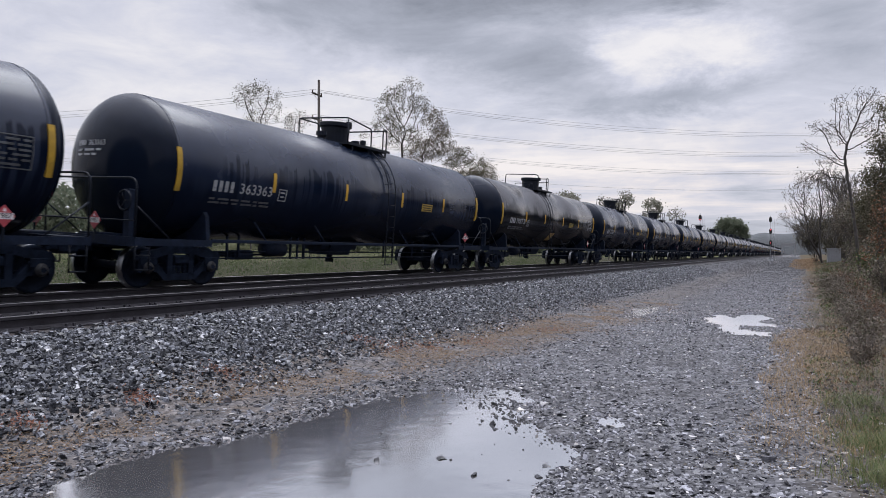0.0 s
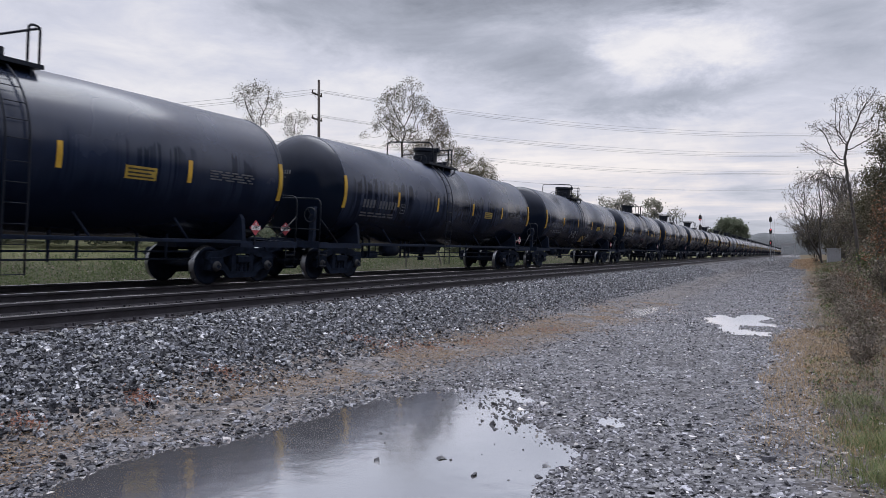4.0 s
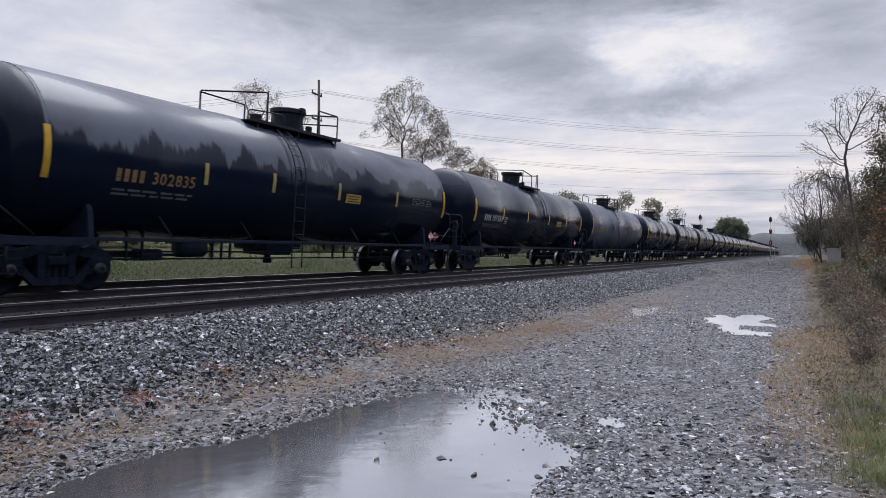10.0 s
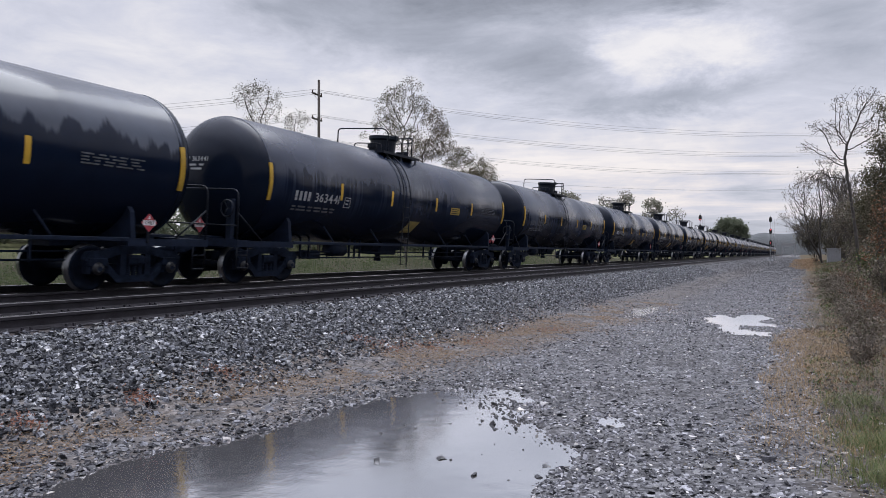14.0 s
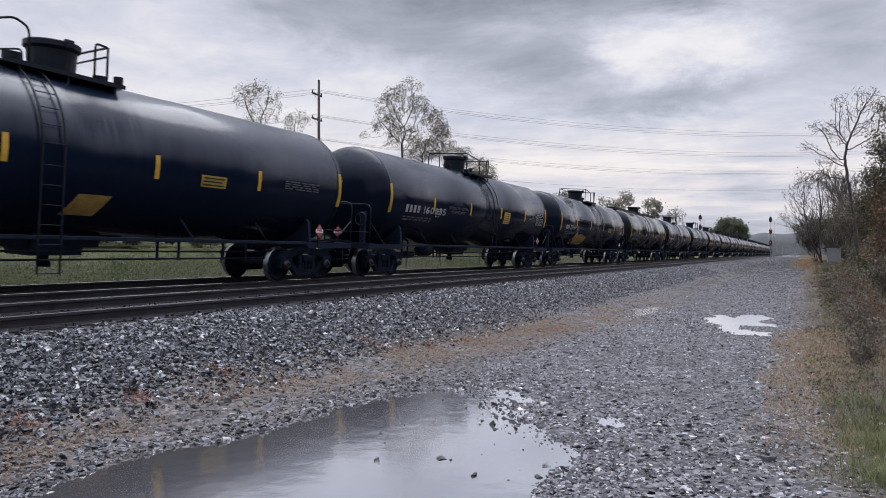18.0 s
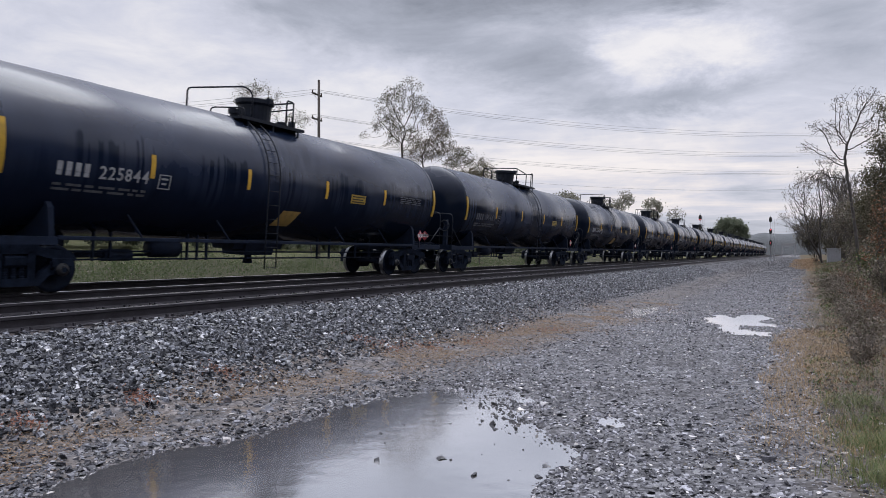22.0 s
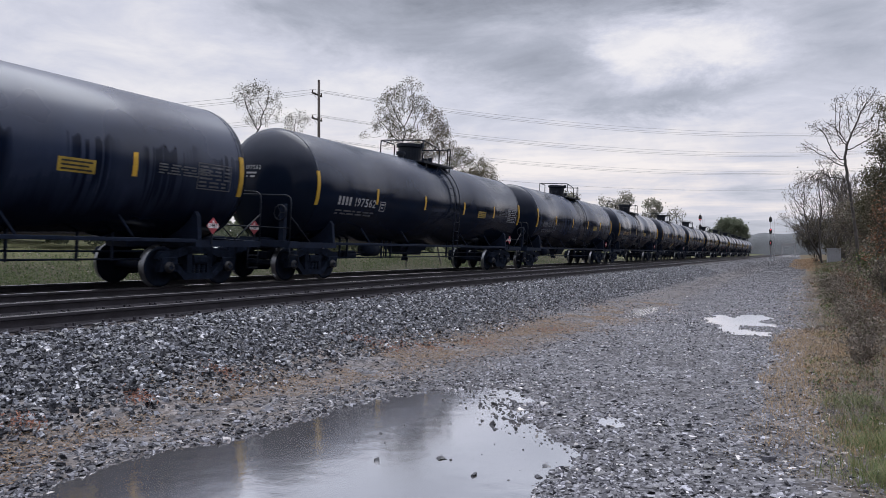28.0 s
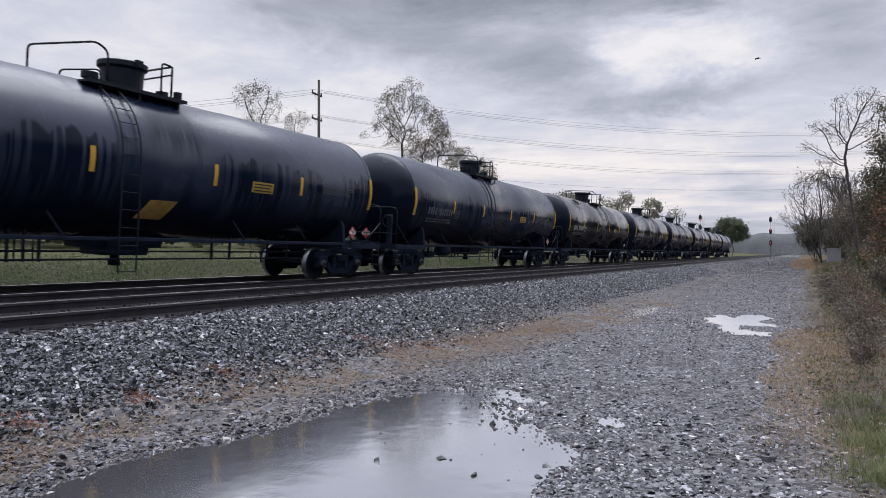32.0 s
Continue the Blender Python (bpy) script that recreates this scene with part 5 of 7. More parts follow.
def far_hills():
    """A wooded ridge and tree belts far beyond the field, with haze only in their colours."""
    rng = np.random.default_rng(3)
    for name, y0, x0, x1, tall, label, mat in (("wooded_ridge", 900, -420, 160, 27, "wooded ridge far along the line, coloured pale as if in haze", "ridge"), ("far_woods", 330, -520, -40, 14, "far belt of grey-green woods behind the field", "woods")):
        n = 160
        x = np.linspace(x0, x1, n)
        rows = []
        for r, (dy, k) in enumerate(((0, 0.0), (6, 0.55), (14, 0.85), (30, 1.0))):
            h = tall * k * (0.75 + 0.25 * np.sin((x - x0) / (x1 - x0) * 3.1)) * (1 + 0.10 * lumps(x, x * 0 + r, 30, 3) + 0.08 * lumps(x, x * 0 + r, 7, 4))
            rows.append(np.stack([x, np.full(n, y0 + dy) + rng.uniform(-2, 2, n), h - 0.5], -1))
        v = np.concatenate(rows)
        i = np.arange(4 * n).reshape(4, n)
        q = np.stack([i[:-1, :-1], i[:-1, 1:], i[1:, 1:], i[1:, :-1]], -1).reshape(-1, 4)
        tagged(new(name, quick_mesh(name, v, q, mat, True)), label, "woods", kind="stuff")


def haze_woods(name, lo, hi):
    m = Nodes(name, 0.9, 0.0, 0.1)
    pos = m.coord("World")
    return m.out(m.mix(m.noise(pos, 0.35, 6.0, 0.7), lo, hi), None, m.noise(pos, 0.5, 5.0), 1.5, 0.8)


# pale grey of distant haze is mixed straight into the ridge's colour
MAT["ridge"] = haze_woods("haze_tinted_far_woods", (0.105, 0.112, 0.118), (0.155, 0.163, 0.168))
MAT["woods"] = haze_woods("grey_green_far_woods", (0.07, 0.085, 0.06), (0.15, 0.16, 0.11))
far_hills()


# ---------------------------------------------------------------- signals, poles, wires


def signal(x, y, tall, heads, label, lit):
    z0 = float(height(np.array([x]), np.array([y]))[0])
    top = thing("railway_signal", pose(x, y, z0, 0, 0, 8), label, "railway signal", "signals")
    part("base", Shape().box(-0.35, 0.35, -0.35, 0.35, -0.1, 0.3, c=0.03), "galvanised", top, "pale concrete foot")
    part("mast", Shape().tube([(0, 0, 0.25), (0, 0, tall)], [0.10, 0.07], 10), "galvanised", top, "grey steel mast")
    lad = Shape()
    for dx in (0.42, 0.72):
        lad.tube([(dx, 0.0, 0.3), (dx, 0.0, tall - 0.6)], 0.022, 5)
    for i in range(int((tall - 1.2) / 0.35)):
        lad.tube([(0.42, 0, 0.6 + 0.35 * i), (0.72, 0, 0.6 + 0.35 * i)], 0.014, 4)
    lad.tube([(0.0, 0, tall - 1.5), (0.42, 0, tall - 1.5)], 0.02, 4)
    part("ladder", lad, "galvanised", top)
    for i, h in enumerate(heads):
        head = Shape()
        ring = [(0.30 * math.cos(a) * 0.95, 0.56 * math.sin(a)) for a in [2 * math.pi * k / 16 for k in range(16)]]
        head.prism([(a, h + b) for a, b in ring], -0.20, -0.12)
        hd = part("signal_head", head, "signal_black", top, "matt black oval backplate")
        for j, dz in enumerate((0.3, 0.0, -0.3)):
            on = lit.get(i) == j
            lens = Shape().lathe([(-0.27, 0.0), (-0.27, 0.10)], "y", (0, 0, h + dz), 12, False)
            part("lens", lens, "red_lamp" if on else "dark_lens", hd, "lit red lens" if on else "")
            part("hood", Shape().lathe([(-0.2, 0.125), (-0.46, 0.125), (-0.46, 0.115), (-0.2, 0.115)], "y", (0, 0, h + dz), 12, False, 0.15 * math.pi - 0.6, 0.85 * math.pi + 0.6), "signal_black", hd)
    return top


signal(-5.1, 154.5, 9.1, (8.3, 5.95, 3.65), "tall railway signal mast with three black heads showing red", {1: 0, 2: 1})
signal(-16.4, 137.6, 8.9, (8.0, 6.2), "railway signal mast beyond the train with two black heads", {0: 2})


def equipment_box():
    top = thing("equipment_cabinet", pose(3.75, 97.0, 0.35, 0, 0, 6), "pale grey metal equipment cabinet beside the road", "cabinet")
    part("body", Shape().box(-0.7, 0.7, -0.5, 0.5, 0.1, 1.75, c=0.03), "box", top)
    part("roof", Shape().box(-0.78, 0.78, -0.58, 0.58, 1.752, 1.84, c=0.02), "box", top)
    part("plinth", Shape().box(-0.72, 0.72, -0.52, 0.52, -0.2, 0.098), "galvanised", top, "concrete plinth")
    for s in (-1, 1):
        door = part("door", Shape().box(0.36 * s - 0.31, 0.36 * s + 0.31, -0.525, -0.503, 0.2, 1.65), "box", top)
        part("handle", Shape().tube([(0.08 * s, -0.54, 0.85), (0.08 * s, -0.54, 1.05)], 0.012, 5), "galvanised", door)


equipment_box()
stake = thing("leaning_stake", pose(3.05, 62.0, 0.25), "pale leaning wooden stake in the brush", "stake")
part("shaft", Shape().tube([(0, 0, -0.2), (0.55, 0, 1.75)], 0.03, 6), "box", stake)


MAT["far_steel"] = simple("dull_grey_bridge_paint", (0.27, 0.275, 0.285), 0.8)


def gantry():
    """The pale bridge across the line in the distance."""
    top = thing("footbridge", pose(-6.0, 420, 0), "grey bridge structure far along the line", "bridge")
    part("deck", Shape().box(-2.6, 4.6, -1, 1, 5.6, 6.5, c=0.05), "far_steel", top)
    part("parapet", Shape().box(-2.6, 4.6, -1.1, -1.0, 6.5, 7.3), "far_steel", top)
    for x in (-2.2, 4.1):
        part("pier", Shape().box(x - 0.5, x + 0.5, -0.8, 0.8, -0.5, 5.6, c=0.05), "far_steel", top)


gantry()
POLE = Vector((-42.9, 56.7, 0))
ARMS = (17.5, 15.0, 12.7)


def utility_pole(p, tall, label):
    z0 = float(height(np.array([p.x]), np.array([p.y]))[0]) - 0.3
    top = thing("utility_pole", pose(p.x, p.y, z0, 0, 0, 97), label, "utility pole", "utility poles")
    part("shaft", Shape().tube([(0, 0, 0), (0, 0, tall * 0.5), (0, 0, tall)], [0.18, 0.15, 0.12], 10), "pole", top)
    for h in ARMS:
        arm = part("crossarm", Shape().box(-0.95, 0.95, 0.16, 0.28, h - z0 - 0.07, h - z0 + 0.07, c=0.01), "pole", top)
        part("brace", Shape().tube([(-0.6, 0.22, h - z0 - 0.05), (0, 0.18, h - z0 - 0.5), (0.6, 0.22, h - z0 - 0.05)], 0.02, 4), "galvanised", top)
        for x in (-0.85, 0.2, 0.85):
            part("insulator", Shape().lathe([(0.07, 0.03), (0.1, 0.08), (0.15, 0.05), (0.2, 0.08), (0.25, 0.05), (0.3, 0.07), (0.33, 0.0)], "z", (x, 0.22, h - z0), 10), "insulator", arm)
    return top


def wires():
    ends = (Vector((20.0, 121.0, 0)), Vector((-131.0, 20.0, 0)))
    utility_pole(POLE, 18.4, "tall timber utility pole with three short crossarms")
    for n, (q, sag, drop) in enumerate(((ends[0], 2.5, 1.6), (ends[1], 2.4, 0.0))):
        utility_pole(q, 19.0, "tall timber utility pole at the end of the span")
        turn = Vector((math.cos(radians(97)), math.sin(radians(97)), 0))
        for h, s in [(h, s) for h in ARMS for s in (-0.85, 0.2, 0.85)] + [(10.6, 0.15)]:
            a, b = POLE + turn * s + Vector((0, 0, h + 0.32)), q + turn * s + Vector((0, 0, h + 0.32 + drop))
            pts = []
            for i in range(25):
                t = i / 24
                p = a.lerp(b, t)
                p.z -= sag * (1 + 0.06 * s) * 4 * t * (1 - t)
                pts.append(p)
            tagged(part("power_line", Shape().tube(pts, 0.016, 4), "wire"), "thin dark overhead power line", "cable", "power lines")


wires()


# ---------------------------------------------------------------- a bird that crosses the sky


def make_bird():
    bird = thing("bird", pose(0, 0, 0), "small dark bird in flight under the clouds", "bird")
    s = Shape().lathe([(-0.16, 0.004), (-0.13, 0.03), (-0.04, 0.045), (0.05, 0.042), (0.12, 0.02), (0.15, 0.028), (0.18, 0.02), (0.205, 0.006), (0.225, 0.001)], "y", (0, 0, 0), 10)
    part("body", s, "signal_black", bird, "dark feathered body")
    s = Shape().add([(-0.02, -0.14, 0.004), (0.02, -0.14, 0.004), (0.055, -0.26, 0.0), (-0.055, -0.26, 0.0), (-0.02, -0.14, -0.004), (0.02, -0.14, -0.004), (0.055, -0.26, -0.003), (-0.055, -0.26, -0.003)],
                    [(0, 1, 2, 3), (7, 6, 5, 4), (0, 4, 5, 1), (1, 5, 6, 2), (2, 6, 7, 3), (3, 7, 4, 0)])
    part("tail", s, "signal_black", bird)
    wings = []
    for side in (-1, 1):
        up, lo = [], []
        for x, y0, y1 in ((0.0, -0.07, 0.07), (0.11, -0.075, 0.085), (0.21, -0.06, 0.07), (0.30, -0.02, 0.03), (0.34, -0.01, 0.0)):
            up += [(side * x, y0, 0.006 * (1 - x)), (side * x, y1, 0.008 * (1 - x))]
            lo += [(side * x, y0, -0.003), (side * x, y1, -0.003)]
        f = []
        for i in range(4):
            a = 2 * i
            f += [(a, a + 1, a + 3, a + 2), (a + 10, a + 12, a + 13, a + 11), (a, a + 2, a + 12, a + 10), (a + 1, a + 11, a + 13, a + 3)]
        f += [(0, 10, 11, 1), (8, 9, 19, 18)]
        wings.append(part("wing", Shape().add(up + lo, f), "signal_black", bird, at=pose(side * 0.03, 0.03, 0.02)))
    return bird, wings


BIRD, WINGS = make_bird()

# ---------------------------------------------------------------- the tank cars
# A car's own space: y along the track, +x towards the road, z = 0 on the rails.
R, ZT, HALF = 1.61, 2.65, 7.68     # tank radius, height of its axis, half length of the straight shell
PITCH = 18.18                      # length over the couplers
TRUCK = 7.02                       # truck centres


def on_tank(y, z, side=1, lift=0.008):
    """The point of the tank's side at height z."""
    d = min(max((z - ZT) / R, -0.999), 0.999)
    k = (R + lift) / R
    return (side * math.sqrt(1 - d * d) * R * k, y, ZT + (z - ZT) * k)


def decal(y0, y1, z0, z1, side=1, lift=0.008, n=6, shear=0.0):
    """A thin plate that lies round the tank's side."""
    s = Shape()
    v, f = [], []
    for i in range(n + 1):
        z = z0 + (z1 - z0) * i / n
        o = shear * i / n
        for l in (0.001, lift):
            v += [on_tank(y0 + o, z, side, l), on_tank(y1 + o, z, side, l)]
    for i in range(n):
        a, b = 4 * i, 4 * i + 4
        f += [(a + 2, a + 3, b + 3, b + 2), (a, a + 2, b + 2, b), (a + 1, b + 1, b + 3, a + 3), (a, b, b + 1, a + 1)]
    f += [(0, 1, 3, 2), (4 * n, 4 * n + 2, 4 * n + 3, 4 * n + 1)]
    return s.add(v, f, False)


def bars(cells, side=1, lift=0.007):
    """Writing as plain bars: cells of (y0, y1, z0, z1) on the tank's side."""
    s = Shape()
    for y0, y1, z0, z1 in cells:
        d = decal(y0, y1, z0, z1, side, lift, 2)
        s.add(d.v, d.f, False)
    return s


def truck_shapes():
    """Side frame, bolster, springs, bearing and wheelset of a freight truck, centred on its pivot."""
    out = {}
    s = Shape()
    # cast side frame: a top and a bottom member, two columns and pedestals, in x = 1.0
    for x0, x1 in ((0.94, 1.08),):
        top = [(-1.12, 0.60), (-1.05, 0.72), (-0.62, 0.76), (-0.35, 0.84), (0.35, 0.84), (0.62, 0.76), (1.05, 0.72), (1.12, 0.60)]
        s.add(*bar_strip(top, 0.085, x0, x1))
        s.add(*bar_strip([(-0.80, 0.60), (-0.42, 0.24), (0.42, 0.24), (0.80, 0.60)], 0.075, x0, x1))
        for c in (-0.30, 0.30):
            s.add(*bar_strip([(c, 0.27), (c, 0.80)], 0.07, x0, x1))
        for c in (-0.89, 0.89):
            s.box(x0 - 0.01, x1 + 0.02, c - 0.21, c + 0.21, 0.50, 0.68, c=0.02)
            s.box(x0, x1, c - 0.24, c - 0.15, 0.36, 0.62)
            s.box(x0, x1, c + 0.15, c + 0.24, 0.36, 0.62)
    out["side_frame"] = s.mesh("side_frame", "grime")
    s = Shape()
    s.box(-1.12, 1.12, -0.19, 0.19, 0.52, 0.72, c=0.04)
    s.box(-0.38, 0.38, -0.28, 0.28, 0.70, 0.80, c=0.03)
    s.box(-0.9, 0.9, -0.62, -0.54, 0.36, 0.44)
    s.box(-0.9, 0.9, 0.54, 0.62, 0.36, 0.44)
    out["bolster"] = s.mesh("truck_bolster", "grime")
    s = Shape()
    coil = []
    for k in range(6):
        coil += [(0.275 + k * 0.042, 0.047), (0.290 + k * 0.042, 0.066), (0.302 + k * 0.042, 0.066)]
    s.lathe(coil, "z", (1.01, 0, 0), 10)
    out["spring"] = s.mesh("spring", "grime")
    s = Shape()
    s.lathe([(0.95, 0.0), (0.95, 0.13), (1.10, 0.13), (1.11, 0.10), (1.15, 0.10), (1.16, 0.05), (1.16, 0.0)], "x", (0, 0, 0), 16)
    for k in range(3):
        a = k * 2.094
        s.lathe([(1.14, 0.022), (1.175, 0.022), (1.175, 0.0)], "x", (0, 0.065 * math.cos(a), 0.065 * math.sin(a)), 6, False)
    me = s.mesh("bearing_cap", ["grime", "worn"])
    for p in me.polygons:
        if 0.05 < math.hypot(p.center.y, p.center.z) < 0.115 and p.center.x > 1.09:
            p.material_index = 1
    out["bearing"] = me
    s = Shape()
    s.lathe([(-0.92, 0.085), (0.92, 0.085)], "x", (0, 0, 0), 12)
    for side in (-1, 1):
        prof = [(0.62, 0.06), (0.66, 0.12), (0.70, 0.14), (0.72, 0.33), (0.685, 0.37), (0.685, 0.482), (0.712, 0.482), (0.725, 0.458), (0.822, 0.453), (0.824, 0.38), (0.79, 0.35), (0.765, 0.16), (0.83, 0.13), (0.83, 0.06)]
        s.lathe([(side * a, r) for a, r in prof], "x", (0, 0, 0), 28)
    me = s.mesh("wheelset", ["wheel", "tread"])
    # the running surface of the wheels is bright
    for p in me.polygons:
        c = p.center
        if abs(c.x) > 0.69 and 0.44 < math.hypot(c.y, c.z) < 0.49:
            p.material_index = 1
    out["wheelset"] = me
    return out


def bar_strip(line, half, x0, x1):
    """A flat bar of even width along a line in y, z, from x0 to x1."""
    pts = [Vector((0, a, b)) for a, b in line]
    v, f = [], []
    for i, p in enumerate(pts):
        d = (pts[min(i + 1, len(pts) - 1)] - pts[max(i - 1, 0)]).normalized()
        nrm = Vector((0, -d.z, d.y)) * half
        for q in (p - nrm, p + nrm):
            v += [(x0, q.y, q.z), (x1, q.y, q.z)]
    for i in range(len(pts) - 1):
        a, b = 4 * i, 4 * i + 4
        f += [(a, b, b + 1, a + 1), (a + 2, a + 3, b + 3, b + 2), (a, a + 2, b + 2, b), (a + 1, b + 1, b + 3, a + 3)]
    n = 4 * (len(pts) - 1)
    return v, f + [(0, 1, 3, 2), (n, n + 2, n + 3, n + 1)]


def rounded(pts, r=0.12, n=3):
    """A line with its corners rounded, for bent pipe."""
    pts = [Vector(p) for p in pts]
    out = [pts[0]]
    for a, b, c in zip(pts, pts[1:], pts[2:]):
        u, w = (a - b), (c - b)
        k = min(r, u.length * 0.45, w.length * 0.45)
        p, q = b + u.normalized() * k, b + w.normalized() * k
        for i in range(n + 1):
            t = i / n
            out.append(p.lerp(b, t).lerp(b.lerp(q, t), t))
    return out + [pts[-1]]


def top_gear(car, kind, yc=0.0):
    """Manway housing, platform, railings and fittings on the tank's top."""
    crown = ZT + R
    if kind == "walkway":
        # a full-length running board with end ladders
        s = Shape()
        s.box(-0.32, 0.32, -8.45, 8.45, crown + 0.06, crown + 0.11)
        s.box(0.28, 0.36, -8.45, 8.45, crown - 0.02, crown + 0.13)
        part("running_board", s, "railing", car, "dark full-length running board")
        for y in (-7.4, -5.0, -2.5, 0.0, 2.5, 5.0, 7.4):
            part("board_bracket", Shape().tube([(0.32, y, crown + 0.06), (0.42, y, crown - 0.10)], 0.025, 5), "railing", car)
        for y in (-8.25, 8.25):
            s = Shape()
            k = 1 if y > 0 else -1
            for x in (-0.22, 0.22):
                s.tube(rounded([(x, y + k * 0.15, 1.2), (x, y + k * 0.15, crown + 0.62), (x, y - k * 0.5, crown + 0.62), (x, y - k * 0.5, crown + 0.1)], 0.2), 0.022, 6)
            for i in range(9):
                s.tube([(-0.22, y + k * 0.15, 1.45 + 0.33 * i), (0.22, y + k * 0.15, 1.45 + 0.33 * i)], 0.016, 5)
            part("end_ladder", s, "railing", car)
        for y in (0.9, 1.5):
            part("grab_hoop", Shape().tube(rounded([(0.3, y, crown + 0.1), (0.3, y, crown + 0.62), (0.3, y + 0.45, crown + 0.62), (0.3, y + 0.45, crown + 0.1)], 0.18), 0.02, 6), "railing", car)
    house = Shape().lathe([(crown - 0.12, 0.43), (crown + 0.05, 0.43), (crown + 0.44, 0.455), (crown + 0.49, 0.52), (crown + 0.59, 0.52), (crown + 0.61, 0.49), (crown + 0.62, 0.0)], "z", (0, yc, 0), 24, False)
    h = part("manway_housing", house, "railing", car)
    part("hinge", Shape().box(0.44, 0.58, yc - 0.07, yc + 0.07, crown + 0.47, crown + 0.64, c=0.02), "railing", h)
    for y, r, t in ((-0.85, 0.17, 0.22), (1.0, 0.14, 0.18), (1.45, 0.10, 0.26)):
        part("valve", Shape().lathe([(crown - 0.06, r * 0.7), (crown + t * 0.4, r * 0.7), (crown + t * 0.45, r), (crown + t, r), (crown + t, 0.0)], "z", (0.1, y, 0), 12, False), "railing", car)
    if kind == "walkway":
        return
    # plate platform along both sides of the housing, carried on a cradle, and bent-pipe railings round it
    y0, y1 = {"loops": (-0.65, 1.78), "ends": (-1.5, 0.95), "frames": (-1.95, 1.9)}[kind]
    for side in (-1, 1):
        s = Shape()
        s.box(side * 0.80 - 0.17, side * 0.80 + 0.17, y0, y1, crown - 0.14, crown - 0.10)
        s.box(side * 0.97 - 0.012, side * 0.97 + 0.012, y0, y1, crown - 0.15, crown - 0.07)
        for y in (y0 + 0.3, (y0 + y1) / 2, y1 - 0.2):
            s.box(side * 0.93 - 0.03, side * 0.93 + 0.01, y - 0.02, y + 0.02, crown - 0.40, crown - 0.14)
        part("platform", s, "railing", car)
    top, foot, x = crown + 0.67, crown - 0.12, 0.82

    def rail(*pts, name="railing", r=0.024, bend=0.12):
        part(name, Shape().tube(rounded(pts, bend), r, 6), "railing", car)

    if kind == "loops":
        rail((-x, y0 - 0.15, foot), (-x, y0 - 0.15, top), (x, y0 + 0.15, top + 0.02), (x, 0.85, top - 0.14), (x, 0.85, foot))
        rail((x, y0 + 0.18, top), (x, y0 + 0.18, foot), name="post")
        rail((-x, y0 - 0.15, top - 0.01), (-x, 0.2, top - 0.02), (-x, 0.2, foot))
        rail((x, y1 - 0.22, foot), (x, y1 - 0.22, top - 0.02), (x, y1, top - 0.02), (x, y1, foot), bend=0.1)
        rail((x, y1, top - 0.05), (-x, y1, top - 0.05), (-x, 1.2, top - 0.2), (-x, 1.2, foot))
    elif kind == "ends":
        rail((-x, y0 - 0.1, foot), (-x, y0 - 0.1, top), (x, y0 + 0.25, top + 0.02), (x, y0 + 0.52, top - 0.1), (x, y0 + 0.52, foot))
        rail((-0.45, y0 + 0.35, foot), (-0.45, y0 + 0.35, crown + 0.24), (0.5, y0 + 0.6, crown + 0.24), (0.5, y0 + 0.6, foot), name="grab_hoop", r=0.02)
        rail((-x, y1, foot), (-x, y1, top), (x, y1 - 0.32, top - 0.04), (x, y1 - 0.6, top - 0.02), (x, y1 - 0.6, foot), bend=0.08)
        rail((x, y1 - 0.32, top - 0.04), (x, y1 - 0.32, foot), name="post")
        rail((x, y1 - 0.32, top - 0.22), (-x, y1, top - 0.2), name="cross_rail", r=0.02)
    else:
        rail((-x, y0, foot), (-x, y0, top + 0.02), (x, y0 + 0.75, top + 0.04), (x, y0 + 0.75, foot), bend=0.05)
        rail((-x, y0 + 0.02, top - 0.02), (-x, -0.3, top - 0.05), (-x, -0.3, foot), bend=0.05)
        rail((0.2, y0 + 0.7, foot), (0.2, y0 + 0.7, crown + 0.3), (0.55, -0.2, crown + 0.3), (0.55, -0.2, foot), name="grab_hoop", r=0.02)
        rail((-x, 0.85, foot), (-x, 0.85, top - 0.1), (x, y1, top - 0.06), (x, y1, foot), bend=0.05)
        rail((x, y1, top - 0.34), (-x, 0.9, top - 0.34), name="cross_rail", r=0.02)
        rail((x, y1 - 0.02, top - 0.06), (x, 0.95, top - 0.05), (x, 0.95, foot), bend=0.05)


LADDER = {"loops": (0.72, 1.14), "ends": (-1.2, -0.78), "frames": (-0.96, -0.54), "walkway": (-0.2, 0.22)}
STRIPES = {"loops": (-4.62, -1.48, 1.72, 4.72), "ends": (-4.6, -1.8, 1.3, 4.35), "frames": (-3.95, -1.7, 1.1, 4.3), "walkway": (-4.62, -1.5, 1.6, 4.5)}


def ladder(car, side, kind):
    """Side ladder from the platform round the tank to below the side rail."""
    s = Shape()
    ya, yb = LADDER[kind]
    for y in (ya, yb):
        pts = []
        for i in range(13):
            a = radians(62 - i * 5.4)
            pts.append((side * (R + 0.07) * math.cos(a), y, ZT + (R + 0.07) * math.sin(a)))
        pts += [(side * (R + 0.07), y, 2.0), (side * (R + 0.05), y, 1.0), (side * (R + 0.05), y, 0.42)]
        s.tube(pts, 0.019, 5)
    for i in range(6):
        a = radians(58 - i * 11)
        p = (R + 0.07)
        s.tube([(side * p * math.cos(a), ya, ZT + p * math.sin(a)), (side * p * math.cos(a), yb, ZT + p * math.sin(a))], 0.011, 4)
    for z in (2.35, 2.0, 1.65, 1.3, 0.95, 0.68, 0.44):
        s.tube([(side * (R + 0.06), ya, z), (side * (R + 0.06), yb, z)], 0.012, 4)
    return part("ladder", s, "railing", car)


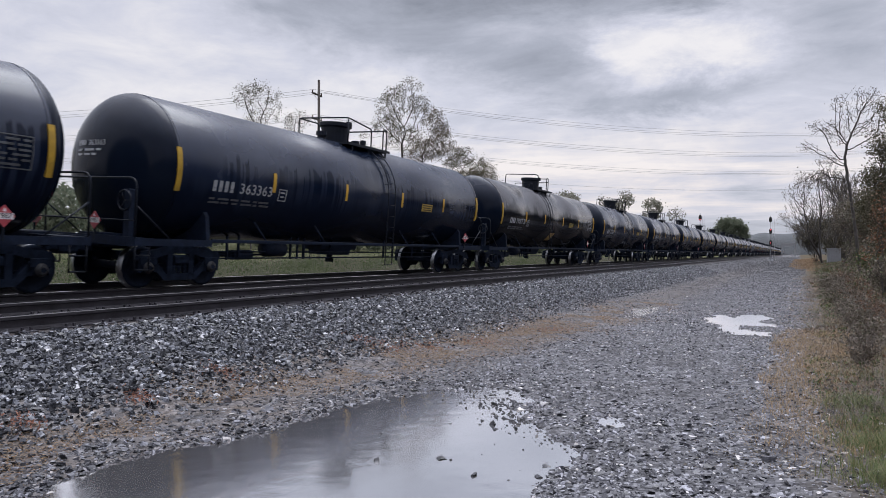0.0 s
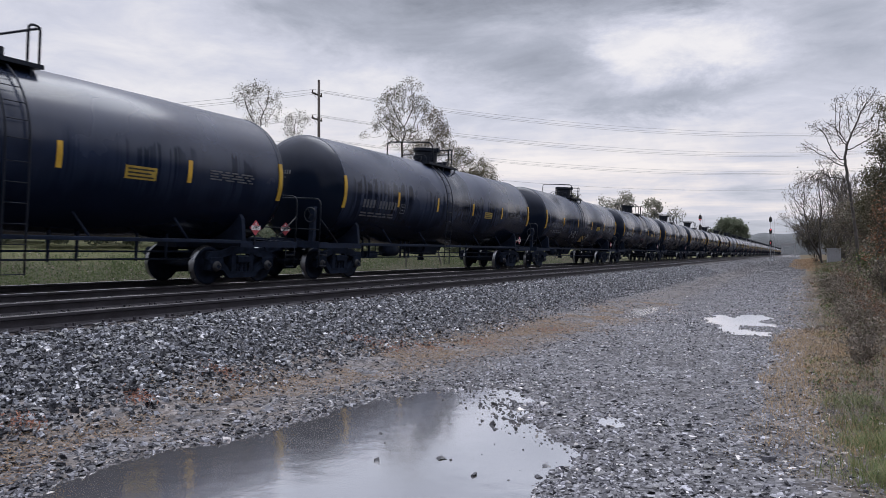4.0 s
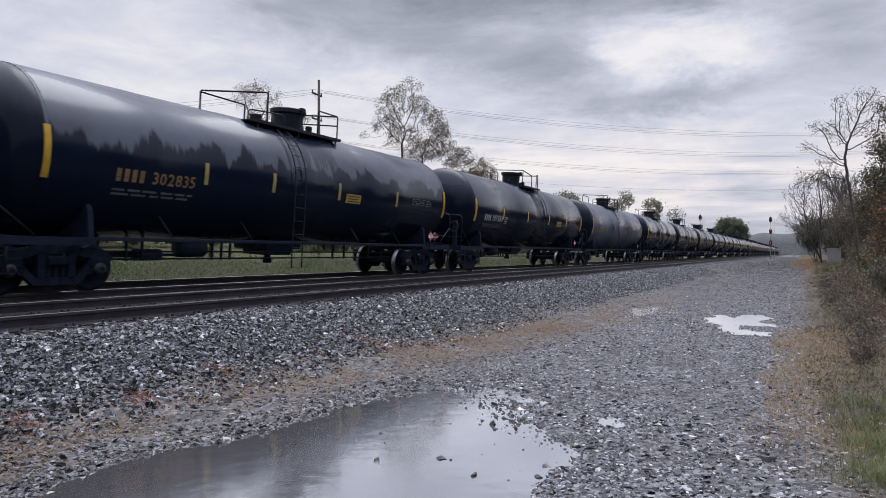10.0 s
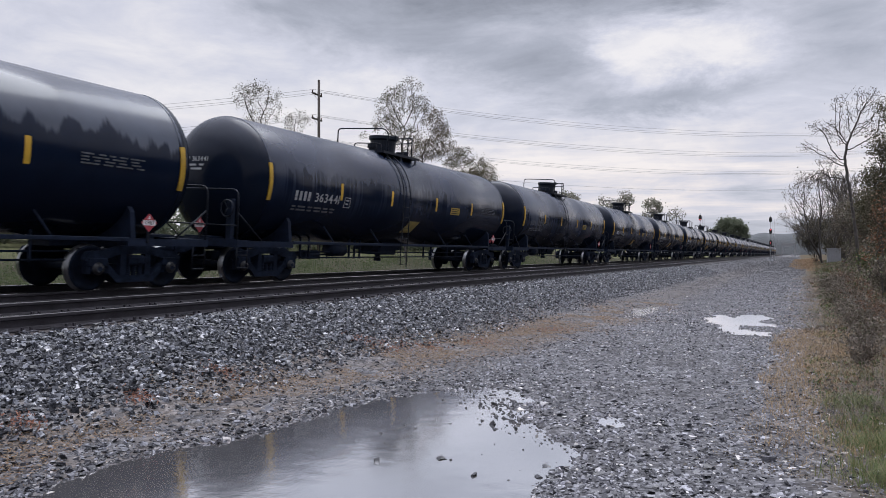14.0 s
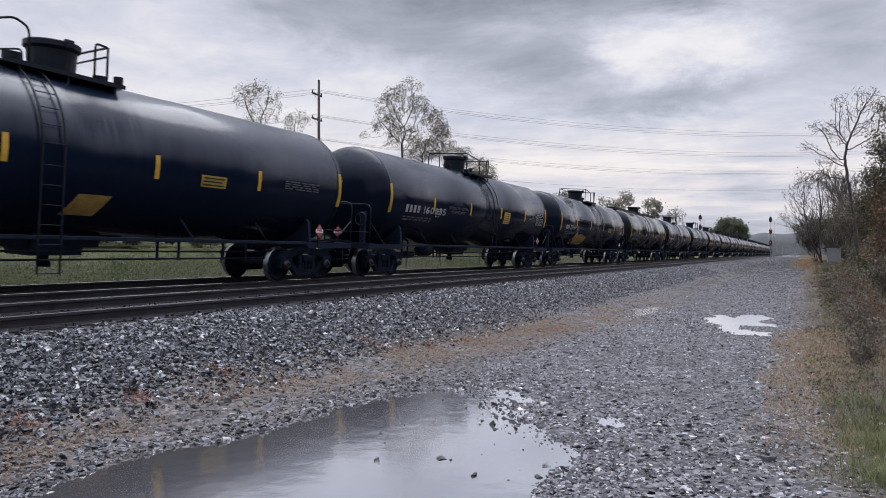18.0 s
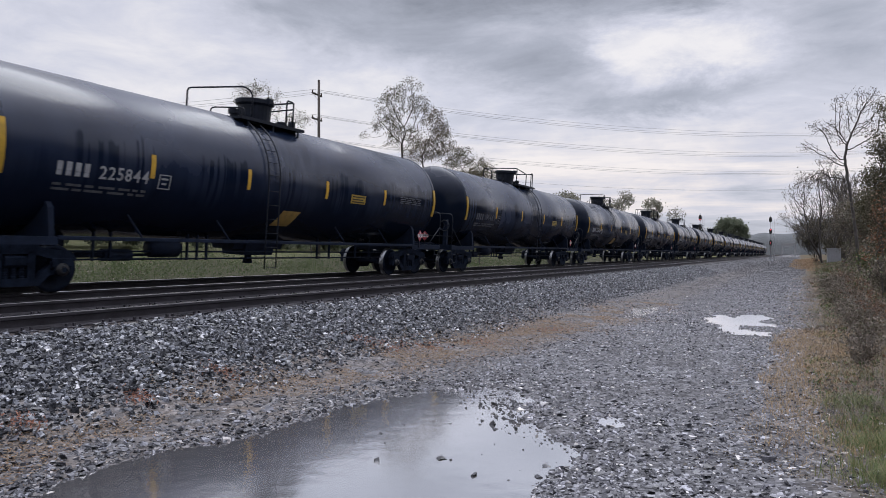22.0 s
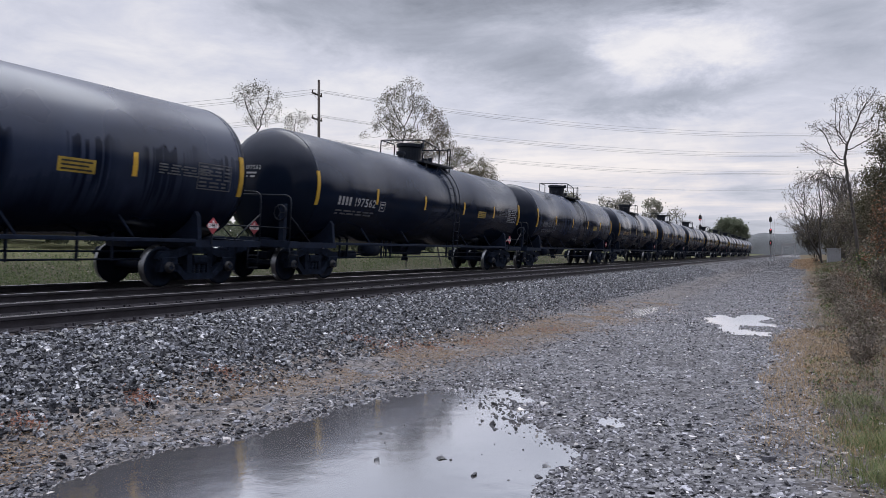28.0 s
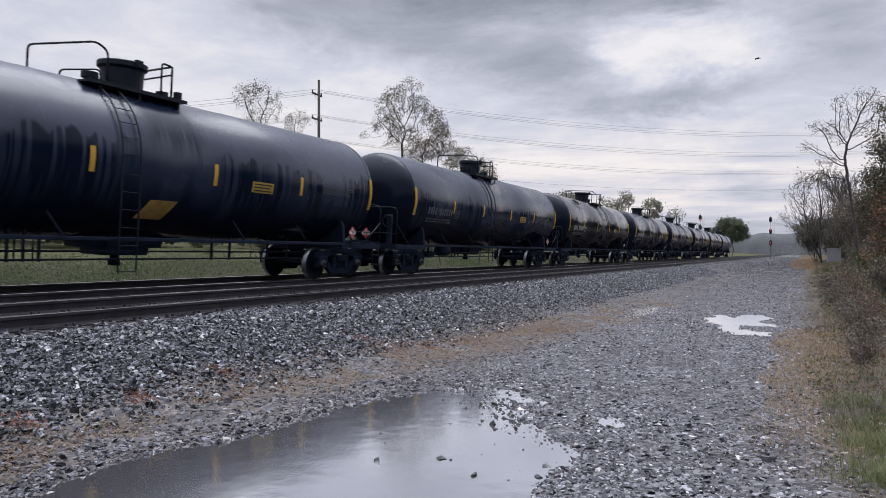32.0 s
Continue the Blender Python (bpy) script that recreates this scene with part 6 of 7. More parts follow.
def end_gear(car, e, placard, digits):
    """Stub sill, coupler, deck, hand rail, bolster arms and placard of one end (e: -1 or 1)."""
    s = Shape()
    s.box(-0.33, 0.33, min(e * 5.6, e * 8.55), max(e * 5.6, e * 8.55), 0.86, 1.16, c=0.02)
    part("stub_sill", s, "frame", car)
    s = Shape()
    s.box(-0.1, 0.1, min(e * 8.5, e * 8.95), max(e * 8.5, e * 8.95), 0.76, 0.96, c=0.03)
    s.box(-0.16, 0.14, min(e * 8.88, e * 9.08), max(e * 8.88, e * 9.08), 0.70, 1.02, c=0.05)
    part("coupler", s, "grime", car)
    s = Shape()
    s.box(-1.42, 1.42, min(e * 8.1, e * 8.6), max(e * 8.1, e * 8.6), 1.03, 1.10)
    s.box(-1.45, 1.45, e * 8.6 - 0.03, e * 8.6 + 0.03, 0.93, 1.12)
    part("end_platform", s, "frame", car)
    s = Shape()
    s.tube(rounded([(-1.44, e * 8.57, 1.08), (-1.44, e * 8.57, 2.32), (1.44, e * 8.57, 2.32), (1.44, e * 8.57, 1.08)], 0.2), 0.022, 6)
    part("end_handrail", s, "railing", car)
    part("lower_handrail", Shape().tube([(-1.42, e * 8.57, 1.45), (1.42, e * 8.57, 1.45)], 0.016, 6), "railing", car)
    for side in (-1, 1):
        part("corner_brace", Shape().tube([(side * 1.44, e * 8.55, 1.75), (side * 1.44, e * 7.7, 1.10)], 0.018, 6), "railing", car)
    for side in (-1, 1):
        # body bolster arm that carries the tank, and the corner step
        s = Shape()
        ring = [(side * 0.3, 0.98), (side * 1.46, 1.02), (side * 1.46, 1.12), (side * 1.40, 1.62), (side * 1.22, 1.86), (side * 1.0, 1.45), (side * 0.3, 1.2)]
        s.prism(ring, e * 6.62 - 0.055, e * 6.62 + 0.055)
        part("bolster_arm", s, "frame", car)
        s = Shape()
        s.box(side * 1.44 - 0.03, side * 1.44 + 0.03, min(e * 6.5, e * 8.6), max(e * 6.5, e * 8.6), 0.94, 1.09)
        part("side_sill", s, "frame", car)
        s = Shape()
        for y in (8.2, 8.55):
            s.tube([(side * 1.44, e * y, 1.0), (side * 1.44, e * y, 0.42)], 0.018, 5)
        for z in (0.44, 0.74):
            s.tube([(side * 1.44, e * 8.2, z), (side * 1.44, e * 8.55, z)], 0.018, 5)
        part("step", s, "railing", car)
    # brake wheel and post on one end only
    if e < 0:
        s = Shape().box(1.02, 1.18, -8.52, -8.40, 1.1, 2.1, c=0.02)
        part("brake_post", s, "frame", car)
        w = Shape().lathe([(-8.60, 0.20), (-8.58, 0.225), (-8.56, 0.20), (-8.58, 0.185), (-8.60, 0.20)], "y", (1.10, 0, 1.86), 18)
        for k in range(3):
            a = k * 2.094
            w.tube([(1.10, -8.58, 1.86), (1.10 + 0.2 * math.cos(a), -8.58, 1.86 + 0.2 * math.sin(a))], 0.012, 4)
        part("brake_wheel", w, "railing", car)
    # hazard placards: one on the end, one on each side by the end
    for x, y, z, turn in ((-e * 0.28, e * 8.63, 1.42, 0 if e < 0 else 180), (e * 1.50, e * 6.95, 1.42, e * 90)):
        at = pose(x, y, z, 0, 0, turn)
        p = part("placard", placard, None, car, "red and white diamond hazard placard", at)
        part("placard_number", digits, None, p, "black number 1987 on a white band")


def placard_meshes():
    s = Shape()
    k = 0.19
    s.add([(-k, -0.012, 0), (0, -0.012, -k), (k, -0.012, 0), (0, -0.012, k), (-k, 0.0, 0), (0, 0.0, -k), (k, 0.0, 0), (0, 0.0, k)],
          [(0, 1, 2, 3), (7, 6, 5, 4), (0, 4, 5, 1), (1, 5, 6, 2), (2, 6, 7, 3), (3, 7, 4, 0)])
    s.box(-0.02, 0.02, -0.001, 0.03, -0.42, -0.1)
    n = len(s.f)
    s.box(-0.155, 0.155, -0.016, -0.0125, -0.055, 0.055)
    s.add([(-0.035, -0.016, 0.075), (0.035, -0.016, 0.075), (0.0, -0.016, 0.15)], [(0, 1, 2)])
    me = s.mesh("placard", ["pink", "placard_white", "railing"])
    for p in me.polygons:
        if p.center.y < -0.0122:
            p.material_index = 1
        elif p.center.z < -0.1 and abs(p.center.x) < 0.03 or p.center.y > 0.001:
            p.material_index = 2
    digits = letters("1987", 0.125, lambda a, b: (a, -0.0185, b), "signal_black", "placard_number", 0.002)
    return me, digits


def build_car(paint, kind, stripe, placard, digits, truck):
    """One tank car with all its parts."""
    car = thing("tank_car", pose(0, 0, 0), "black railway tank car", "tank car", "tank cars of the train")
    prof = []
    for i in range(13):
        a = radians(90 * i / 12)
        prof.append((-HALF - 0.74 * math.cos(a), max(0.001, R * math.sin(a))))
    prof += [(-HALF + 0.03, R), (-HALF + 0.06, R + 0.006), (-5.1, R + 0.006), (-5.08, R), (-2.55, R), (-2.53, R + 0.006), (-0.02, R + 0.006), (0.0, R), (2.53, R), (2.55, R + 0.006), (5.08, R + 0.006), (5.1, R), (HALF - 0.03, R)]
    for i in range(13):
        a = radians(90 - 90 * i / 12)
        prof.append((HALF + 0.74 * math.cos(a), max(0.001, R * math.sin(a))))
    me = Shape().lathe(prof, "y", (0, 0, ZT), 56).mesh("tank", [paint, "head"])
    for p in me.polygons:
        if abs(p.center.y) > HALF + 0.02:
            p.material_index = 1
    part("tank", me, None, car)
    for e in (-1, 1):
        # raised rim where the head joins
        part("head_rim", Shape().lathe([(e * HALF, R + 0.002), (e * HALF, R + 0.008), (e * (HALF - 0.07), R + 0.008), (e * (HALF - 0.07), R + 0.002)], "y", (0, 0, ZT), 48), paint, car)
        end_gear(car, e, placard, digits)
    for side in (-1, 1):
        for y in (-HALF + 0.02, HALF - 0.02):
            part("reflector_stripe", decal(y - 0.06, y + 0.06, 2.14, 3.06, side, 0.03, 8), "end_yellow", car)
        for y in STRIPES[kind]:
            part("reflector_stripe", decal(y - 0.055, y + 0.055, 2.33, 2.81, side, 0.010, 4), stripe, car)
        part("side_rail", Shape().box(side * 1.45 - 0.03, side * 1.45 + 0.03, -6.5, 6.5, 1.03, 1.11, c=0.01), "frame", car)
        for y in (-4.75, -2.3, 2.4, 4.8):
            part("bracket", Shape().tube([(side * 1.44, y + 0.12, 1.07), (side * 1.12, y - 0.12, 1.66)], 0.024, 5), "frame", car)
        ladder(car, side, kind)
    for x, z in ((0.62, 0.78), (0.70, 0.62)):
        part("brake_pipe", Shape().tube([(x, -6.0, z), (x, -1.5, z), (x, 1.5, z), (x, 6.0, z)], 0.022, 5), "frame", car)
    for y in (-5.2, -4.8, -2.75, -2.45, -2.15, 2.2, 2.8, 4.2, 5.0):
        part("hanger", Shape().box(0.63, 0.69, y - 0.018, y + 0.018, 0.58, 1.3), "frame", car)
    s = Shape()
    s.prism([(-0.38, 0.68), (0.38, 0.68), (0.55, 1.30), (-0.55, 1.30)], -0.55, 0.55)
    s.prism([(-0.34, 0.84), (0.34, 0.84), (0.5, 1.28), (-0.5, 1.28)], -0.95, 0.95)
    s.prism([(-0.25, 0.98), (0.25, 0.98), (0.3, 1.25), (-0.3, 1.25)], -1.6, 1.6)
    part("outlet_skid", s, "frame", car)
    part("outlet_valve", Shape().lathe([(0.86, 0.15), (0.70, 0.14), (0.68, 0.10), (0.56, 0.09), (0.54, 0.13), (0.44, 0.13), (0.44, 0.0)], "z", (0, 0, 0), 12), "grime", car)
    s = Shape().lathe([(-3.75, 0.0), (-3.71, 0.22), (-3.0, 0.22), (-2.96, 0.0)], "y", (0.55, 0, 0.86), 14)
    part("air_reservoir", s, "frame", car)
    s = Shape().lathe([(-5.5, 0.0), (-5.48, 0.06), (-4.9, 0.06), (-4.88, 0.13), (-4.2, 0.13), (-4.18, 0.03), (-3.75, 0.03)], "y", (0.5, 0, 0.70), 12, False)
    part("brake_cylinder", s, "frame", car)
    top_gear(car, kind, 0.6 if kind == "frames" else 0.0)
    for e in (-1, 1):
        t = part("truck", truck["bolster"], None, car, "grimy cast-iron two-axle truck", pose(0, e * TRUCK, 0))
        for side in (0, 180):
            part("side_frame", truck["side_frame"], None, t, at=pose(0, 0, 0, 0, 0, side))
            for y in (-0.15, 0.0, 0.15):
                part("spring", truck["spring"], None, t, at=pose(0, y, 0, 0, 0, side))
            for y in (-0.89, 0.89):
                part("bearing_cap", truck["bearing"], None, t, at=pose(0, y, 0.457, 0, 0, side))
        for y in (-0.89, 0.89):
            part("wheelset", truck["wheelset"], None, t, "steel wheels with bright treads", pose(0, y, 0.457))
    return car


def mark_cells(y0, y1, z0, z1, groups):
    """Bars, one for each character of a painted mark; groups: characters in each word."""
    total = sum(groups) + len(groups) - 1
    w = (y1 - y0) / total
    cells, y = [], y0
    for g in groups:
        for k in range(g):
            cells.append((y + 0.16 * w, y + 0.74 * w, z0, z1))
            y += w
        y += w
    return cells


def small_lines(y0, y1, z_top, rows, seed, tall=0.045, gap=0.085):
    rnd = random.Random(seed)
    cells = []
    for r in range(rows):
        y = y0
        while y < y1 - 0.1:
            w = rnd.uniform(0.12, 0.4)
            cells.append((y, min(y + w, y1), z_top - r * gap - tall, z_top - r * gap))
            y += w + rnd.uniform(0.05, 0.12)
    return cells


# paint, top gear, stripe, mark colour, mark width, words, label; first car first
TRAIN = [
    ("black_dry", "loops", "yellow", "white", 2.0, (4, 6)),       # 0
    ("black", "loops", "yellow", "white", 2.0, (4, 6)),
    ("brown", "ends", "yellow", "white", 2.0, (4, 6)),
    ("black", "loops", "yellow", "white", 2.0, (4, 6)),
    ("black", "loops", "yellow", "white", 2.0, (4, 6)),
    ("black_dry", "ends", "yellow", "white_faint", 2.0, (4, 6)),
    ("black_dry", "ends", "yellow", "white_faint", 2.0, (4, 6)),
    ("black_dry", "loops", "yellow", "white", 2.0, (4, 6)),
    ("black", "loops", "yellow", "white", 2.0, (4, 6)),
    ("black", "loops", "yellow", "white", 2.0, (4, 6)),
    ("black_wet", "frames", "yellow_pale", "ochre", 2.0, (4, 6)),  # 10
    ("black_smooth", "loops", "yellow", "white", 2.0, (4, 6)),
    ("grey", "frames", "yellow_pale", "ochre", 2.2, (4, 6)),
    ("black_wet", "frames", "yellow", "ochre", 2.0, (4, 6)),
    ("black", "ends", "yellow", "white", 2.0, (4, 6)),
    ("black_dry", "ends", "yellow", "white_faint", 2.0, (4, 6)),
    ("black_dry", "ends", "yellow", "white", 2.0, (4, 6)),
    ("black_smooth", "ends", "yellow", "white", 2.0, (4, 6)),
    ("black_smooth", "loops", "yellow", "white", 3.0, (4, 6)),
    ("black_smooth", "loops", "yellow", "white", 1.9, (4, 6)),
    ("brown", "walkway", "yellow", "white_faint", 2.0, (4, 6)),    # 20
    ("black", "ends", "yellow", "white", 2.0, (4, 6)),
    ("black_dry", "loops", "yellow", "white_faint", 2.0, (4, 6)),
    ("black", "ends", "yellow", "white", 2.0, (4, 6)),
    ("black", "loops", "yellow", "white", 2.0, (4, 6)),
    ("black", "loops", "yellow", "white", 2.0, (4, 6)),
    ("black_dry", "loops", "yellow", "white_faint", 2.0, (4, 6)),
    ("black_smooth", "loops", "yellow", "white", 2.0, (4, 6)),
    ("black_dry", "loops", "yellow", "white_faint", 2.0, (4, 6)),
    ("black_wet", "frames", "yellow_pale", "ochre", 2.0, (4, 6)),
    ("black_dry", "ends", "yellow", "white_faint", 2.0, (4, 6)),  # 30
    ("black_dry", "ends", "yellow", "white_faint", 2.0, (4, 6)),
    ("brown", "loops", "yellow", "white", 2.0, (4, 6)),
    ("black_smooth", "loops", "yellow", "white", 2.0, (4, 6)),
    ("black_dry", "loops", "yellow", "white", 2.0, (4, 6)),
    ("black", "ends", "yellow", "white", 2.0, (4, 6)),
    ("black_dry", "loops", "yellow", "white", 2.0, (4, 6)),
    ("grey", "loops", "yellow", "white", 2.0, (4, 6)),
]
CARS = []
PAINT_WORDS = {"black": "weathered black", "black_wet": "rain-wet glossy black", "black_smooth": "clean wet black", "black_dry": "dusty rain-streaked black", "grey": "grey", "brown": "brownish black"}
GEAR_WORDS = {"loops": "bent-pipe railing", "ends": "railing hoops", "frames": "square railings", "walkway": "full-length running board"}
MARK_WORDS = {"white": "white", "white_faint": "worn white", "ochre": "ochre"}


# the painted numbers that can be read; the owner's code before each one is drawn as plain bars
NUMBERS = {1: "363363", 2: "198731", 3: "225814", 4: "363458", 7: "198727", 8: "225840", 9: "363419", 10: "302835", 11: "197583", 13: "206808", 14: "363441", 16: "199088", 17: "199126",
           18: "160035", 19: "290441", 20: "352050", 21: "225844", 22: "191469", 23: "225823", 24: "363414", 27: "197562", 28: "198933", 29: "302026", 30: "199678"}
SLACK = {12: 0.08, 13: 0.14, 14: 0.08, 26: 0.06, 27: 0.18, 28: 0.06, 21: -0.15, 22: -0.14, 23: -0.22, 24: -0.13, 25: -0.05, 11: 0.05, 29: -0.08}   # play in the couplers


def number_shape(text, place):
    """A line of digits in a unit square, laid out by place(a, b)."""
    total = sum(FIGURES[c][2] for c in text) + 0.16 * (len(text) - 1)
    s, a = Shape(), 0.0
    for c in text:
        pts, faces, wide = FIGURES[c]
        s.add([place((a + x) / total, y) for x, y in pts], faces)
        a += wide + 0.16
    return s


def make_train():
    placard, digits = placard_meshes()
    truck = truck_shapes()
    first = {}
    for k, (paint, kind, stripe, mark, wide, words) in enumerate(TRAIN):
        key = (paint, kind, stripe)
        at = pose(TRACK_FAR, 18.33 + SLACK.get(k, 0.0) + PITCH * (k - 1), RAIL, 0, CANT, 0)
        if key in first:
            car = copy_thing(first[key], at)
        else:
            car = build_car(paint, kind, stripe, placard, digits, truck)
            car.matrix_basis = at
            first[key] = car
        CARS.append(car)
        tagged(car, "%s tank car with %s stencils, %s" % (PAINT_WORDS[paint], MARK_WORDS[mark], GEAR_WORDS[kind]))
    # the writing of each car comes after all copies, so that it stays its own
    for k, (car, (paint, kind, stripe, mark, wide, words)) in enumerate(zip(CARS, TRAIN)):
        y0 = -6.25 if kind == "frames" else -6.68
        number = NUMBERS.get(k)
        if number:
            cells = mark_cells(y0, y0 + 0.36 * wide, 2.21, 2.46, (4,))
            part("car_number", number_shape(number, lambda a, b: on_tank(y0 + wide * (0.44 + 0.56 * a), 2.21 + 0.25 * b, 1, 0.010)), mark, car)
        else:
            cells = mark_cells(y0, y0 + wide, 2.21, 2.46, words)
        mk = part("car_mark", bars(cells), mark, car)
        faint = "white_faint"
        tagged(mk, kind="stuff")
        mk = part("small_stencil", bars(small_lines(y0, y0 + 2.0, 2.07, 2, k) + small_lines(5.3, 6.7, 2.67, 4, k + 70, 0.03, 0.06)), faint, car)
        tagged(mk, kind="stuff")
        y0, y1, z0, z1 = (2.1, 2.8, 2.14, 2.65) if k == 18 else ({"loops": 3.1, "ends": 2.5, "frames": 1.45, "walkway": 2.75}[kind], {"loops": 3.85, "ends": 3.25, "frames": 2.2, "walkway": 3.5}[kind], 2.28, 2.54)
        lab = part("warning_label", decal(y0, y1, z0, z1, 1, 0.009, 4), "yellow" if k == 18 else "label", car, "yellow warning label with dark lines")
        rows = 5 if k == 18 else 3
        cells = []
        for r in range(rows):
            zz = z1 - (r + 0.75) * (z1 - z0) / (rows + 0.5)
            cells.append((y0 + 0.06, y1 - 0.06 - 0.07 * (r % 2), zz - 0.02, zz + 0.012))
        tagged(part("label_line", bars(cells, 1, 0.013), "signal_black", lab), kind="stuff")
        if k in (0, 2, 12, 18, 19, 26, 27, 29):
            cells = [(6.35, 7.35, 2.78, 2.80), (6.35, 7.35, 2.22, 2.24), (6.35, 6.37, 2.24, 2.78), (7.33, 7.35, 2.24, 2.78)]
            for r in range(6):
                cells += [(a, min(c, 7.3), zz, ze) for a, c, zz, ze in small_lines(6.4, 7.3, 2.74 - 0.085 * r, 1, k * 7 + r, 0.04)]
            tagged(part("data_panel", bars(cells, 1, 0.009), "white_faint" if k in (0, 26) else "panel", car), kind="stuff")
        # mark on the head, as bars on a flat plane in front of the dish
        s = Shape()
        top_line = mark_cells(-0.75, -0.42, 0, 0, (4,)) if number else mark_cells(-0.75, 0.2, 0, 0, words)
        if number:
            def on_head(a, b):
                x, z = -0.34 + 0.54 * a, 3.02 + 0.12 * b
                return (x, -HALF - 0.74 * math.sqrt(max(0, 1 - (x * x + (z - ZT) ** 2) / (R * R))) - 0.012, z)

            part("head_number", number_shape(number, on_head), mark, car)
        for cells, z0, z1 in ((top_line, 3.02, 3.14), (small_lines(-0.72, 0.1, 0, 1, k), 2.9, 2.95), (small_lines(-0.72, 0.05, 0, 1, k + 3), 2.8, 2.85)):
            for a, b, _, _ in cells:
                pts = []
                for x, z in ((a, z0), (b, z0), (b, z1), (a, z1)):
                    rr = math.hypot(x, z - ZT) / R
                    pts.append((x, -HALF - 0.74 * math.sqrt(max(0, 1 - rr * rr)) - 0.02, z))
                s.add(pts, [(0, 1, 2, 3)])
        tagged(part("head_mark", s, mark, car), kind="stuff")


make_train()


def spray(car, lines, mat, wide, name="graffiti", label=""):
    """Sprayed strokes on the tank's side: lines of (y, z)."""
    s = Shape()
    for line in lines:
        n = len(line)
        v, f = [], []
        for i, (y, z) in enumerate(line):
            ya, za = line[max(i - 1, 0)]
            yb, zb = line[min(i + 1, n - 1)]
            d = math.hypot(yb - ya, zb - za) or 1
            ny, nz = -(zb - za) / d * wide / 2, (yb - ya) / d * wide / 2
            v += [on_tank(y - ny, z - nz, 1, 0.012), on_tank(y + ny, z + nz, 1, 0.012)]
        f = [(2 * i, 2 * i + 1, 2 * i + 3, 2 * i + 2) for i in range(n - 1)]
        s.add(v, f)
    return part(name, s, mat, car, label)


def heart(y, z, k):
    return [(y - k * 0.55 * math.sin(t) ** 3, z + k * 0.035 * (13 * math.cos(t) - 5 * math.cos(2 * t) - 2 * math.cos(3 * t) - math.cos(4 * t))) for t in [6.2832 * i / 24 for i in range(25)]]


spray(CARS[6], [heart(0.88, 1.84, 0.36)], "white", 0.045, label="white sprayed heart")
for line in ([(-2.75, 1.72), (-2.72, 1.95), (-2.77, 2.16)], [(-2.42, 1.72), (-2.4, 2.16)], [(-2.75, 1.93), (-2.41, 1.96)],
             [(-2.08 + 0.17 * math.cos(a), 1.93 + 0.2 * math.sin(a)) for a in [6.2832 * i / 12 for i in range(13)]],
             [(-1.75, 1.72), (-1.68, 2.14), (-1.55, 1.88), (-1.4, 2.14), (-1.32, 1.72)]):
    spray(CARS[6], [line], "white", 0.05, label="white sprayed letter stroke")


def bubble(y, z, wide, tall, lean, n=20):
    """Outline of a fat rounded letter."""
    out = []
    for i in range(n):
        a = 6.2832 * i / n
        c, d = math.cos(a), math.sin(a)
        b = z + tall * math.copysign(abs(d) ** 0.7, d)
        out.append((y + wide * math.copysign(abs(c) ** 0.7, c) + lean * (b - z), b))
    return out


for i, (wide, tall, lift) in enumerate(((0.24, 0.36, 0.05), (0.20, 0.27, 0.0), (0.17, 0.30, 0.03), (0.21, 0.31, 0.02), (0.23, 0.28, -0.03), (0.25, 0.27, -0.05), (0.20, 0.24, -0.06))):
    y0, z0 = -4.15 + 0.36 * i, 1.66 + lift
    ring = bubble(y0, z0, wide, tall, 0.25)
    face = Shape()
    face.add([on_tank(y0, z0, 1, 0.012 + 0.0006 * i)] + [on_tank(a, b, 1, 0.012 + 0.0006 * i) for a, b in ring], [(0, 1 + k, 1 + (k + 1) % len(ring)) for k in range(len(ring))])
    part("graffiti", face, "gold", CARS[19], "gold sprayed bubble letter")
    spray(CARS[19], [ring + ring[:1]], "white_faint", 0.035, label="pale outline of a sprayed letter")
spray(CARS[19], [[(-4.6, 1.42), (-4.75, 1.62), (-4.62, 1.74), (-4.5, 1.5)], [(-1.72, 1.3), (-1.62, 1.62), (-1.55, 1.4), (-1.45, 1.66)]], "white_faint", 0.04, label="pale sprayed scrawl beside the letters")
for i in range(9):
    y0 = -3.4 + 0.62 * i
    spray(CARS[6] if i % 2 else CARS[15], [[(y0, 1.5), (y0 + 0.14, 1.85 + 0.1 * math.sin(i)), (y0 + 0.3, 1.55), (y0 + 0.42, 1.9)]], "white_faint", 0.045, label="faded pale scrawl")
part("service_mark", decal(-0.35, 0.4, 1.5, 1.86, 1, 0.009, 4), "gold", CARS[6], "faded gold painted patch")
for k in range(38):
    if TRAIN[k][3] != "ochre":
        s = Shape()
        for cell in ((-4.42, -4.12, 2.41, 2.43), (-4.42, -4.12, 2.13, 2.15), (-4.42, -4.40, 2.15, 2.41), (-4.14, -4.12, 2.15, 2.41), (-4.36, -4.19, 2.32, 2.36), (-4.34, -4.22, 2.22, 2.26)):
            d = decal(*cell, 1, 0.007, 2)
            s.add(d.v, d.f)
        tagged(part("boxed_stencil", s, "white_faint" if TRAIN[k][3] == "white_faint" else "white", CARS[k]), kind="stuff")
for k in (2, 14, 16, 17, 21, 23, 30):
    part("service_mark", decal(-0.5, 0.2, 1.5, 1.9, 1, 0.009, 4, 0.2), "gold" if k != 14 else "yellow_pale", CARS[k], "small yellow painted patch by the ladder")
me = letters("THERMAL PROTECTION\nSYSTEM EQUIPPED", 0.16, lambda a, b: on_tank(a - 2.6, b + 2.45, 1, 0.012), "white_faint", "stencil")
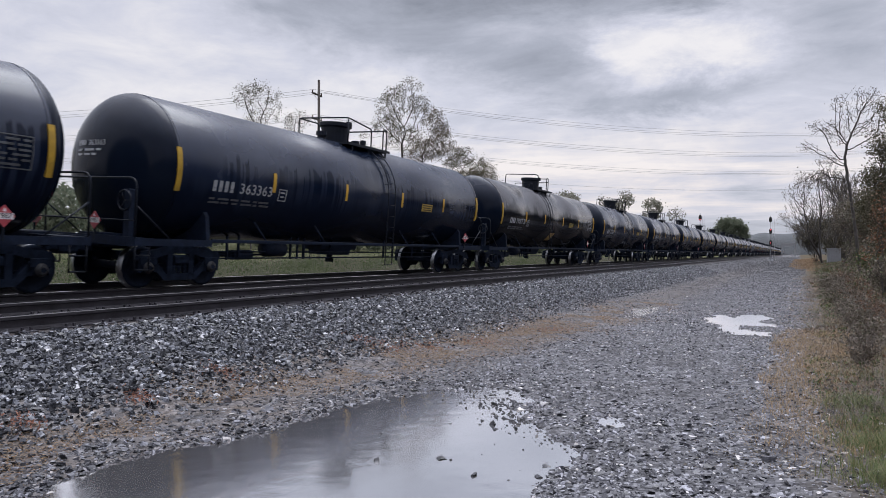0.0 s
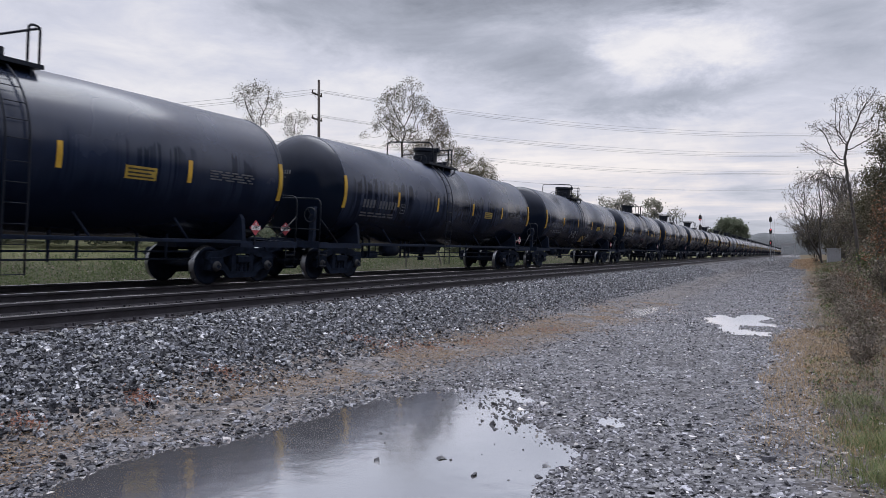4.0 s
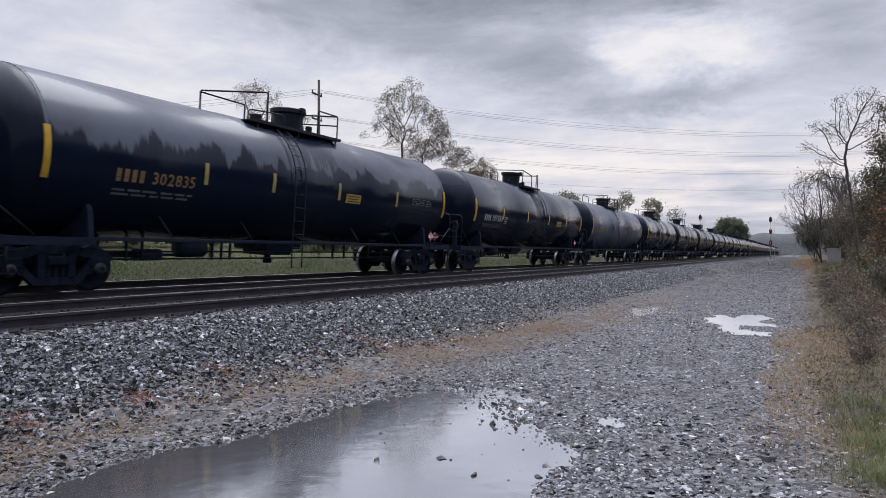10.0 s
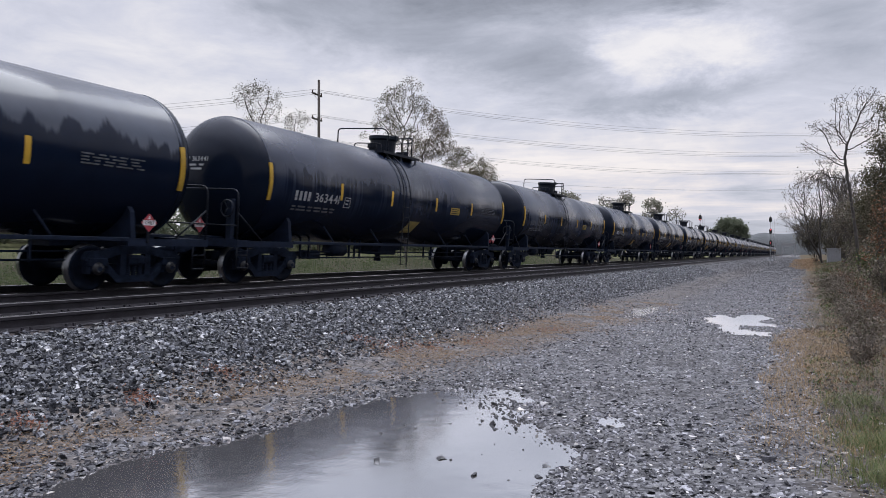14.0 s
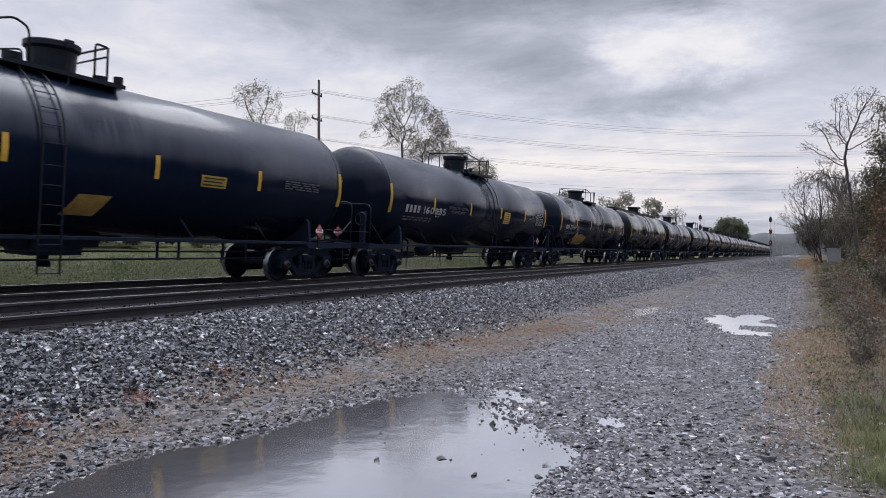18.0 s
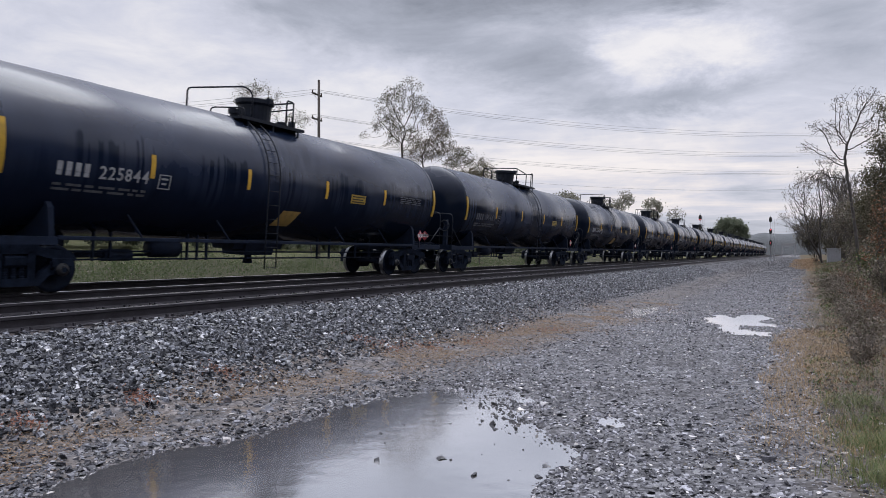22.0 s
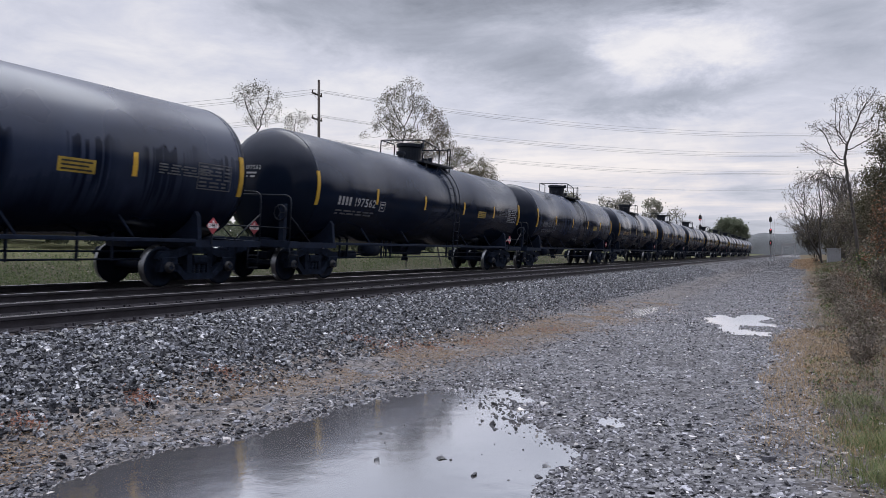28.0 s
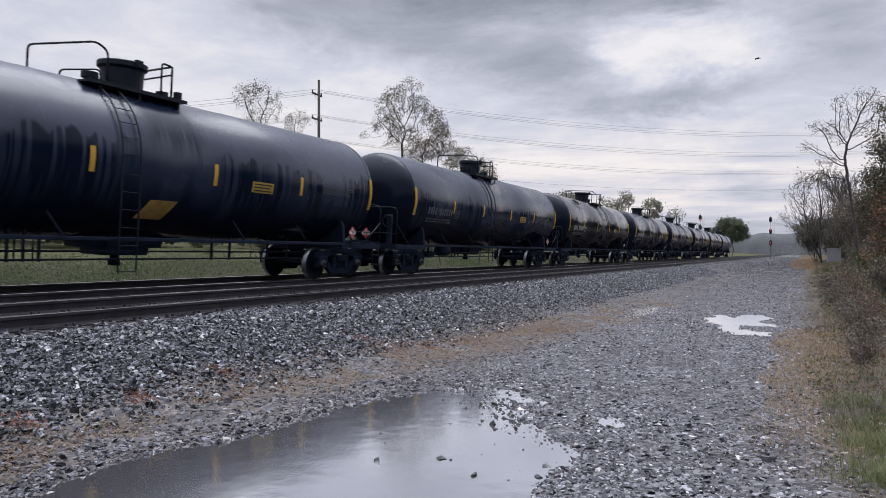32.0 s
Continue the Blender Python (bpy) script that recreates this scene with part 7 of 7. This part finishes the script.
part("stencil", me, None, CARS[18], "faint white stencilled lines")


# ---------------------------------------------------------------- motion
CARS_PASSED = ((0.0, 0.0), (3.0, 2.748), (6.0, 5.497), (9.0, 8.243), (13.0, 11.925), (19.0, 17.442), (23.0, 21.118), (28.0, 25.745), (32.0, 29.435))


BIRD_FROM, BIRD_TO = (5.06, 64.32, 18.07), (-2.87, 60.28, 16.91)   # at 29.8 s and at the end


def travelled(t):
    a = np.array(CARS_PASSED)
    return float(np.interp(t, a[:, 0], a[:, 1])) * PITCH


def motions():
    # the bird's straight flight, and its wing beats once it is near
    a, b = Vector(BIRD_FROM), Vector(BIRD_TO)
    turn = math.degrees(math.atan2(-(b - a).x, (b - a).y))
    walk(BIRD, [(t, pose(*a.lerp(b, (t - 29.8) / 2.2), 0, 0, turn)) for t in (0.0, 10.0, 20.0, 29.0, 29.8, 30.6, 31.3, 32.0)])
    for side, wing in zip((-1, 1), WINGS):
        rows = [(0.0, pose(side * 0.03, 0.03, 0.02))]
        for i in range(0, 31):
            t = 29.0 + i * 0.1
            rows.append((t, pose(side * 0.03, 0.03, 0.02, 0, -side * (8 + 32 * math.sin(t * 15.5)), 0)))
        walk(wing, rows)
    for k, car in enumerate(CARS):
        walk(car, [(t, pose(TRACK_FAR, 18.33 + SLACK.get(k, 0.0) + PITCH * (k - 1) - n * PITCH, RAIL, 0, CANT, 0)) for t, n in CARS_PASSED])
    # wheels roll without slipping; every wheelset at the same place of its truck turns alike
    for y in (-0.89, 0.89):
        wheels = [w for car in CARS for tr in car.children if tr.name.startswith("truck") for w in tr.children if w.name.startswith("wheelset") and (w.matrix_basis.translation.y > 0) == (y > 0)]
        rows = [(i / FPS, pose(0, y, 0.457, math.degrees(travelled(i / FPS) / 0.455))) for i in range(32 * FPS + 1)]
        walk(wheels[0], rows)
        for w in wheels[1:]:
            w.rotation_mode = "QUATERNION"
            w.animation_data_create()
            w.animation_data.action = wheels[0].animation_data.action
            w.animation_data.action_slot = wheels[0].animation_data.action_slot


motions()
